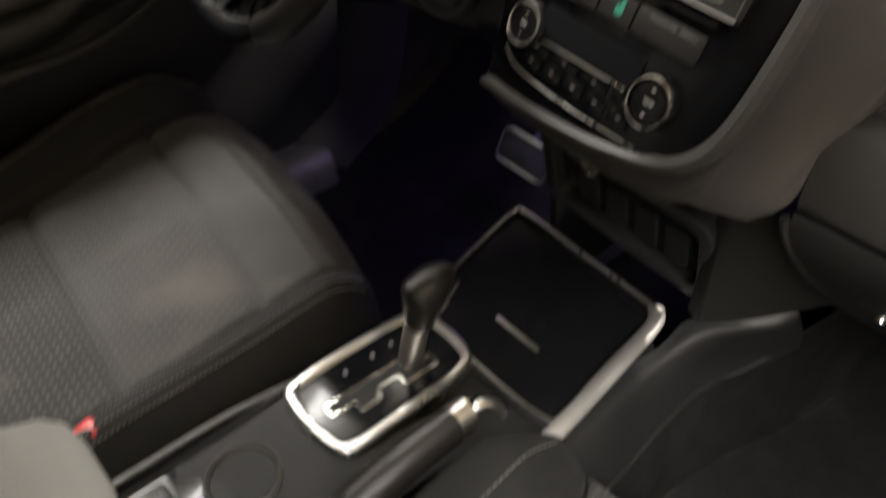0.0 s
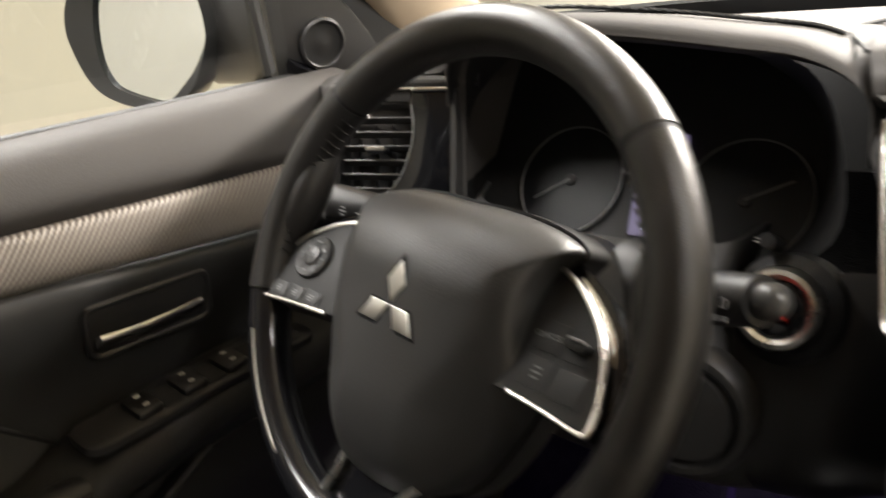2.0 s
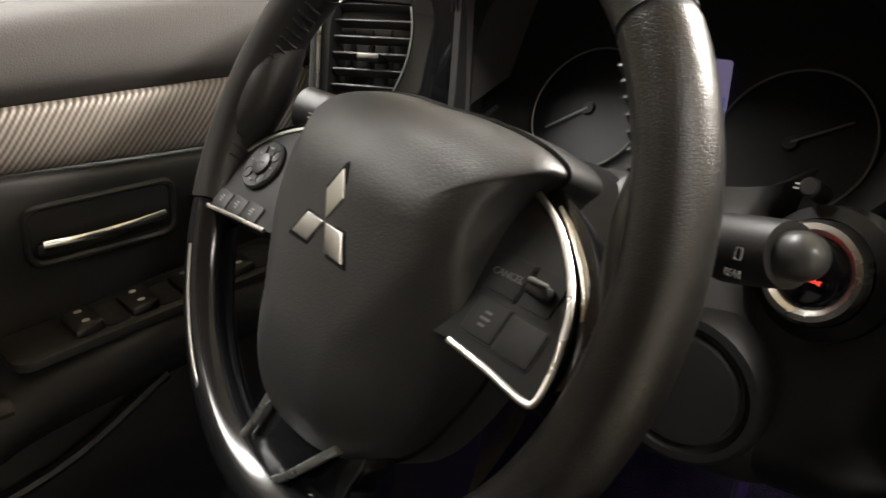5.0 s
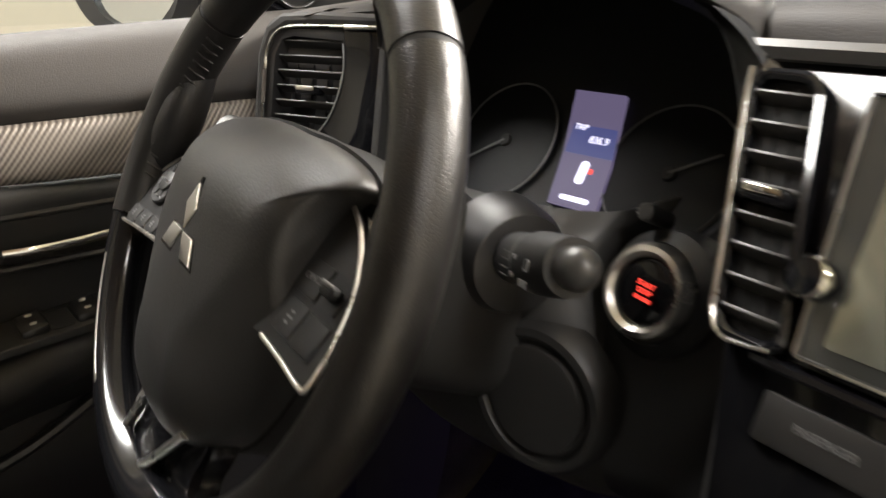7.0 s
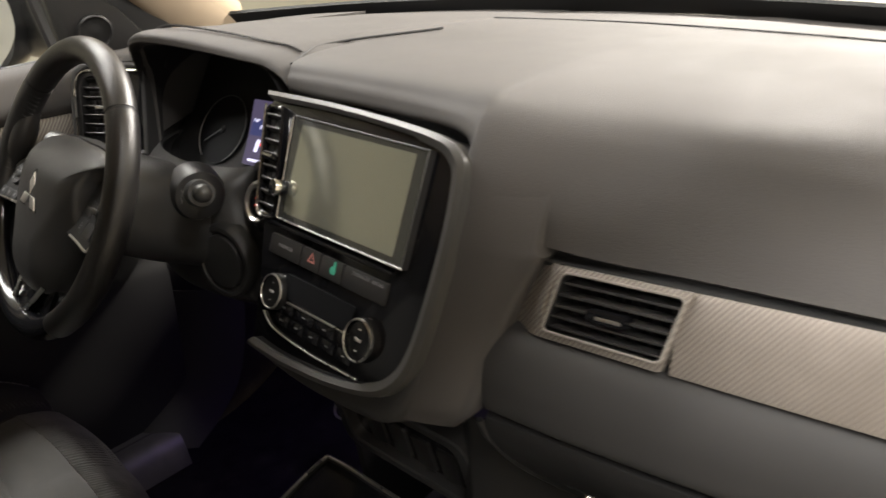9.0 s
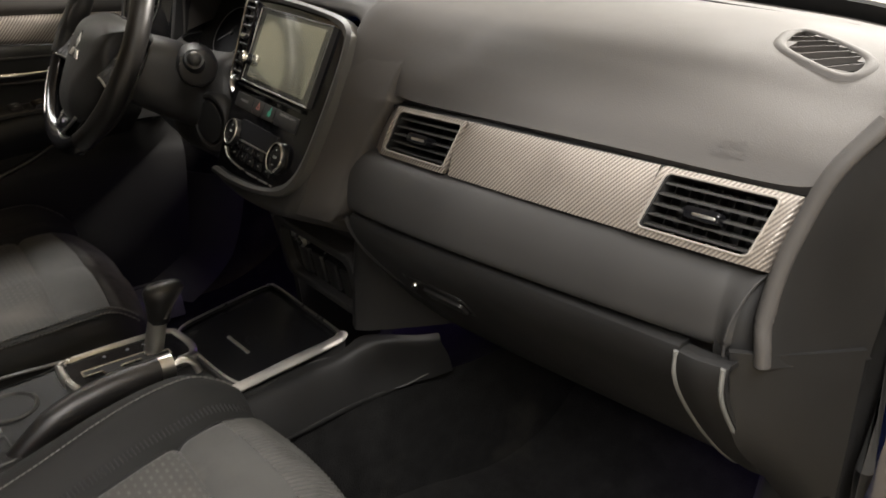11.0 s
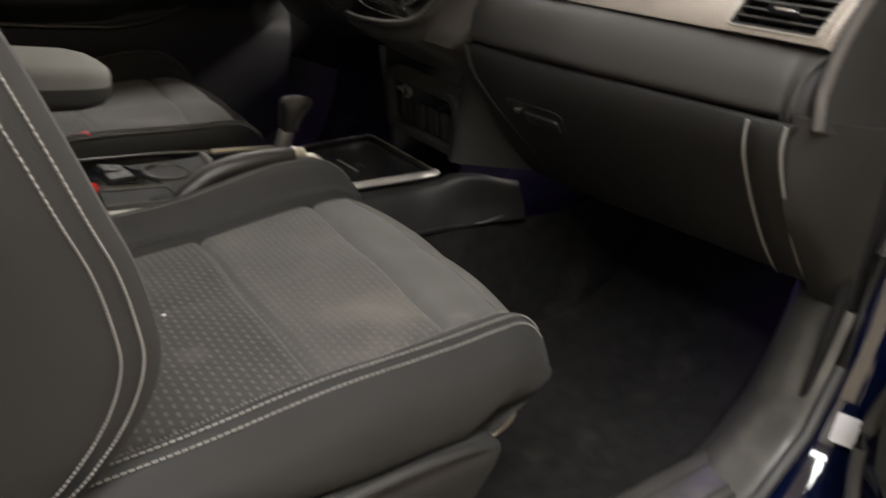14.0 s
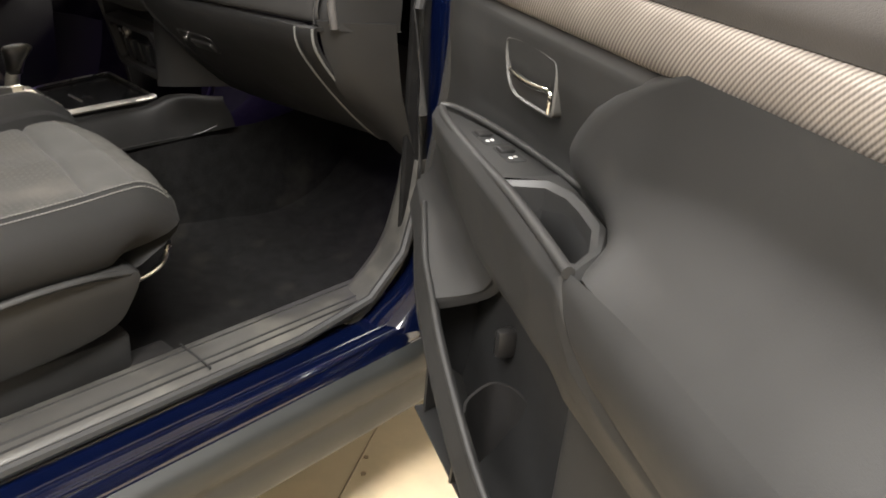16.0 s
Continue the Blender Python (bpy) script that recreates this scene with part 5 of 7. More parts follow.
for z, dy in ((1.062, 0.035), (1.045, 0.012), (1.02, 0.002), (0.98, 0.0), (0.94, 0.0), (0.905, 0.004), (0.885, 0.016), (0.872, 0.05), (0.866, 0.10)):
    k = 0.040 * max(0.0, min(1.0, (z - 0.955) / 0.045))
    cover.append([(-0.53, 0.12 + dy, z), (-0.50, 0.07 + dy, z), (-0.45, 0.04 + dy, z), (-0.38, 0.022 + dy, z), (-0.31 - 0.4 * k, 0.022 + dy, z), (-0.262 - 0.7 * k, 0.029 + dy, z), (-0.228 - k, 0.040 + dy, z), (-0.214 - k, 0.062 + dy, z), (-0.210 - k, 0.11 + dy, z)])
part("lower_cover", loft(cover, 34, 34, 0.004), COLUMN_PLASTIC, column, "broad dark plastic cover below the column")
stalk = spline([(-0.290, 0.022, 1.040), (-0.25, 0.0, 1.053), (-0.215, -0.018, 1.064), (-0.174, -0.035, 1.0765)], 24)
part("stalk_root", lathe([(0.036, -0.016), (0.034, 0.008), (0.030, 0.018), (0.022, 0.020)], basis(stalk[1], (0.3, 0.9, 0), (0, 0, 1)), 32), PLASTIC, column)
ws_ = part("wiper_stalk", tube(stalk[1:12], 0.0150, 0.0150, 22), PLASTIC, column, "black wiper stalk with a rounded grey end")
part("ring", tube(stalk[11:13], 0.0158, 0.0158, 24), GREY_STRIP, ws_, "thin pale index ring")
part("collar", tube(stalk[12:20], 0.0166, 0.0166, 24, taper=lambda f: 1.0 - 0.10 * f * f), PLASTIC, ws_)
part("stalk_end", tube(spline(stalk[18:-1], 14), 0.0122, 0.0122, 22, taper=lambda f: 0.85 + 0.1 * f if f < 0.5 else 0.9 * math.sqrt(max(0.02, 1 - (2 * f - 1) ** 2))), STALK_END, ws_, "smooth dark grey rounded end")
sm = basis((-0.222, -0.034, 1.064), (0.86, -0.44, 0.2), (0, 0.3, 1))
lettering("REAR", 0.0050, sm @ pose(0.011, -0.006, 0.0020), INK_DIM, ws_)
part("symbol", band(rrect(0.005, 0.006, 0.001, 2, 0.012, 0.003), rrect(0.0036, 0.0046, 0.0008, 2, 0.012, 0.003), 0.0015, 0.0022, sm, 0.0001), INK_DIM, ws_)
lettering("OFF", 0.0036, sm @ pose(-0.006, -0.004, 0.0022), INK_DIM, ws_)
lettering("INT", 0.0036, sm @ pose(-0.006, 0.005, 0.0022), INK_DIM, ws_)
bars([(x, y, 0.0040) for x in (-0.027, -0.020) for y in (0.006, 0.002, -0.002, -0.006)], sm @ pose(0, 0, 0.0010), INK_DIM, ws_, h=0.0008)
ls = part("light_stalk", tube(spline([(-0.44, 0.0, 1.06), (-0.49, -0.02, 1.075), (-0.54, -0.035, 1.085)], 14), 0.013, n=16, taper=lambda f: 1 + 0.25 * (f > 0.6)), PLASTIC, column, "black light stalk with printed symbols")
bars([(0, 0.003, 0.0028), (0, 0, 0.005), (0, -0.003, 0.0028), (0.014, 0, 0.004)], basis((-0.52, -0.046, 1.084), (0.95, 0.25, -0.1), (0, 0.2, 1)), INK, ls, h=0.0008)

# ---- steering wheel ----
wheel = thing("steering_wheel", "black leather steering wheel with satin silver spoke trim", "steering wheel")
RC = 0.166
WHEEL = basis((-0.3701, -0.1119, 1.0702), (0.99436, -0.09787, -0.04099), (0.07826, 0.41559, 0.90618))
AXIS = WHEEL.to_3x3() @ Vector((0, 0, 1))


def rim_pt(a, r=RC, h=0.0):
    return WHEEL @ Vector((r * math.cos(a), r * math.sin(a), h))


def rim_arc(a0, a1, n):
    return [radians(a0 + (a1 - a0) * i / (n - 1)) for i in range(n)]


def rim_piece(a0, a1, mat, ra=0.0160, rb=0.0175, n=48, label=""):
    return part("rim", tube([rim_pt(a) for a in rim_arc(a0, a1, n)], ra, rb, 22, up=AXIS), mat, wheel, label)


rim_piece(42.6, 138.0, LEATHER, label="worn black leather upper rim")
rim_piece(-56, 41.4, LEATHER, label="worn black leather grip")
rim_piece(139.2, 195, LEATHER)
rim_piece(195.5, 303.5, GLOSS, 0.0150, 0.0162, label="gloss black lower rim")
for a in (42.0, 138.6):
    part("rim_seam", tube([rim_pt(radians(a + d)) for d in (-0.6, 0.6)], 0.0153, 0.0168, 22, up=AXIS), DARK, wheel)
# thumb rests swelling inwards above the spokes
for a0, s in ((168, -1), (12, 1)):
    part("thumb_rest", tube([rim_pt(radians(a0 - s * (-16 + 2.0 * i)), RC - 0.010 * math.sin(math.pi * i / 16), -0.004) for i in range(17)], 0.0155, 0.0165, 18, up=AXIS, taper=lambda f: 0.72 + 0.28 * math.sin(math.pi * f)), LEATHER, wheel)
bm = bmesh.new()
for i in range(17):
    for a, d in ((radians(142 + i * 2.6), 1), (radians(38 - i * 2.6), -1)):
        mid = rim_pt(a + d * 0.012, RC - 0.0166, 0.003)
        tube([rim_pt(a, RC - 0.0150, 0.0085), mid, rim_pt(a + d * 0.024, RC - 0.0158, -0.004)], 0.0008, n=6, bm=bm)
tagged(part("stitching", bm, LEATHER, wheel, "dark cross-stitching along the rim"), kind="stuff")
# bright strip added in place of the gloss rim's reflection
part("rim_glint", tube([rim_pt(a, RC - 0.001, 0.0150 - 0.0035 * (i > 19)) for i, a in enumerate(rim_arc(206, 246, 24))], 0.0021, 0.0016, 10, up=AXIS), SATIN_CHROME, wheel, "thin bright strip standing for a reflection on the lower rim")

# airbag cover: a shield with creased flanks, domed towards the driver
half = [(0.0, 0.060), (0.030, 0.0605), (0.058, 0.058), (0.078, 0.0535), (0.087, 0.0475), (0.081, 0.038), (0.0765, 0.020), (0.0785, -0.005), (0.084, -0.025), (0.087, -0.042), (0.079, -0.068), (0.064, -0.098), (0.046, -0.116), (0.022, -0.125), (0.0, -0.127)]
shield = half + [(-x, y) for x, y in half[-2:0:-1]]
sh = [(p.x, p.y) for p in spline([(x, y, 0) for x, y in shield], 132, True)][::-1]


def hub_height(x, y):
    d = abs(x) - max(0.030, 0.048 + 0.62 * (y + 0.036))
    h = 0.0264 - 1.5 * x * x - 0.17 * (d + math.sqrt(d * d + 0.000008))
    return h - 11.0 * max(0.0, y - 0.006) ** 2 - 4.0 * max(0.0, -y - 0.06) ** 2


cy = -0.030
loops = [at(WHEEL, sh, -0.040)]
for k in (1.0, 0.992, 0.98, 0.96, 0.93, 0.89, 0.84, 0.79, 0.74, 0.69, 0.64, 0.59, 0.54, 0.48, 0.42, 0.35, 0.28, 0.2, 0.1, 0.01):
    soft = 0.007 * max(0.0, (k - 0.66) / 0.34) ** 2.4 + 0.005 * max(0.0, (k - 0.96) / 0.04) ** 2
    pts = [(x * k, cy + (y - cy) * k) for x, y in sh]
    loops.append([WHEEL @ Vector((x, y, hub_height(x, y) - soft)) for x, y in pts])
hub = part("hub_pad", rings(loops, cap0=True, cap1=True), HUB, wheel, "grained dark airbag cover", sharp=60)
part("hub_gap", plate(inset(sh, -0.0022), -0.05, -0.026, WHEEL), DARK, wheel)


def rhomb(l, w, a, d=0.0):
    c, s = math.cos(a), math.sin(a)
    return [(c * x - s * y, s * x + c * y) for x, y in ((d, 0), (l / 2 + d, -w / 2), (l + d, 0), (l / 2 + d, w / 2))]


EM = WHEEL @ pose(-0.002, -0.0125, 0.0252, 0, 0, 0)
bm = bmesh.new()
bm2 = bmesh.new()
for a in (88, 208, 328):
    plate(rhomb(0.0262, 0.0152, radians(a), 0.0012), 0.0, 0.0022, EM, 0.0006, bm=bm)
    plate(rhomb(0.0325, 0.0190, radians(a), -0.0012), -0.004, 0.0011, EM, bm=bm2)
em = part("emblem", bm, EMBLEM, hub, "three chrome lozenges")
part("emblem_bed", bm2, GLOSS, em)
lettering("SRS", 0.0095, WHEEL @ pose(-0.002, -0.062, 0.0237), INK_FAINT, hub, depth=0.0003)
lettering("AIRBAG", 0.0068, WHEEL @ pose(-0.002, -0.0715, 0.0232), INK_FAINT, hub, depth=0.0003)
bars([(-0.001, -0.0500, 0.005), (-0.001, -0.0478, 0.003)], WHEEL @ pose(0, 0, 0.0249), INK_FAINT, hub)


# spokes: their faces lean back from the lower edge
SPOKE = basis(WHEEL @ Vector((0, -0.037, 0.008)), WHEEL.to_3x3() @ Vector((1, 0, 0)), WHEEL.to_3x3() @ Vector((0, 1, -0.38)))
out_l = [(-0.0800, -0.0035), (-0.118, -0.0065), (-0.150, -0.0095), (-0.1565, -0.0065), (-0.1600, 0.004), (-0.1590, 0.018), (-0.152, 0.033), (-0.139, 0.0475), (-0.115, 0.061), (-0.074, 0.074)]
out_r = [(0.0850, 0.0018), (0.110, -0.0002), (0.134, -0.0030), (0.1395, -0.0005), (0.1385, 0.012), (0.1350, 0.024), (0.1290, 0.038), (0.1180, 0.0525), (0.0985, 0.069), (0.0720, 0.082)]
for pts, side in ((out_l, -1), (out_r, 1)):
    edge = [(p.x, p.y) for p in spline([(x, y, 0) for x, y in pts], 64)]
    face = edge + [(side * 0.058, 0.070), (side * 0.058, 0.0)]
    sp = part("spoke", plate(ccw(face), -0.024, 0.0, SPOKE, 0.0006), SPOKE_PLASTIC, wheel, "spoke with thumb switches")
    run = [SPOKE @ Vector((x, y, 0.0004)) for x, y in edge]
    part("spoke_trim", tube(run, 0.0016, 0.0012, 8, up=SPOKE.to_3x3() @ Vector((0, 0, 1))), SATIN_CHROME, sp, "satin silver edge")
    outer = [(x * 1.055 + side * 0.002, y * 1.05 + 0.004) for x, y in edge[26:]]
    part("spoke_outer", plate(ccw(edge[24:] + outer[::-1]), -0.026, -0.004, SPOKE, 0.002), GLOSS, sp, "gloss black edge of the spoke")
part("spoke_flash", tube(spline([SPOKE @ Vector(p) for p in ((0.092, 0.0775, -0.0030), (0.106, 0.0680, -0.0030), (0.119, 0.0570, -0.0032), (0.1285, 0.0465, -0.0036), (0.134, 0.036, -0.004))], 16), 0.0021, 0.0010, 8, up=SPOKE.to_3x3() @ Vector((0, 0, 1)), taper=lambda f: 0.35 + 0.65 * math.sin(math.pi * f)), CHROME, wheel, "bright chrome accent")
m = SPOKE @ pose(-0.1218, 0.0303, 0)
pad = part("mode_pad", lathe([(0.0172, -0.002), (0.0172, 0.0022), (0.0160, 0.0034), (0.0140, 0.0030), (0.0085, 0.0026)], m, 40), SPOKE_PLASTIC, wheel, "round four-way switch")
for a in (45, 135, 225, 315):
    part("scallop", lathe([(0.0042, 0.0025), (0.0040, 0.0036), (0.0034, 0.0030), (0.0005, 0.0027)], m @ pose(0.0118 * math.cos(radians(a)), 0.0118 * math.sin(radians(a)), 0), 16), PLASTIC, pad)
part("mode_button", lathe([(0.0075, 0.0), (0.0075, 0.0044), (0.0060, 0.0052)], m, 24), PLASTIC, pad)
lettering("MODE", 0.0038, m @ pose(0, 0, 0.0054), INK_DIM, pad)
bars([(0, 0.0118, 0.004), (0, -0.0118, 0.003), (0.0118, 0, 0.002), (-0.0118, 0, 0.002)], m @ pose(0, 0, 0.0037), INK_DIM, pad)
for i in range(3):
    x, y = -0.1385 + i * 0.0188, -0.0003 + i * 0.0011
    k = part("switch", plate(rrect(0.0178, 0.0112, 0.0016, 3, x, y), -0.002, 0.0014, SPOKE, 0.0007), SPOKE_PLASTIC, wheel)
    part("switch_gap", band(rrect(0.0188, 0.0122, 0.002, 3, x, y), rrect(0.0178, 0.0112, 0.0016, 3, x, y), -0.002, 0.0005, SPOKE, 0.0001), DARK, k)
    bars(((x, y + 0.0018, 0.004), (x - 0.0008, y, 0.0055), (x, y - 0.0018, 0.0035)), SPOKE @ pose(0, 0, 0.0015), INK_DIM, k, h=0.0010)
for i, (x, y, w, h) in enumerate(((0.0935, 0.0385, 0.0205, 0.0182), (0.0965, 0.0172, 0.0195, 0.0175), (0.1180, 0.0160, 0.0205, 0.0175))):
    k = part("switch", plate(rrect(w, h, 0.0012, 3, x, y), -0.002, 0.0012, SPOKE, 0.0006), SPOKE_PLASTIC, wheel)
    part("switch_gap", band(rrect(w + 0.0016, h + 0.0016, 0.0016, 3, x, y), rrect(w, h, 0.0012, 3, x, y), -0.002, 0.0006, SPOKE, 0.0001), DARK, k)
    if i == 0:
        lettering("CANCEL", 0.0047, SPOKE @ pose(x, y, 0.0014, 0, 0, 2), INK_DIM, k)
    elif i == 1:
        bars([(x, y + 0.003, 0.004), (x, y, 0.006), (x, y - 0.003, 0.004)], SPOKE @ pose(0, 0, 0.0013), INK_DIM, k, h=0.0012)
tog = part("toggle_recess", plate(rrect(0.0172, 0.0185, 0.0015, 3, 0.1145, 0.0385), -0.004, 0.0008, SPOKE), DARK, wheel)
part("toggle", box(0.0125, 0.0062, 0.0075, SPOKE @ pose(0.1145, 0.0380, 0.0035, 10), 0.0018), SPOKE_PLASTIC, tog)
part("toggle_tip", box(0.0110, 0.0022, 0.0020, SPOKE @ pose(0.1145, 0.0400, 0.0080, 10), 0.0008), GREY_STRIP, tog)

# lower spoke: a bright U-shaped frame round a gloss black inlay
path = spline([(x, y, 0) for x, y in ((-0.026, -0.112), (-0.034, -0.138), (-0.0440, -0.161), (-0.0425, -0.1705), (-0.031, -0.1735), (-0.017, -0.1675), (0.008, -0.147), (0.040, -0.113))], 36)
part("lower_spoke", tube([WHEEL @ Vector((p.x, p.y, 0.0045)) for p in path], 0.0027, 0.0030, 10, up=AXIS), EMBLEM, wheel, "bright U-shaped lower spoke frame")
o = [(p.x, p.y) for p in path]
part("spoke_inlay", plate(ccw(o), -0.016, 0.001, WHEEL, 0.001), GLOSS, wheel)
part("lower_bed", plate(ccw(smooth2([(-0.034, -0.105), (-0.045, -0.138), (-0.056, -0.163), (-0.044, -0.178), (0.0, -0.181), (0.040, -0.172), (0.052, -0.160), (0.045, -0.138), (0.045, -0.108)], 44)), -0.024, -0.005, WHEEL, 0.003), GLOSS, wheel)
part("lower_plate", plate(ccw(smooth2([(-0.010, -0.1735), (0.006, -0.162), (0.020, -0.150), (0.028, -0.154), (0.022, -0.166), (0.006, -0.1760)], 26)), -0.006, -0.002, WHEEL, 0.002), SATIN_CHROME, wheel, "satin silver lower plate")

# ---- pedals ----
for name, x, z, w, h, lab in (("brake_pedal", -0.36, 0.53, 0.11, 0.055, "black rubber brake pedal with a bright edge"), ("accelerator_pedal", -0.22, 0.50, 0.055, 0.15, "black upright accelerator pedal")):
    ped = thing(name, lab, "pedal")
    m = basis((x, 0.30, z), (1, 0, 0), (0, 0.45, 1))
    part("pad", plate(rrect(w, h, 0.012, 4), -0.012, 0.0, m, 0.004), RUBBER, ped)
    part("edge", band(rrect(w + 0.006, h + 0.006, 0.014, 4), rrect(w - 0.002, h - 0.002, 0.011, 4), -0.008, 0.002, m, 0.001), SATIN_CHROME, ped)
    part("arm", tube(spline([(x, 0.31, z + 0.01), (x, 0.38, z + 0.06), (x, 0.42, z + 0.25)], 10), 0.008, n=8), DARK, ped)

# ---- centre console ----
console = thing("centre_console", "black centre console with silver side rails", "console")
ZC = 0.688
secs = []
for y, w, z in ((-0.95, 0.15, 0.645), (-0.6, 0.15, 0.66), (-0.36, 0.149, 0.671), (-0.3, 0.148, 0.677), (-0.17, 0.143, 0.668), (-0.02, 0.12, 0.66), (0.04, 0.108, 0.655)):
    v = min(w, 0.108) if y < -0.1 else w + 0.02
    secs.append([(-v - 0.01, y, 0.45), (-v - 0.008, y, 0.60), (-v, y, z - 0.015), (-v + 0.012, y, z), (-0.05, y, z), (0.05, y, z), (w - 0.032, y, z), (w - 0.02, y, z - 0.015), (w - 0.008, y, 0.60), (w, y, 0.45)])
part("console_body", loft(secs, 40, 46, 0.004), MATTE, console, "dark grained plastic console body")
part("console_front", loft([[(0.112, -0.32, 0.66), (0.10, -0.06, 0.662), (0.105, 0.02, 0.664), (0.11, 0.065, 0.682), (0.15, 0.10, 0.69), (0.165, 0.13, 0.685), (0.175, 0.17, 0.68)], [(0.135, -0.32, 0.652), (0.125, -0.09, 0.654), (0.122, 0.012, 0.656), (0.135, 0.06, 0.674), (0.158, 0.09, 0.682), (0.176, 0.125, 0.678), (0.186, 0.165, 0.67)], [(0.158, -0.32, 0.62), (0.15, -0.12, 0.62), (0.138, 0.02, 0.615), (0.145, 0.08, 0.62), (0.165, 0.12, 0.635), (0.180, 0.15, 0.64), (0.19, 0.18, 0.64)], [(0.167, -0.32, 0.592), (0.16, -0.12, 0.592), (0.147, 0.02, 0.588), (0.15, 0.08, 0.59), (0.166, 0.125, 0.60), (0.18, 0.155, 0.605), (0.19, 0.19, 0.61)]], 24, 28, 0.004), MATTE, console)
part("tunnel_carpet", loft([[(0.152, -0.3, 0.60), (0.15, -0.12, 0.60), (0.14, 0.02, 0.595), (0.146, 0.09, 0.60), (0.165, 0.16, 0.60), (0.20, 0.32, 0.62), (0.22, 0.58, 0.70)], [(0.16, -0.3, 0.5), (0.156, -0.12, 0.5), (0.15, 0.02, 0.5), (0.155, 0.1, 0.5), (0.168, 0.18, 0.5), (0.205, 0.34, 0.5), (0.23, 0.60, 0.58)], [(0.165, -0.3, 0.37), (0.16, -0.12, 0.37), (0.155, 0.02, 0.37), (0.16, 0.1, 0.37), (0.175, 0.2, 0.37), (0.22, 0.36, 0.38), (0.25, 0.60, 0.46)]], 16, 26, 0.004), CARPET, console, "dark carpet on the tunnel side")
part("console_seam", tube(spline([(0.168, -0.3, 0.597), (0.161, -0.12, 0.597), (0.148, 0.0, 0.594), (0.148, 0.08, 0.594), (0.160, 0.11, 0.598), (0.170, 0.13, 0.607), (0.180, 0.16, 0.62)], 24), 0.0016, n=6), SATIN, console)
rail = spline([(0.108, -0.62, 0.668), (0.110, -0.48, 0.671), (0.117, -0.32, 0.675), (0.114, -0.18, 0.676), (0.104, -0.09, 0.676), (0.094, -0.02, 0.675), (0.085, 0.036, 0.674), (0.072, 0.056, 0.672)], 44)
part("side_rail", tube(rail, 0.0095, 0.006, 12), RAIL, console, "satin silver side rail")
edge = spline([(-0.108, -0.62, 0.672), (-0.106, -0.48, 0.678), (-0.104, -0.38, 0.681), (-0.096, -0.30, 0.681), (-0.096, -0.22, 0.68), (-0.098, -0.15, 0.676)], 30)
part("side_edge", tube(edge, 0.0035, 0.002, 10), BEZEL_TRIM, console, "narrow silver edge")
# storage tray with its thin rim
TR = pose(0, 0, 0.672)
tray_o = smooth2([(-0.152, 0.050), (-0.137, 0.067), (-0.05, 0.064), (0.062, 0.058), (0.084, 0.044), (0.095, -0.05), (0.107, -0.128), (0.098, -0.150), (0.03, -0.156), (-0.06, -0.152), (-0.100, -0.138), (-0.125, -0.07)], 64)[::-1]
tray_i = inset(tray_o, 0.006)
tray = part("tray", band(tray_o, tray_i, -0.03, 0.004, TR, 0.002), SATIN, console, "glossy black open storage tray")
part("tray_floor", plate(inset(tray_o, 0.004), -0.03, -0.003, TR), TRAY_BLACK, tray)
part("tray_edge", tube([TR @ Vector((x, y, 0.0045)) for x, y in tray_i], 0.0019, n=6, closed=True), SATIN_CHROME, tray)
part("tray_handle", box(0.064, 0.0055, 0.0025, TR @ pose(-0.004, -0.085, -0.002, 0, 0, 0), 0.001), SATIN_CHROME, tray, "slim bright strip")

# gear lever and gate
GM = pose(-0.043, -0.232, ZC - 0.008, 0, 0, 0)
gate = thing("gear_selector", "black leather gear lever in a silver-framed stepped gate", "gear lever")
go = smooth2([(-0.052, -0.08), (-0.056, 0.0), (-0.05, 0.075), (-0.02, 0.088), (0.03, 0.085), (0.048, 0.06), (0.052, -0.02), (0.05, -0.08), (0.02, -0.095), (-0.03, -0.095)], 48)[::-1]
gi = inset(go, 0.011)
part("gate_frame", band(go, gi, -0.01, 0.006, GM, 0.003), SATIN_CHROME, gate, "satin silver gate frame")
part("gate_plate", plate(gi, -0.01, 0.002, GM), GLOSS, gate)
step = [(-0.006, -0.07), (0.008, -0.07), (0.008, -0.045), (0.02, -0.045), (0.02, -0.02), (0.009, -0.02), (0.009, 0.008), (0.022, 0.008), (0.022, 0.05), (0.008, 0.05), (0.008, 0.02), (-0.006, 0.02)]
part("gate_slot", plate(step, 0.0, 0.0035, GM), DARK, gate)
bm = bmesh.new()
for a, b in zip(step, step[1:] + step[:1]):
    tube([GM @ Vector((*a, 0.0036)), GM @ Vector((*b, 0.0036))], 0.0011, n=6, bm=bm)
part("gate_edge", bm, CHROME, gate, "bright stepped gate edge")
for y in (0.05, 0.028, 0.004, -0.03):
    bars([(-0.028, y, 0.006)], GM @ pose(0, 0, 0.003), INK_DIM, gate, h=0.005)
lev = spline([(-0.044, -0.200, 0.68), (-0.044, -0.194, 0.71), (-0.044, -0.187, 0.738)], 8)
part("lever_stem", tube(lev, 0.012, 0.014, 16), SATIN_CHROME, gate, "satin silver lever stem")
loops = []
for z, rx, ry, dy in ((0.728, 0.0145, 0.0155, 0.0), (0.740, 0.016, 0.0175, 0.001), (0.755, 0.0185, 0.0205, 0.004), (0.767, 0.0205, 0.027, 0.009), (0.777, 0.0195, 0.031, 0.012), (0.784, 0.015, 0.026, 0.012), (0.788, 0.006, 0.012, 0.012)):
    loops.append([Vector((-0.044 + rx * math.cos(a), -0.187 + dy + ry * math.sin(a), z)) for a in [2 * math.pi * i / 28 for i in range(28)]])
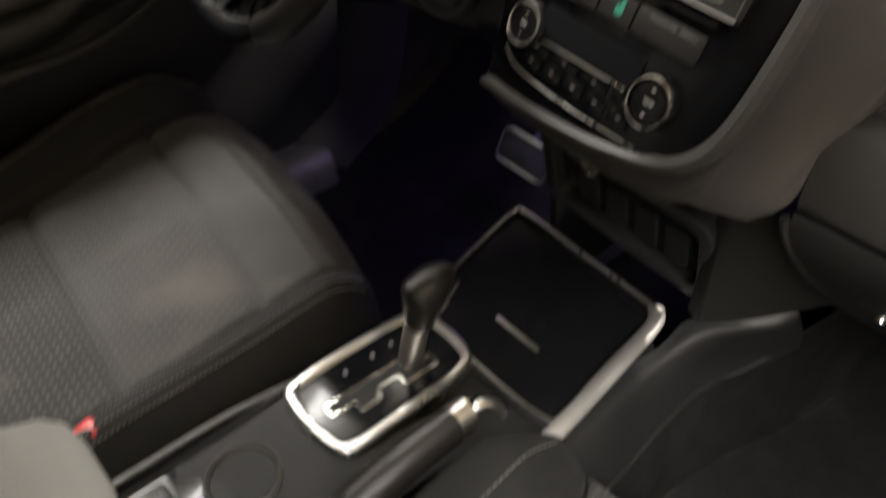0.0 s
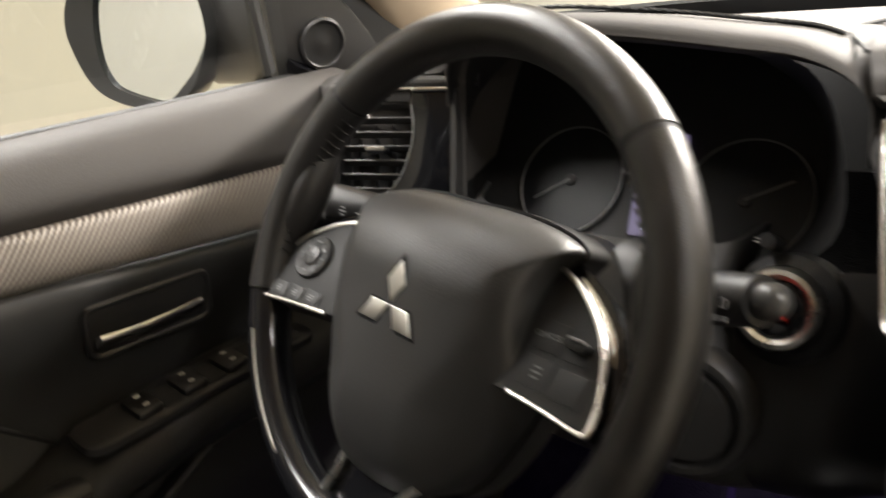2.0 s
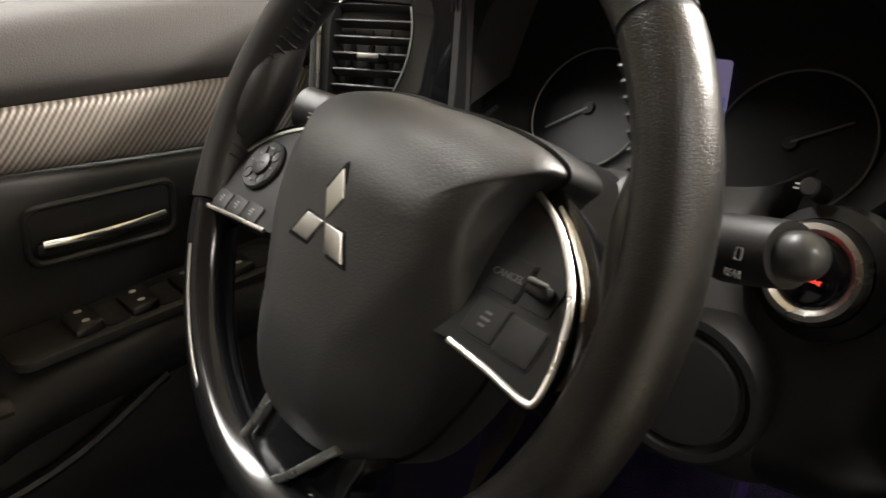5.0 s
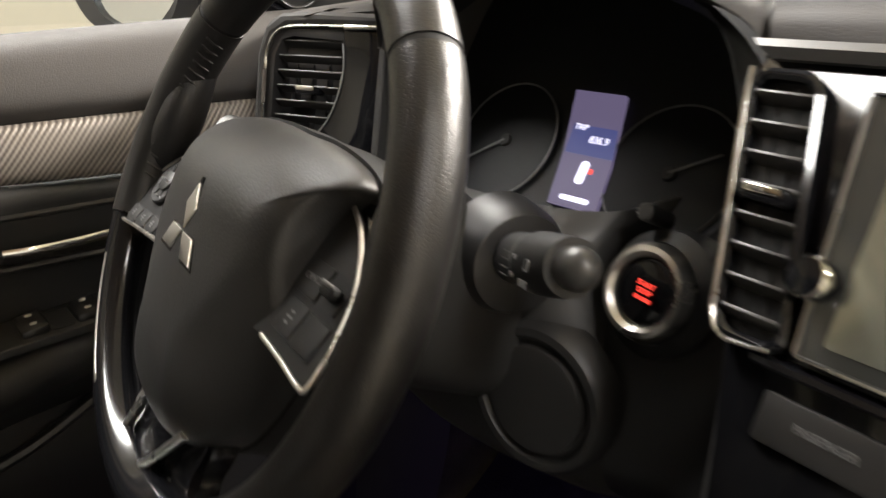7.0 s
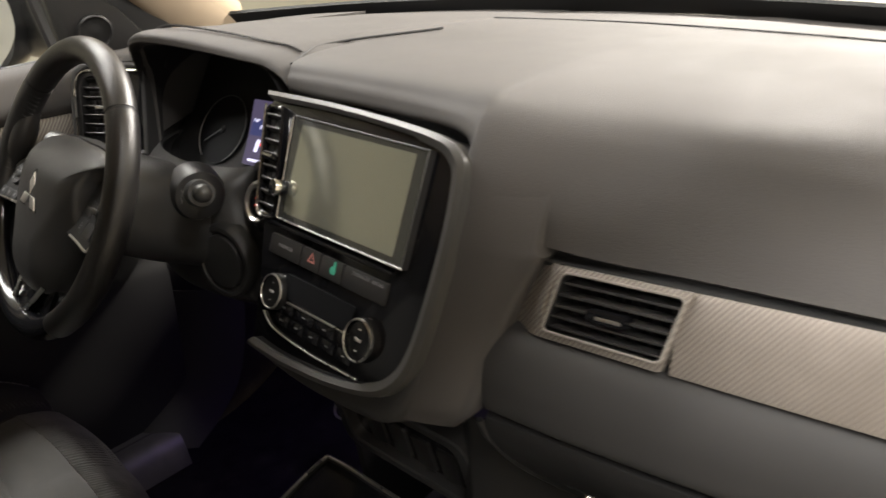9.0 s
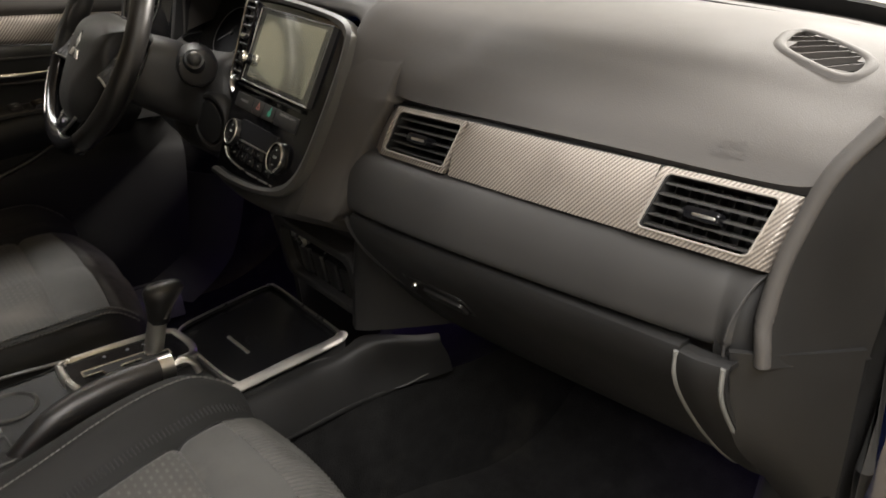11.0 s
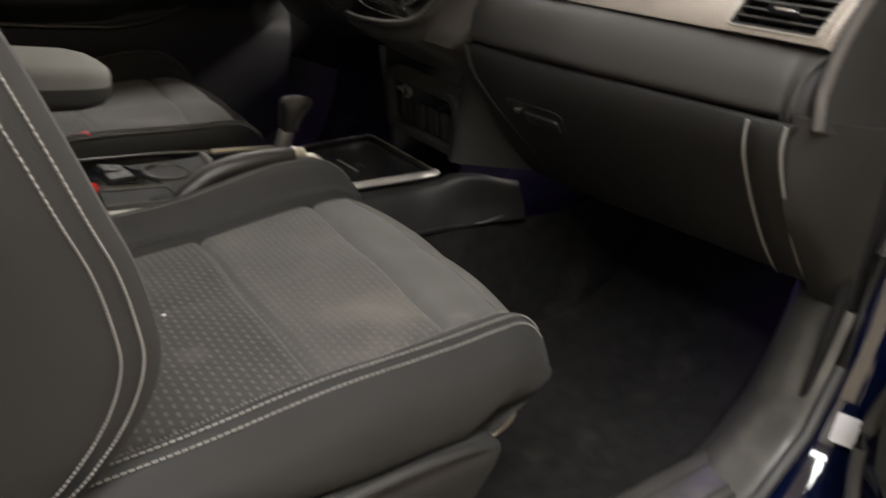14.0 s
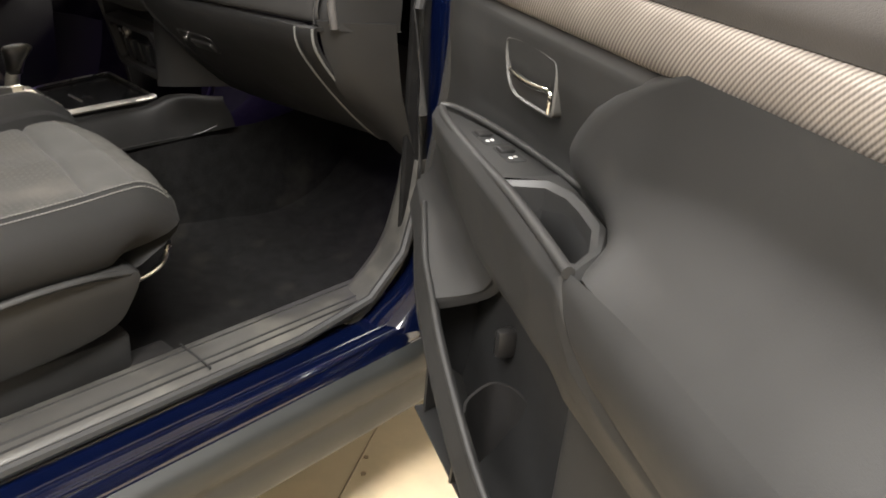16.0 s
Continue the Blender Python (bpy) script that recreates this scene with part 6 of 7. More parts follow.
part("lever_knob", rings(loops, cap0=True, cap1=True), LEATHER, gate, "black leather lever knob")
bm = bmesh.new()
for i in range(12):
    z = 0.738 + i * 0.0040
    p = Vector((-0.0262 + 0.0006 * i, -0.185 + i * 0.0022, z))
    tube([p + Vector((0, -0.002, 0.001)), p + Vector((0.0012, 0.0025, 0.001))], 0.0008, n=5, bm=bm)
tagged(part("stitching", bm, THREAD, gate), kind="stuff")

# handbrake
brake = thing("handbrake", "lowered black handbrake lever with a chrome button", "handbrake")
hb = spline([(0.064, -0.435, 0.648), (0.064, -0.405, 0.672), (0.063, -0.365, 0.697), (0.062, -0.31, 0.710), (0.061, -0.26, 0.714), (0.060, -0.218, 0.714)], 30)
part("grip", tube(hb, 0.016, 0.018, 16, taper=lambda f: 0.8 + 0.35 * math.sin(math.pi * min(1, f * 0.85)) * (f > 0.1)), LEATHER, brake)
part("button", lathe([(0.0075, -0.008), (0.0075, 0.012), (0.006, 0.015)], basis(hb[-1], (0, 0, 1), (0.99, 0.15, 0)), 18), CHROME, brake)
part("tip", tube(hb[-4:], 0.0165, 0.0185, 16), SATIN_CHROME, brake)
part("gaiter", lathe([(0.03, -0.01), (0.026, 0.004), (0.018, 0.012)], pose(0.064, -0.43, 0.660) @ Matrix.Diagonal((0.8, 1.6, 1, 1)), 28), VINYL, brake)
loopp = spline([(0.060, -0.216, 0.716), (0.064, -0.200, 0.718), (0.071, -0.190, 0.712), (0.076, -0.186, 0.70)], 12)
part("release", tube(loopp, 0.006, 0.0045, 10), SATIN_CHROME, brake)

# switches and cup holder behind the lever
ZR = 0.667
cup = thing("cup_holder", "round black cup holder with a dull grey rim", "cup holder")
part("rim", lathe([(0.036, 0.0), (0.036, 0.005), (0.033, 0.007), (0.030, 0.004), (0.029, -0.0005)], pose(-0.042, -0.398, ZR), 36), BEZEL_TRIM, cup)
part("well", lathe([(0.0295, 0.0005), (0.0295, 0.0012), (0.001, 0.0014)], pose(-0.042, -0.398, ZR), 36), DARK, cup)
part("plate", plate(rrect(0.095, 0.30, 0.012, 4, -0.042, -0.485), -0.004, 0.0, pose(0, 0, ZR + 0.001), 0.0003), GLOSS, cup)
sw = thing("heater_switches", "pair of black rocker switches with white markings", "switches")
for i in range(2):
    m = pose(-0.067 + i * 0.034, -0.473, ZR + 0.004, 6 if i else -6)
    k = part("rocker", box(0.03, 0.036, 0.012, m, 0.003), PLASTIC, sw)
    bars([(0, 0.009, 0.012), (0, 0.004, 0.009), (0, -0.008, 0.012)], m @ pose(0, 0, 0.0062), INK_DIM, k, h=0.0022)
part("bezel", band(rrect(0.078, 0.046, 0.004, 3), rrect(0.07, 0.038, 0.003, 3), -0.004, 0.004, pose(-0.05, -0.473, ZR), 0.001), GLOSS, sw)
well = thing("side_pocket", "shallow open pocket with a bright rim in the console", "console pocket")
part("rim", band(rrect(0.062, 0.13, 0.008, 4), rrect(0.057, 0.125, 0.006, 4), -0.004, 0.004, pose(0.048, -0.485, ZR + 0.002), 0.001), BEZEL_TRIM, well)
part("floor", plate(rrect(0.058, 0.126, 0.006, 4), -0.004, 0.0005, pose(0.048, -0.485, ZR + 0.002)), DARK, well)


# ---- front seats ----
def ramp01(x, a, b):
    x = max(0.0, min(1.0, (x - a) / (b - a)))
    return x * x * (3 - 2 * x)


def seat_top(u, v):
    """Height of the cushion: u runs across from -1 to 1, v from front 0 to back 1."""
    b = abs(u)
    z = 0.030 * ramp01(b, 0.70, 0.88) * (0.55 + 0.45 * ramp01(v, 0.0, 0.4))
    z -= 0.022 * max(0.0, (b - 0.88) / 0.12) ** 1.6
    z -= 0.045 * v
    z -= 0.06 * max(0.0, (0.14 - v) / 0.14) ** 2
    for s in (0.21, 0.51):
        z -= 0.009 * math.exp(-((v - s - 0.03 * u) / 0.010) ** 2) * (b < 0.74)
    z -= 0.009 * math.exp(-((b - 0.735) / 0.016) ** 2)
    if u < 0:
        z += 0.024 * math.exp(-((v - 0.16) / 0.17) ** 2) * ramp01(b, 0.70, 0.88)
    z += 0.006 * math.sin(math.pi * min(1, b / 0.7)) * math.cos(9 * v)
    z += 0.0035 * math.sin(7.3 * u + 3 * v) * math.sin(11 * v + 1.3 * u) * ramp01(v, 0.05, 0.3)
    return z


# the cushion's inboard seam and inboard edge, front to back: v, x
INNER_EDGE = [(0.0, -0.236), (0.05, -0.212), (0.14, -0.195), (0.3, -0.176), (0.51, -0.156), (0.8, -0.128), (1.0, -0.12)]
# how far the front edge swells forwards, inboard to outboard: u, metres
FRONT_EDGE = spline([(-1.0, 0.069, 0), (-0.6, 0.075, 0), (-0.25, 0.075, 0), (0.0, 0.067, 0), (0.2, 0.060, 0), (0.41, 0.048, 0), (0.7, 0.030, 0), (1.0, 0.006, 0)], 40)
OUTER_EDGE = [(0.0, -0.290), (0.1, -0.296), (0.3, -0.287), (0.5, -0.268), (0.8, -0.235), (1.0, -0.225)]


def along(table, v):
    for (v0, w0), (v1, w1) in zip(table, table[1:]):
        if v <= v1:
            return w0 + (w1 - w0) * max(0.0, (v - v0) / (v1 - v0))
    return table[-1][1]


# front outline of the backrest bolsters from the bottom up: y, z
BACK_EDGE = spline([(-0.575, 0.672, 0), (-0.53, 0.69, 0), (-0.50, 0.722, 0), (-0.481, 0.756, 0), (-0.473, 0.791, 0), (-0.478, 0.823, 0), (-0.490, 0.863, 0), (-0.507, 0.90, 0), (-0.533, 0.958, 0), (-0.558, 1.009, 0), (-0.625, 1.13, 0), (-0.69, 1.22, 0), (-0.75, 1.265, 0)], 56)


def build_seat(at_xyz, label):
    """A front seat: origin below the cushion's middle, at its front edge, y forwards."""
    st = thing("passenger_seat", label, "seat", "front seats", at_xyz)
    W, L = 0.268, 0.52

    def top(u, v, lift=0.0):
        y = -v * L + along([(p.x, p.y) for p in FRONT_EDGE], u) * (1 - v) ** 4 - 0.012
        x = u * W * (0.965 + 0.05 * v - 0.045 * (1 - v) ** 6)
        if u < 0:
            xi, xo = along(INNER_EDGE, v), along(OUTER_EDGE, v)
            x = xi * -u / 0.735 if u > -0.735 else xi + (xo - xi) * (-u - 0.735) / 0.265
        return Vector((x, y, 0.70 + seat_top(u, v) + lift))

    def insert(name, v0, v1, mat, label):
        nv = max(8, int((v1 - v0) * 90))
        rows = []
        for j in range(nv + 1):
            t = j / nv
            rows.append([top(u, v0 + (v1 - v0) * t + 0.03 * u) if 0 < j < nv or v0 > 0.1 and v1 < 0.95 or (j == nv and v1 < 0.95) or (j == 0 and v0 > 0.1)
                         else top(u, v0 + (v1 - v0) * t) for u in [-0.735 + 1.47 * i / 84 for i in range(85)]])
        part(name, rings(rows, closed_u=False), mat, st, label)

    insert("front_insert", 0.02, 0.21, CLOTH, "plain grey cloth front insert with dusty marks")
    insert("middle_insert", 0.21, 0.51, CLOTH_SPOT, "grey cloth insert with small pale woven dashes")
    insert("rear_insert", 0.51, 1.0, CLOTH_DOT, "dark grey cloth rear insert with pale woven dashes")
    for s in (-1, 1):
        rows = []
        for j in range(64):
            v = 0.02 + 0.98 * j / 63
            row = [top(s * (0.735 + 0.265 * i / 15), v) for i in range(16)]
            e = row[-1]
            near = max(0.0, 1 - v / 0.28) ** 1.5
            drop = e.z - (0.606 + 0.05 * max(0.0, v - 0.5))
            for dx, f, tuck in ((0.006, 0.08, 0.0), (0.012, 0.22, 0.006), (0.016, 0.42, 0.026), (0.015, 0.62, 0.058), (0.011, 0.82, 0.098), (0.004, 1.0, 0.14)):
                row.append(Vector((e.x + s * (dx - 0.015 * near * f), e.y - tuck * near, e.z - drop * f)))
            rows.append(row)
        part("side_bolster", rings(rows, closed_u=False), VINYL, st, "dark grey side bolster with grey stitching")
        bm = bmesh.new()
        for uu in ((0.885, 0.925) if s > 0 else (0.875,)):
            k = 84
            for j in range(k):
                v = 0.035 + 0.95 * j / k
                tube([top(s * uu, v, 0.0012), top(s * uu, v + 0.0082, 0.0012)], 0.0011, n=4, bm=bm)
        tagged(part("topstitching", bm, THREAD if s > 0 else THREAD_DIM, st, "grey topstitching"), kind="stuff")
        bm = bmesh.new()
        for j in range(110):
            v = 0.03 + 0.95 * j / 110
            tube([top(s * 0.755, v, 0.0015), top(s * 0.772, v + 0.004, 0.0016)], 0.001, n=4, bm=bm)
        # inboard stitches near-black: that side's shade is put into the thread
        tagged(part("seam_stitching", bm, THREAD_DIM if s > 0 else DARK, st, "fine seam stitching, grey outboard, darkened inboard for shade"), kind="stuff")
        part("piping", tube([top(s * 0.735, 0.02 + 0.97 * j / 40, 0.001) for j in range(41)], 0.0022, n=6), DARK, st)
    # front face, rounding under
    fr = [top(-1 + 2 * i / 48, 0.02) for i in range(49)]
    rows = []
    for dy, dz in ((0.0, 0.0), (0.004, -0.010), (-0.003, -0.024), (-0.025, -0.042), (-0.065, -0.064), (-0.125, -0.085)):
        rows.append([p + Vector((0, dy, dz)) for p in fr])
    part("front_face", rings(rows, closed_u=False), VINYL, st)
    # woven ridges over the front edge of the insert
    bm = bmesh.new()
    for i in range(58):
        u = -0.71 + 1.42 * i / 57
        e = top(u, 0.02)
        tube([top(u, 0.10, 0.0), top(u, 0.06, 0.0008), top(u, 0.035, 0.001), e + Vector((0, 0.004, -0.004)), e + Vector((0, 0.0055, -0.018))], 0.0021, n=5, bm=bm)
    tagged(part("edge_ribbing", bm, EDGE_CLOTH, st), kind="stuff")
    # plastic side cover, base and rails
    for s in (-1, 1):
        outline = [(-0.10, 0.588), (-0.16, 0.602), (-0.3, 0.602), (-0.46, 0.614), (-0.60, 0.635), (-0.64, 0.58), (-0.5, 0.49), (-0.3, 0.482), (-0.16, 0.50), (-0.115, 0.54)]
        m = basis((s * 0.258, 0, 0), (0, s, 0), (0, 0, 1))
        o2 = smooth2([(y * s, z) for y, z in outline], 44)
        area = sum(a[0] * b[1] - b[0] * a[1] for a, b in zip(o2, o2[1:] + o2[:1]))
        cover = part("side_cover", plate(o2 if area > 0 else o2[::-1], -0.03, 0.018, m, 0.008), DOOR_PLASTIC, st, "dark plastic side cover")
        part("cover_ridge", tube(spline([(s * 0.270, -0.115, 0.590), (s * 0.277, -0.18, 0.603), (s * 0.28, -0.26, 0.606), (s * 0.281, -0.34, 0.600), (s * 0.28, -0.40, 0.585), (s * 0.277, -0.43, 0.55)], 24), 0.007, 0.006, 10), DOOR_PLASTIC, cover)
        part("rail", box(0.05, 0.46, 0.10, pose(s * 0.232, -0.345, 0.425), 0.012), DOOR_PLASTIC, st)
        part("rail_foot", box(0.06, 0.08, 0.035, pose(s * 0.245, -0.085, 0.398), 0.008), PLASTIC, st)
    part("base_pan", box(0.44, 0.44, 0.06, pose(0, -0.30, 0.56), 0.01), DARK, st)
    part("adjust_bar", tube(spline([(-0.2, -0.10, 0.525), (-0.218, -0.045, 0.551), (-0.21, -0.02, 0.575), (-0.15, 0.0, 0.58), (0.15, 0.0, 0.58), (0.21, -0.02, 0.575), (0.218, -0.045, 0.551), (0.2, -0.10, 0.525)], 36), 0.0045, n=8), SATIN_CHROME, st, "bare metal adjusting bar")
    part("recline_lever", tube(spline([(0.296, -0.375, 0.598), (0.302, -0.42, 0.625), (0.305, -0.48, 0.672), (0.300, -0.55, 0.695)], 18), 0.009, 0.02, 12), SATIN, st, "grey recline lever")
    # backrest, leaning back
    def back(u, k, out=0.0):
        p = BACK_EDGE[k]
        q, r = BACK_EDGE[max(0, k - 1)], BACK_EDGE[min(55, k + 1)]
        n = Vector((0, r.y - q.y, -(r.x - q.x))).normalized()
        b = abs(u)
        dip = 0.052 * (1 - ramp01(b, 0.52, 0.86)) + 0.003 * ramp01(b, 0.93, 1.0) ** 2 + 0.007 * math.exp(-((b - 0.6) / 0.02) ** 2)
        wid = 0.268 - 0.03 * ramp01(k / 55, 0.55, 1.0)
        return Vector((u * wid, p.x + 0.006, p.y)) + n * (out - dip)

    us = [-0.6 + 1.2 * i / 40 for i in range(41)]
    part("backrest_insert", rings([[back(u, k) for u in us] for k in range(56)], closed_u=False), CLOTH_RIB, st, "grey cloth backrest insert")

    def side(s, k, d):
        """Point on the side face, d behind the front edge."""
        e = back(s, k)
        mid = 0.010 * math.sin(math.pi * min(1.0, d / 0.16))
        z = e.z + (0.705 - e.z) * 0.4 * min(1.0, d / 0.15) if e.z < 0.705 else e.z
        return Vector((e.x + s * (0.002 + mid), e.y - d, z + 0.12 * d))

    for s in (-1, 1):
        rows = []
        for k in range(56):
            rows.append([back(s * (0.6 + 0.4 * i / 18), k) for i in range(19)] + [side(s, k, d) for d in (0.008, 0.03, 0.06, 0.10, 0.14, 0.17)] + [side(s, k, 0.19) - Vector((s * 0.03, 0, 0))])
        bolster = part("backrest_bolster", rings(rows, closed_u=False), VINYL, st, "dark backrest bolster with double grey stitching")
        bm = bmesh.new()
        for d in (0.014, 0.03):
            path = spline([side(s, k, d) + Vector((s * 0.0012, 0, 0)) for k in range(4, 54)], 260)
            for j in range(0, 258, 2):
                tube([path[j], path[j].lerp(path[j + 1], 1.35)], 0.001, n=4, bm=bm)
        tagged(part("back_stitching", bm, THREAD, bolster), kind="stuff")
    part("backrest_shell", loft([[(x, -0.72 - k * 0.17, 0.66 + k * 0.56) for k in (0, 0.5, 1)] for x in (-0.24, 0, 0.24)], 6, 8, 0.02), VINYL, st)
    hr = [at(basis((0, -0.80, 1.34), (1, 0, 0), (0, -0.25, 1)), rrect(w, h, 0.04, 5), z) for w, h, z in ((0.2, 0.13, -0.05), (0.25, 0.17, -0.02), (0.26, 0.18, 0.0), (0.25, 0.17, 0.03), (0.19, 0.12, 0.045))]
    part("headrest", rings(hr, cap0=True, cap1=True), VINYL, st)
    return st


seat = build_seat((0.385, -0.198, 0.0), "grey cloth front passenger seat with dark stitched bolsters")
seat2 = copy_thing(seat, pose(-0.385, -0.155, 0.0))
seat2.name = "driver_seat"
tagged(seat2, "grey cloth driver's seat with dark stitched bolsters")

arm = thing("seat_armrest", "pale grey folded-down armrest beside the driver's seat", "armrest")
ARM = ((-0.497, 0.024, 0.012), (-0.502, 0.042, 0.022), (-0.515, 0.054, 0.029), (-0.54, 0.061, 0.034), (-0.60, 0.063, 0.036), (-0.72, 0.063, 0.036), (-0.90, 0.062, 0.036), (-0.92, 0.05, 0.03))
for name, mat, z0, lab in (("pad", ARMREST_CLOTH, 0.0, "pale grey fabric upper pad"), ("underside", VINYL, -1.0, "dark grey lower half")):
    loops = []
    for y, w, h in ARM:
        loop = []
        for i in range(25):
            a = math.pi * i / 24 * (1 if z0 == 0 else -1)
            loop.append(Vector((-0.012 + w * math.copysign(abs(math.cos(a)) ** 0.45, math.cos(a)), y, 0.826 + h * math.copysign(abs(math.sin(a)) ** 0.5, math.sin(a)))))
        loops.append(loop)
    part(name, rings(loops, cap0=True, cap1=True), mat, arm, lab)
part("pivot", lathe([(0.03, -0.035), (0.03, 0.035)], pose(-0.075, -0.87, 0.84, 0, 90), 20), PLASTIC, arm)
for x, y, lab in ((0.10, -0.572, "black belt buckle with a red button"), (-0.155, -0.502, "black belt buckle with a red button, beside the driver's seat")):
    bk = thing("belt_buckle", lab, "seat belt buckle", "belt buckles")
    m = pose(x, y, 0.70 if x > 0 else 0.688, 20, 0, -33 if x > 0 else 0)
    part("housing", box(0.034, 0.064, 0.12, m @ pose(0, -0.002, -0.056), 0.009), PLASTIC, bk)
    part("button", box(0.024, 0.05, 0.014, m @ pose(0, 0.004, 0.003), 0.004), RED, bk, "bright red release button")
    part("strap", box(0.006, 0.045, 0.14, m @ pose(0, -0.01, -0.15), 0.002), VINYL, bk)

# a small white scrap lying on the cushion
scrap = thing("paper_scrap", "tiny crumpled white paper scrap on the passenger seat", "litter", at=(0.395, -0.57, 0.669))
bm = bmesh.new()
rng = random.Random(5)
vs = [[bm.verts.new((0.0035 * i + rng.uniform(-0.0008, 0.0008), 0.0022 * j, 0.003 + rng.uniform(-0.0012, 0.0015))) for j in range(3)] for i in range(4)]
for i in range(3):
    for j in range(2):
        bm.faces.new((vs[i][j], vs[i + 1][j], vs[i + 1][j + 1], vs[i][j + 1]))
bmesh.ops.solidify(bm, geom=bm.faces[:], thickness=0.0006)
part("flake", bm, INK, scrap)

# ---- driver's door, closed ----
ddoor = thing("driver_door", "closed driver's door with dark trim and woven-look strip", "car door")
YS = (-0.92, -0.6, -0.3, -0.1, 0.06, 0.17)


def drow(f):
    return [f(y) for y in YS]


def dsec(y):
    k = 0.045 * max(0.0, y + 0.3)
    return [(-0.79, y, 1.139 + k), (-0.765, y, 1.147 + k), (-0.735, y, 1.139 + k), (-0.717, y, 1.118 + 0.5 * k), (-0.712, y, 1.098), (-0.722, y, 1.083)]


def strip_low(y):
    return 1.037 - 0.045 * max(0.0, y + 0.3)


part("upper_panel", loft(drow(dsec), 24, 26, 0.006), PAD, ddoor, "soft dark vinyl upper door panel")
part("trim_strip", loft(drow(lambda y: [(-0.72, y, 1.083), (-0.713, y, 1.079), (-0.709, y, 1.058), (-0.713, y, strip_low(y) + 0.006), (-0.72, y, strip_low(y))]), 24, 10, 0.004), CARBON_DOOR, ddoor, "light woven-look trim strip")
part("mid_panel", loft(drow(lambda y: [(-0.726, y, strip_low(y)), (-0.71, y, strip_low(y) - 0.008), (-0.713, y, 0.985), (-0.725, y, 0.94), (-0.722, y, 0.90), (-0.70, y, 0.86)]), 24, 20, 0.006), DOOR_PLASTIC, ddoor)
part("bowl_edge", tube(spline([(-0.705, -0.36, 1.0), (-0.705, -0.28, 0.94), (-0.705, -0.22, 0.89), (-0.69, -0.19, 0.875)], 14), 0.0025, n=8), MATTE, ddoor)
part("armrest", loft([[(-0.71, y, z0 + 0.012), (-0.69, y, z0 + 0.014), (-0.65, y, z0 + 0.006), (-0.638, y, z0 - 0.008), (-0.642, y, z0 - 0.03), (-0.68, y, z0 - 0.06), (-0.715, y, z0 - 0.09)] for y, z0 in ((-0.78, 0.848), (-0.5, 0.852), (-0.3, 0.862), (-0.22, 0.892), (-0.1, 0.908), (0.0, 0.915), (0.06, 0.919))], 30, 22, 0.006), DOOR_PLASTIC, ddoor, "dark grey armrest with switches")
part("lower_panel", loft(drow(lambda y: [(-0.725, y, 0.85), (-0.71, y, 0.80), (-0.70, y, 0.77), (-0.70, y, 0.7), (-0.715, y, 0.55), (-0.74, y, 0.44)]), 16, 16, 0.006), MATTE, ddoor)
part("pocket_lip", tube(spline([(-0.69, -0.8, 0.775), (-0.685, -0.4, 0.775), (-0.69, -0.22, 0.785), (-0.70, -0.1, 0.83)], 20), 0.006, n=8), PLASTIC, ddoor)
part("pull_handle", tube(spline([(-0.66, -0.42, 0.862), (-0.652, -0.38, 0.878), (-0.648, -0.30, 0.886), (-0.652, -0.24, 0.884)], 16), 0.016, 0.008, 10), SATIN, ddoor, "grey pull handle")
part("outer_skin", loft([[(-0.83, y, 0.42), (-0.88, y, 0.65), (-0.88, y, 0.9), (-0.84, y, 1.115)] for y in (-0.92, -0.4, 0.2)], 8, 12, 0.008), BLUE, ddoor)
HD = basis((-0.7135, -0.126, 0.981), (0, 1, 0), (0.1, 0, 1))
bez = part("handle_bezel", band(rrect(0.128, 0.054, 0.012, 5), rrect(0.116, 0.043, 0.009, 5), -0.012, 0.004, HD, 0.002), SATIN, ddoor, "recessed door handle surround")
part("handle_bowl", plate(rrect(0.118, 0.045, 0.009, 5), -0.02, -0.008, HD), GLOSS, bez)
part("handle_lever", tube(spline([HD @ Vector(p) for p in ((-0.050, -0.008, 0.002), (-0.02, -0.0075, 0.007), (0.02, -0.0065, 0.007), (0.052, -0.0055, 0.003))], 14), 0.003, 0.0045, 10, up=(0.1, 0, 1)), CHROME, bez, "chrome lever")
part("lock_knob", box(0.02, 0.012, 0.008, HD @ pose(-0.045, -0.012, -0.002), 0.003), SATIN, bez)
SWM = basis((-0.667, -0.112, 0.9185), (0, 1, 0.06), (-1, 0, 0.1))
part("switch_plate", plate(rrect(0.24, 0.05, 0.015, 4, 0.0, 0), -0.004, 0.0035, SWM, 0.0015), SATIN, ddoor)
for i, x in enumerate((-0.06, -0.015, 0.03, 0.075)):
    k = part("window_switch", box(0.024, 0.034, 0.009, SWM @ pose(x, 0, 0.006, 0, -5), 0.003), PLASTIC, ddoor)
    part("switch_recess", plate(rrect(0.02, 0.034, 0.004, 3, x + 0.022, 0), 0.0034, 0.0042, SWM), DARK, k)
    bars([(x, 0.008, 0.006), (x, -0.008, 0.006)], SWM @ pose(0, 0, 0.0112), INK, k, h=0.004)
g = part("side_glass", loft([[(-0.80, y, 1.16), (-0.70, y - 0.1, 1.53)] for y in (0.14, -0.9)], 2, 2), GLASS, ddoor)
g.visible_shadow = False
part("belt_seal", tube([(-0.795, 0.15, 1.160), (-0.795, -0.3, 1.140), (-0.795, -0.92, 1.138)], 0.006, n=8), RUBBER, ddoor)
# corner panel with tweeter
TW = basis((-0.778, 0.18, 1.212), (0.2, 0.98, 0), (0.2, 0, 1))
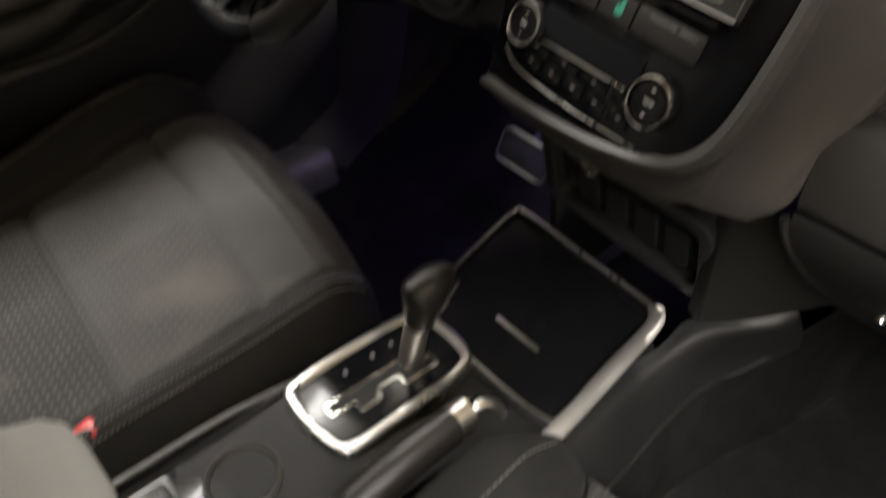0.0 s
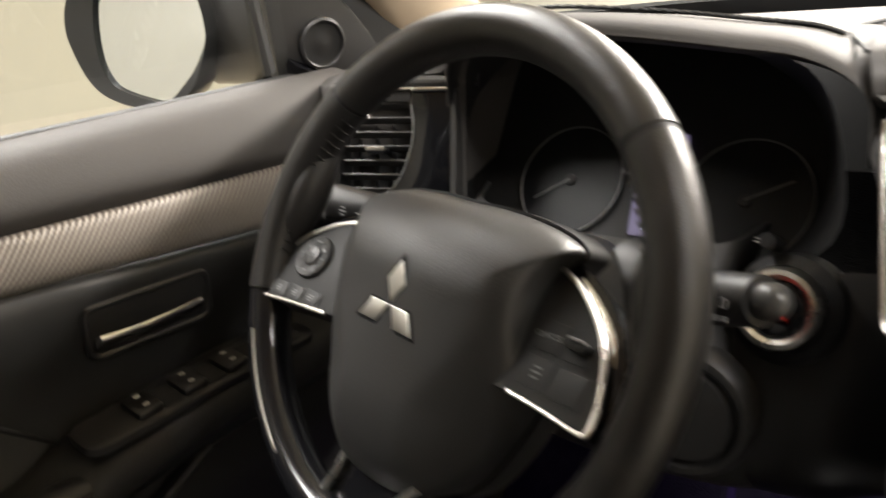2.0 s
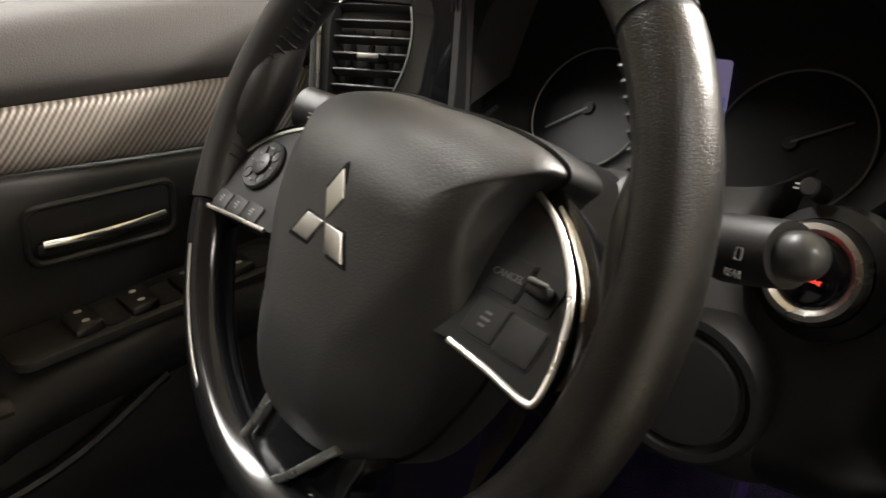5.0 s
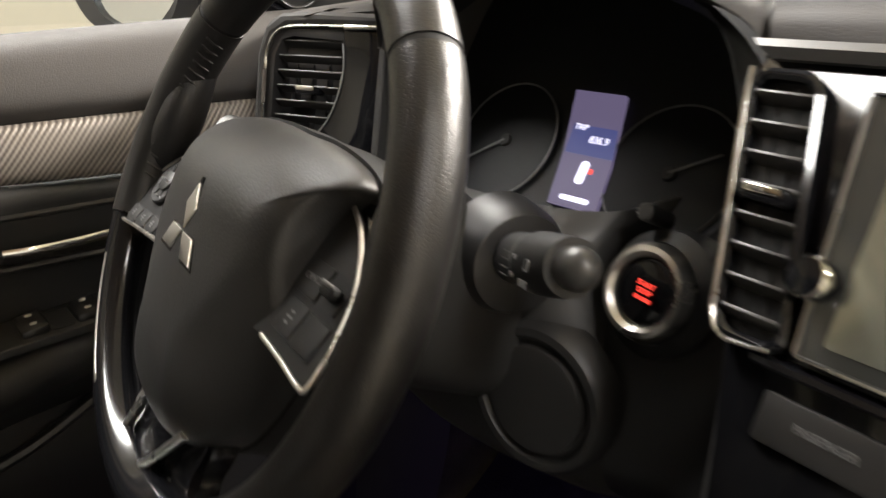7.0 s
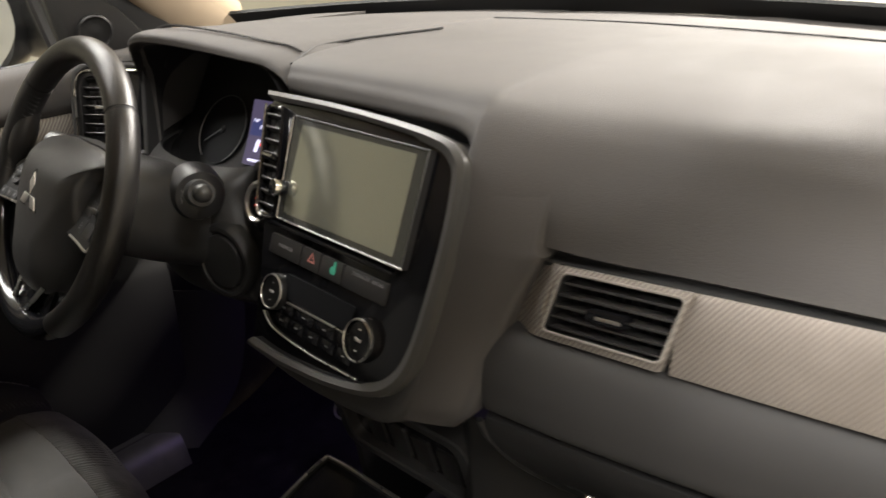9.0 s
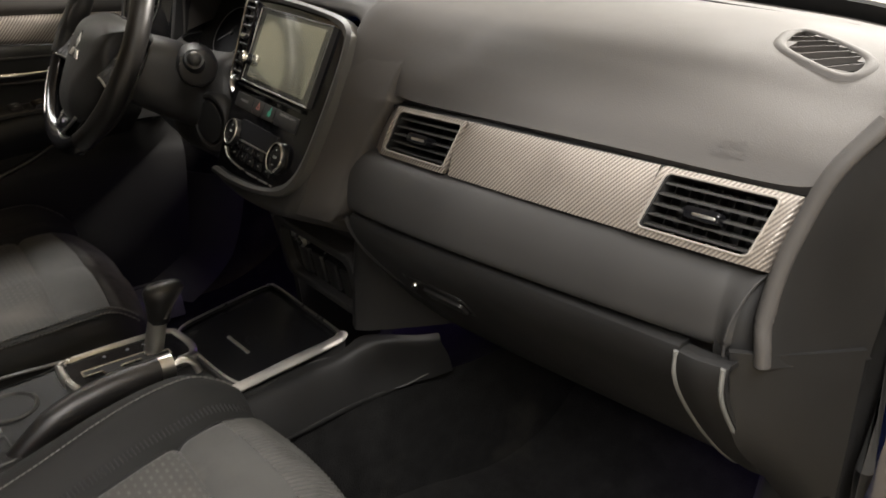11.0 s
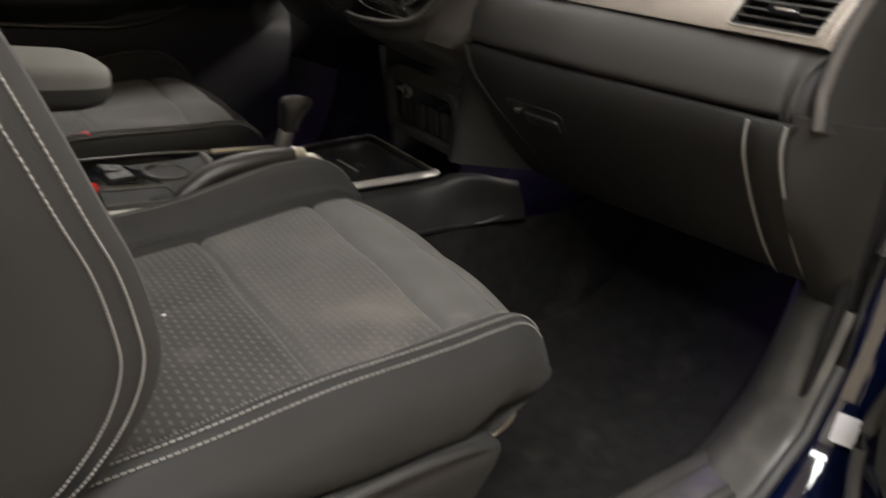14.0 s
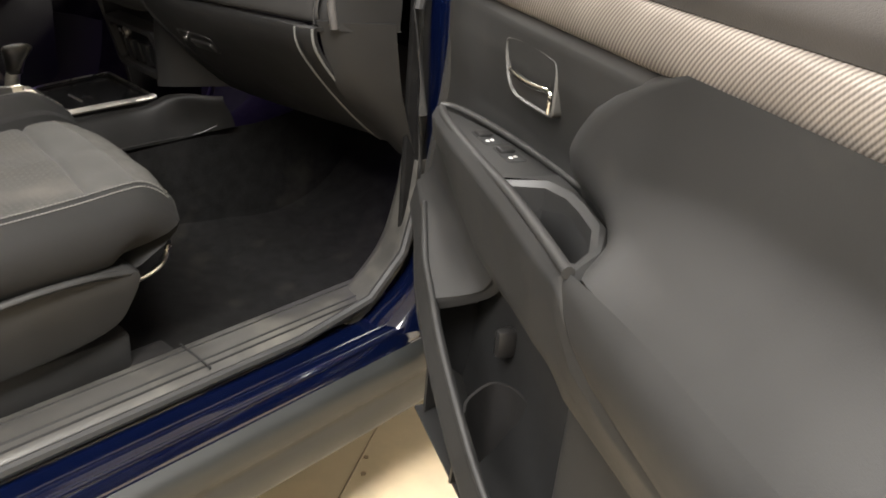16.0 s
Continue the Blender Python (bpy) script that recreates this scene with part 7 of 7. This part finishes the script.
tri_o = [(0.085, -0.065), (0.0775, -0.034), (0.062, -0.012), (0.038, 0.016), (0.008, 0.042), (-0.022, 0.066), (-0.052, 0.092), (-0.075, 0.110), (-0.088, 0.110), (-0.0605, -0.065)]
sail = part("corner_panel", plate(tri_o, -0.02, 0.0, TW, 0.004), PLASTIC, ddoor, "black corner panel with a round tweeter")
part("corner_seal", plate([(0.150, -0.065), (0.128, -0.022), (0.085, 0.034), (0.015, 0.096), (-0.012, 0.118), (-0.060, 0.118), (-0.060, -0.075), (0.10, -0.075)], -0.034, -0.014, TW, 0.004), RUBBER, sail)
part("tweeter_ring", lathe([(0.030, -0.002), (0.030, 0.005), (0.0265, 0.007), (0.024, 0.002)], TW @ pose(-0.007, -0.0168, 0), 32), PLASTIC, sail)
part("tweeter_grille", lathe([(0.0245, 0.0), (0.0245, 0.003), (0.018, 0.0022), (0.010, 0.0030), (0.001, 0.0050)], TW @ pose(-0.007, -0.0168, 0), 32), MATTE, sail)
part("tweeter_rim", lathe([(0.0275, 0.0058), (0.0268, 0.0074), (0.0255, 0.0066)], TW @ pose(-0.007, -0.0168, 0), 32, cap=False), SATIN, sail)
part("corner_post", tube([(-0.795, 0.105, 1.17), (-0.775, 0.075, 1.28), (-0.755, 0.045, 1.38)], 0.007, 0.012, 8), RUBBER, sail)

# ---- wing mirror outside the driver's window ----
wing_m = thing("wing_mirror", "black wing mirror seen through the driver's window", "wing mirror")
MM = basis((-0.966, 0.055, 1.196), (0.9, 0.43, 0), (0, 0, 1)) @ Matrix.Scale(0.95, 4)
mo = smooth2([(0.098, 0.025), (0.094, 0.005), (0.074, -0.038), (0.048, -0.063), (0.025, -0.072), (-0.005, -0.073), (-0.039, -0.067), (-0.072, -0.053), (-0.093, -0.030), (-0.107, 0.005), (-0.112, 0.035), (-0.104, 0.067), (-0.085, 0.090), (-0.050, 0.104), (0.020, 0.108), (0.075, 0.100), (0.094, 0.060)], 52)[::-1]
mi = smooth2([(0.094, 0.024), (0.089, 0.008), (0.068, -0.023), (0.045, -0.045), (0.030, -0.057), (0.014, -0.062), (-0.010, -0.057), (-0.035, -0.049), (-0.056, -0.037), (-0.068, -0.012), (-0.0695, 0.020), (-0.066, 0.047), (-0.060, 0.068), (-0.045, 0.083), (0.0, 0.094), (0.070, 0.092), (0.091, 0.060)], 52)[::-1]
loops = [at(MM, mo, 0.0), at(MM, inset(mo, 0.004), 0.008), at(MM, mi, 0.004), at(MM, mi, -0.004)]
part("housing", rings([at(MM, inset(mo, 0.05), -0.11), at(MM, inset(mo, 0.02), -0.08), at(MM, mo, -0.03)] + loops, cap0=True, cap1=True), MIRROR_CASE, wing_m)
part("mirror_face", plate(inset(mi, -0.001), -0.006, -0.002, MM), MIRROR, wing_m, "silvered mirror glass")
part("foot", tube(spline([(-0.86, 0.14, 1.13), (-0.83, 0.15, 1.15), (-0.80, 0.16, 1.18)], 8), 0.03, 0.022, 12), GLOSS, wing_m)
part("arm", tube(spline([(-0.93, 0.125, 1.225), (-0.88, 0.14, 1.225), (-0.815, 0.15, 1.225)], 10), 0.030, 0.074, 16), MIRROR_CASE, wing_m, "dark mirror arm")

# ---- passenger door, standing open ----
pdoor = thing("passenger_door", "wide-open passenger door with dark trim panel and map pocket", "car door")
DM = basis((0.95, 0.035, 0.0), (0.883, -0.47, 0), (0, 0, 1))   # x along the door, y up, z towards the seats


def dp(a, z, n):
    return DM @ Vector((a, z, n))


AS = (-0.02, 0.12, 0.3, 0.5, 0.7, 0.98)
part("upper_panel", loft([[dp(a, 1.19, -0.05), dp(a, 1.185, -0.02), dp(a, 1.165, 0.004), dp(a, 1.13, 0.014), dp(a, 1.105, 0.008)] for a in AS], 20, 18, 0.006), PAD, pdoor, "soft dark vinyl upper door panel")
part("trim_strip", loft([[dp(a, 1.106, 0.004), dp(a, 1.10, 0.012), dp(a, 1.08, 0.016), dp(a, 1.058, 0.012), dp(a, 1.052, 0.003)] for a in (0.005, 0.15, 0.35, 0.55, 0.75, 0.98)], 20, 10, 0.004), CARBON_OPEN, pdoor, "light woven-look trim strip")


def front(z):
    """Front edge of the door card."""
    k = [(1.2, 0.02), (1.025, 0.012), (0.947, 0.006), (0.856, -0.02), (0.731, -0.06), (0.615, -0.085), (0.53, -0.07), (0.46, -0.01), (0.42, 0.10)]
    for (z1, a1), (z0, a0) in zip(k, k[1:]):
        if z >= z0:
            return a0 + (a1 - a0) * (z - z0) / (z1 - z0)
    return 0.1


rows = []
for z, n in ((1.053, 0.004), (1.04, 0.010), (1.0, 0.006), (0.96, -0.006), (0.92, -0.02), (0.88, -0.024)):
    f = front(z)
    rows.append([dp(f, z, min(n, 0) - 0.02), dp(f + 0.01, z, n * 0.5 - 0.004), dp(0.12, z, n * 0.5), dp(0.25, z, n), dp(0.38, z, n), dp(0.5, z, n), dp(0.62, z, n)])
part("mid_panel", loft(rows, 26, 31, 0.005, curve=polyline), DOOR_PLASTIC, pdoor, "dark grained plastic door panel")


# bulging rear panel behind the curved seam
def pick(table, v):
    for (v0, w0), (v1, w1) in zip(table, table[1:]):
        if v <= v1:
            return w0 + (w1 - w0) * max(0.0, (v - v0) / (v1 - v0))
    return table[-1][1]


def ease(f):
    f = max(0.0, min(1.0, f))
    return f * f * (3 - 2 * f)


UP_EDGE = [(0.895, 0.390), (0.925, 0.395), (0.946, 0.402), (0.971, 0.416), (0.998, 0.438), (1.021, 0.468), (1.042, 0.504), (1.064, 0.555)]
LOW_LINE = [(0.553, 0.892), (0.570, 0.864), (0.587, 0.843), (0.615, 0.825), (0.661, 0.819), (0.727, 0.814), (1.0, 0.80)]


def bowl(a, z):
    """How far the panel stands out: upright under the strip, then swelling to the shelf of the armrest."""
    top = 0.014 + 0.010 * ease((a - 0.5) / 0.4)
    if z >= 0.899:
        low = pick([(0.39, -0.014), (0.43, -0.015), (0.49, 0.0), (0.535, 0.032), (0.567, 0.078), (0.59, 0.083)], a) + 0.014 * ease((a - 0.567) / 0.3)
        rim = 0.008 * ease((a - pick(UP_EDGE, z)) / 0.02) - 0.008
    else:
        low = 0.083 + 0.014 * ease((a - 0.567) / 0.3) - 0.012 * ease((0.86 - z) / 0.06)
        rim = 0.0
    if z >= 0.899:
        wide = pick([(0.39, -0.006), (0.45, 0.004), (0.50, 0.022), (0.55, 0.046), (0.60, 0.07), (0.68, 0.088), (0.8, 0.096)], a)
        low += (wide - low) * ease((z - 0.899) / 0.035)
    f = ease((a - 0.45) / 0.25)
    zc, hw = 0.928 + 0.004 * f, 0.030 + 0.036 * f
    return top + (low - top) * ease((zc + hw - z) / (2 * hw)) + rim


bm = bmesh.new()
grid = []
for i in range(24):
    z = 0.899 + 0.165 * i / 23
    a0 = pick(UP_EDGE, z)
    grid.append([dp(a0, z, bowl(a0, z) - 0.012)] + [dp(a0 + (1.0 - a0) * j / 47, z, bowl(a0 + (1.0 - a0) * j / 47, z)) for j in range(48)])
rings(grid, closed_u=False, bm=bm)
grid = []
for j in range(60):
    a = 0.553 + 0.447 * (j / 59) ** 1.4
    z0 = pick(LOW_LINE, a)
    col = [dp(a, 0.899 + (z0 - 0.899) * i / 9, bowl(a, 0.899 + (z0 - 0.899) * i / 9 - 1e-5)) for i in range(10)]
    n = bowl(a, z0 - 1e-5)
    grid.append(col + [dp(a, z0 - 0.003, n - 0.002), dp(a, z0 - 0.004, n - 0.006), dp(a, z0 - 0.003, n - 0.02)])
rings(grid, closed_u=False, bm=bm)
part("bowl_panel", bm, DOOR_PLASTIC, pdoor, "large smooth dark door panel, slightly scuffed", sharp=60)



# armrest: flat top with switches, raised lip and an open pull cup
def lip_n(a):
    k = [(0.08, 0.026), (0.15, 0.040), (0.3, 0.052), (0.45, 0.066), (0.565, 0.083)]
    for (a0, n0), (a1, n1) in zip(k, k[1:]):
        if a <= a1:
            return n0 + (n1 - n0) * (a - a0) / (a1 - a0)
    return 0.083


AR = basis(dp(0, 0.893, 0), (0.883, -0.47, 0.0), DM.to_3x3() @ Vector((0, 0, -1)))
top_poly = [(0.084, -0.030), (0.12, -0.033), (0.2, -0.043), (0.28, -0.050), (0.345, -0.055), (0.345, 0.024), (0.26, 0.018), (0.18, 0.006), (0.12, -0.008), (0.09, -0.020)]
part("armrest_top", plate(top_poly, -0.03, 0.002, AR, 0.002), DOOR_PLASTIC, pdoor, "flat armrest top with two switches")
cup_o = [(0.343, -0.058), (0.45, -0.068), (0.558, -0.082), (0.566, -0.074), (0.535, -0.028), (0.49, 0.004), (0.43, 0.016), (0.40, 0.022), (0.343, 0.026)]
cup_i = [(0.352, -0.046), (0.45, -0.057), (0.538, -0.069), (0.542, -0.064), (0.517, -0.032), (0.475, -0.006), (0.43, 0.003), (0.398, 0.006), (0.366, -0.004)]
pull = part("pull_cup", band(cup_o, inset(ccw(cup_i), 0.003), -0.028, 0.0055, AR, 0.0065), DOOR_PLASTIC, pdoor, "deep open pull cup in the armrest")
# the hollow's shade is put into the colour of floor and wall
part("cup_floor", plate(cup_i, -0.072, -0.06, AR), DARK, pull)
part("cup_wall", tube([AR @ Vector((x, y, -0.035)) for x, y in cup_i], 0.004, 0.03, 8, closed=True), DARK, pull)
part("lip", tube(spline([dp(a, 0.896 + 0.004 * (a > 0.3), lip_n(a) - 0.002) for a in (0.09, 0.13, 0.2, 0.3, 0.4, 0.5, 0.562)], 30), 0.006, n=10), DOOR_PLASTIC, pdoor)
part("back_lip", tube(spline([dp(a, 0.90, n) for a, n in ((0.085, 0.026), (0.095, 0.012), (0.13, 0.0), (0.2, -0.012), (0.3, -0.021), (0.4, -0.024))], 24), 0.0045, n=10), DOOR_PLASTIC, pdoor)
prof = []
for a in (0.082, 0.12, 0.2, 0.3, 0.4, 0.5, 0.566):
    w = lip_n(a)
    k = min(1.0, (a - 0.08) / 0.2)
    prof.append([dp(a, 0.896, w), dp(a, 0.884, w + 0.006), dp(a, 0.86, w + 0.003), dp(a, 0.88 - 0.07 * k - 0.02, w * 0.85), dp(a, 0.87 - 0.10 * k, w * 0.62), dp(a, 0.86 - 0.13 * k, w * 0.3 - 0.01), dp(a, 0.85 - 0.15 * k, -0.03)])
prof.pop()
for a, sec in ((0.553, ((0.896, 0.079), (0.884, 0.083), (0.86, 0.080), (0.80, 0.068), (0.765, 0.055), (0.735, 0.02), (0.715, -0.02))),
               (0.585, ((0.848, 0.073), (0.84, 0.075), (0.82, 0.074), (0.79, 0.066), (0.762, 0.054), (0.738, 0.024), (0.72, -0.02))),
               (0.65, ((0.822, 0.066), (0.813, 0.068), (0.80, 0.068), (0.78, 0.062), (0.757, 0.053), (0.738, 0.03), (0.72, 0.0))),
               (0.75, ((0.816, 0.066), (0.809, 0.068), (0.796, 0.068), (0.776, 0.062), (0.752, 0.053), (0.735, 0.03), (0.72, 0.0))),
               (1.0, ((0.802, 0.066), (0.797, 0.068), (0.786, 0.068), (0.768, 0.062), (0.745, 0.053), (0.73, 0.03), (0.715, 0.0)))):
    prof.append([dp(a, z, n) for z, n in sec])
part("armrest_face", loft(prof, 61, 37, 0.004, curve=polyline), DOOR_PLASTIC, pdoor, "dark grained armrest face")
SP = AR
for i, (x, y) in enumerate(((0.212, -0.010), (0.272, -0.006))):
    k = part("window_switch" if i else "lock_switch", box(0.018, 0.02, 0.006, SP @ pose(x - 0.012, y, 0.004), 0.003), PLASTIC, pdoor)
    part("switch_recess", plate(rrect(0.05, 0.024, 0.004, 3, x, y), 0.0, 0.0027, SP), DARK, k)
    bars([(x + 0.010, y + 0.003, 0.006), (x + 0.013, y - 0.004, 0.007)], SP @ pose(0, 0, 0.0029), INK, k, h=0.0045)
PH = DM @ pose(0.298, 0.9955, 0.004)
bez_o = ccw(smooth2([(-0.066, 0.0225), (-0.045, 0.0305), (0.0, 0.0325), (0.045, 0.0300), (0.062, 0.0225), (0.0655, -0.015), (0.062, -0.029), (0.045, -0.032), (-0.020, -0.0330), (-0.044, -0.0260), (-0.060, -0.005)], 48))
bez = part("handle_bezel", band(bez_o, inset(bez_o, 0.005), -0.012, 0.0045, PH, 0.002), BEZEL_TRIM, pdoor, "recessed door handle surround")
part("handle_bowl", plate(inset(bez_o, 0.004), -0.022, -0.008, PH), GLOSS, bez)
flap = [(-0.048, -0.0075), (-0.020, -0.0085), (0.020, -0.0080), (0.053, -0.0060), (0.0565, -0.0265), (0.040, -0.0275), (-0.022, -0.0285), (-0.038, -0.0215)]
part("handle_flap", plate(ccw(flap), -0.010, 0.004, PH, 0.002), SATIN, bez)
part("handle_lever", tube(spline([PH @ Vector(p) for p in ((-0.048, -0.0065, 0.0035), (-0.018, -0.0075, 0.0075), (0.020, -0.0070, 0.0085), (0.053, -0.0050, 0.0055), (0.0565, -0.014, 0.0045), (0.0570, -0.0265, 0.0035))], 26), 0.0022, 0.0030, 10), CHROME, bez, "chrome lever")
part("lock_knob", box(0.008, 0.012, 0.008, PH @ pose(0.0475, 0.002, -0.003), 0.003), SATIN, bez)
# lower front panel, the scoop above the pocket, then the map pocket with its outer wall
rows = []
for z, n0, n1, ar in ((0.90, -0.02, -0.02, 0.30), (0.85, -0.012, -0.01, 0.30), (0.79, -0.006, -0.008, 0.30), (0.74, -0.010, -0.012, 0.28), (0.70, -0.014, -0.016, 0.26)):
    f = front(z)
    rows.append([dp(f, z, n0 - 0.03), dp(f + 0.012, z, n0 - 0.004), dp(f + (ar - f) * 0.35, z, n0 * 0.4 + n1 * 0.6 - 0.006), dp(f + (ar - f) * 0.7, z, n1 - 0.012), dp(ar, z, n1 - 0.02), dp(ar + 0.004, z, -0.04)])
part("lower_panel", loft(rows, 31, 26, 0.0, curve=polyline), DOOR_PLASTIC, pdoor, "lower front door panel")
rim = [(-0.05, 0.742, 0.002), (0.02, 0.728, 0.016), (0.069, 0.710, 0.030), (0.116, 0.682, 0.042), (0.172, 0.660, 0.050), (0.22, 0.643, 0.058), (0.27, 0.622, 0.063), (0.348, 0.590, 0.068), (0.43, 0.557, 0.070), (0.6, 0.50, 0.066), (0.8, 0.46, 0.06)]
scoop = [[(-0.055, 0.744, 0.0), (-0.04, 0.755, -0.006), (-0.03, 0.775, -0.010), (-0.02, 0.80, -0.010), (-0.01, 0.83, -0.008)],
         [(0.02, 0.728, 0.015), (0.03, 0.738, 0.006), (0.045, 0.755, -0.001), (0.055, 0.775, -0.002), (0.062, 0.80, 0.002)],
         [(0.069, 0.710, 0.029), (0.082, 0.722, 0.012), (0.10, 0.742, 0.0), (0.112, 0.76, 0.0), (0.122, 0.785, 0.006)],
         [(0.116, 0.682, 0.041), (0.135, 0.693, 0.018), (0.155, 0.715, 0.002), (0.170, 0.74, 0.0), (0.182, 0.77, 0.006)],
         [(0.172, 0.660, 0.049), (0.195, 0.672, 0.022), (0.217, 0.69, 0.0), (0.232, 0.72, -0.004), (0.245, 0.758, 0.004)],
         [(0.182, 0.655, 0.047), (0.203, 0.668, 0.018), (0.223, 0.686, -0.006), (0.240, 0.715, -0.014), (0.255, 0.752, -0.006)],
         [(0.183, 0.640, 0.040), (0.203, 0.655, 0.010), (0.223, 0.674, -0.014), (0.240, 0.70, -0.024), (0.257, 0.740, -0.02)]]
part("scoop", loft([[dp(*p) for p in r] for r in scoop], 34, 22, 0.0), DOOR_PLASTIC, pdoor, "smooth scooped panel above the pocket")
wall_rows = []
for a, z, n in rim:
    wall_rows.append([dp(a, z - 0.004, n - 0.008), dp(a, z, n - 0.003), dp(a - 0.004, z - 0.006, n + 0.003), dp(max(front(z - 0.05) + 0.004, a - 0.012), z - 0.05, n + 0.010), dp(max(front(z - 0.10) + 0.004, a - 0.008), z - 0.10, n * 0.9 + 0.002), dp(max(front(z - 0.15) + 0.01, a + 0.005), z - 0.15, n * 0.5), dp(max(front(z - 0.19) + 0.02, a + 0.02), z - 0.19, -0.02)])
pocket = part("map_pocket", loft(wall_rows, 61, 37, 0.004, curve=polyline), DOOR_PLASTIC, pdoor, "open door pocket with bottle holder")
part("pocket_rim", tube(spline([dp(a, z, n) for a, z, n in rim[1:]], 48), 0.0052, n=10), DOOR_PLASTIC, pocket)
# pocket lining near-black: the shade inside is put into its colour
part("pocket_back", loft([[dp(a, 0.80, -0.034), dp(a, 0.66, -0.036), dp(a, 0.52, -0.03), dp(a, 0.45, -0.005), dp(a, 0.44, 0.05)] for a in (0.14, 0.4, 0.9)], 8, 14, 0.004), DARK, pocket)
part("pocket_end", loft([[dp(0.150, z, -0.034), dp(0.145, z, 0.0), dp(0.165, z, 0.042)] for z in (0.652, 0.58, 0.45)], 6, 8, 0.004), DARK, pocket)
part("bottle_holder", loft([[dp(0.335 - 0.02 * k, z, 0.058), dp(0.31, z, 0.042), dp(0.285, z, 0.0), dp(0.30, z, -0.025), dp(0.335, z, -0.034)] for z, k in ((0.582, 0), (0.52, 0.5), (0.45, 1))], 10, 20, 0.004), SATIN, pocket, "curved bottle holder divider")
part("clip", box(0.02, 0.045, 0.03, DM @ pose(0.275, 0.635, -0.02), 0.008), SATIN, pocket)
part("rear_lower_panel", loft([[dp(0.512, z, -0.034), dp(0.506, z, 0.0), dp(0.507, z, 0.017), dp(0.516, z, 0.021), dp(0.7, z, 0.026), dp(1.0, z, 0.03)] for z in (0.742, 0.60, 0.44)], 16, 24, 0.003, curve=polyline), DOOR_PLASTIC, pdoor, "lower rear door panel behind the pocket")
# near-black sheet added below the armrest for the shade there
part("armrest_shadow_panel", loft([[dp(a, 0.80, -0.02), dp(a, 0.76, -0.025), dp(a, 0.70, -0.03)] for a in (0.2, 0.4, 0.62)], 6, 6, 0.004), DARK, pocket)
part("edge_seal", tube(spline([dp(front(z) - 0.012, z, -0.02) for z in (1.15, 1.0, 0.9, 0.8, 0.7, 0.6, 0.52, 0.46, 0.42)] + [dp(0.3, 0.385, -0.02), dp(0.7, 0.38, -0.02)], 40), 0.009, n=8), RUBBER, pdoor)
part("inner_skin", loft([[dp(front(z) - 0.03, z, -0.055), dp(0.4, z, -0.06), dp(1.0, z, -0.06)] for z in (1.17, 0.9, 0.7, 0.55, 0.45, 0.38)], 14, 10, 0.01), BLUE, pdoor)
part("outer_skin", loft([[dp(-0.05, z, -n), dp(0.4, z, -n - 0.01), dp(1.02, z, -n)] for z, n in ((1.17, 0.08), (0.9, 0.13), (0.65, 0.14), (0.45, 0.12), (0.34, 0.09))], 12, 10, 0.008), BLUE, pdoor, "dark blue painted door skin")
part("front_end", loft([[dp(-0.045, z, -0.055), dp(-0.060, z, -0.075), dp(-0.060, z, -n + 0.01), dp(-0.05, z, -n)] for z, n in ((1.17, 0.08), (0.9, 0.13), (0.65, 0.14), (0.45, 0.12), (0.36, 0.09))], 12, 8), BLUE, pdoor)
g = part("side_glass", loft([[dp(a, 1.18, -0.05), dp(a + 0.08, 1.53, -0.15)] for a in (0.05, 0.98)], 2, 2), GLASS, pdoor)
g.visible_shadow = False
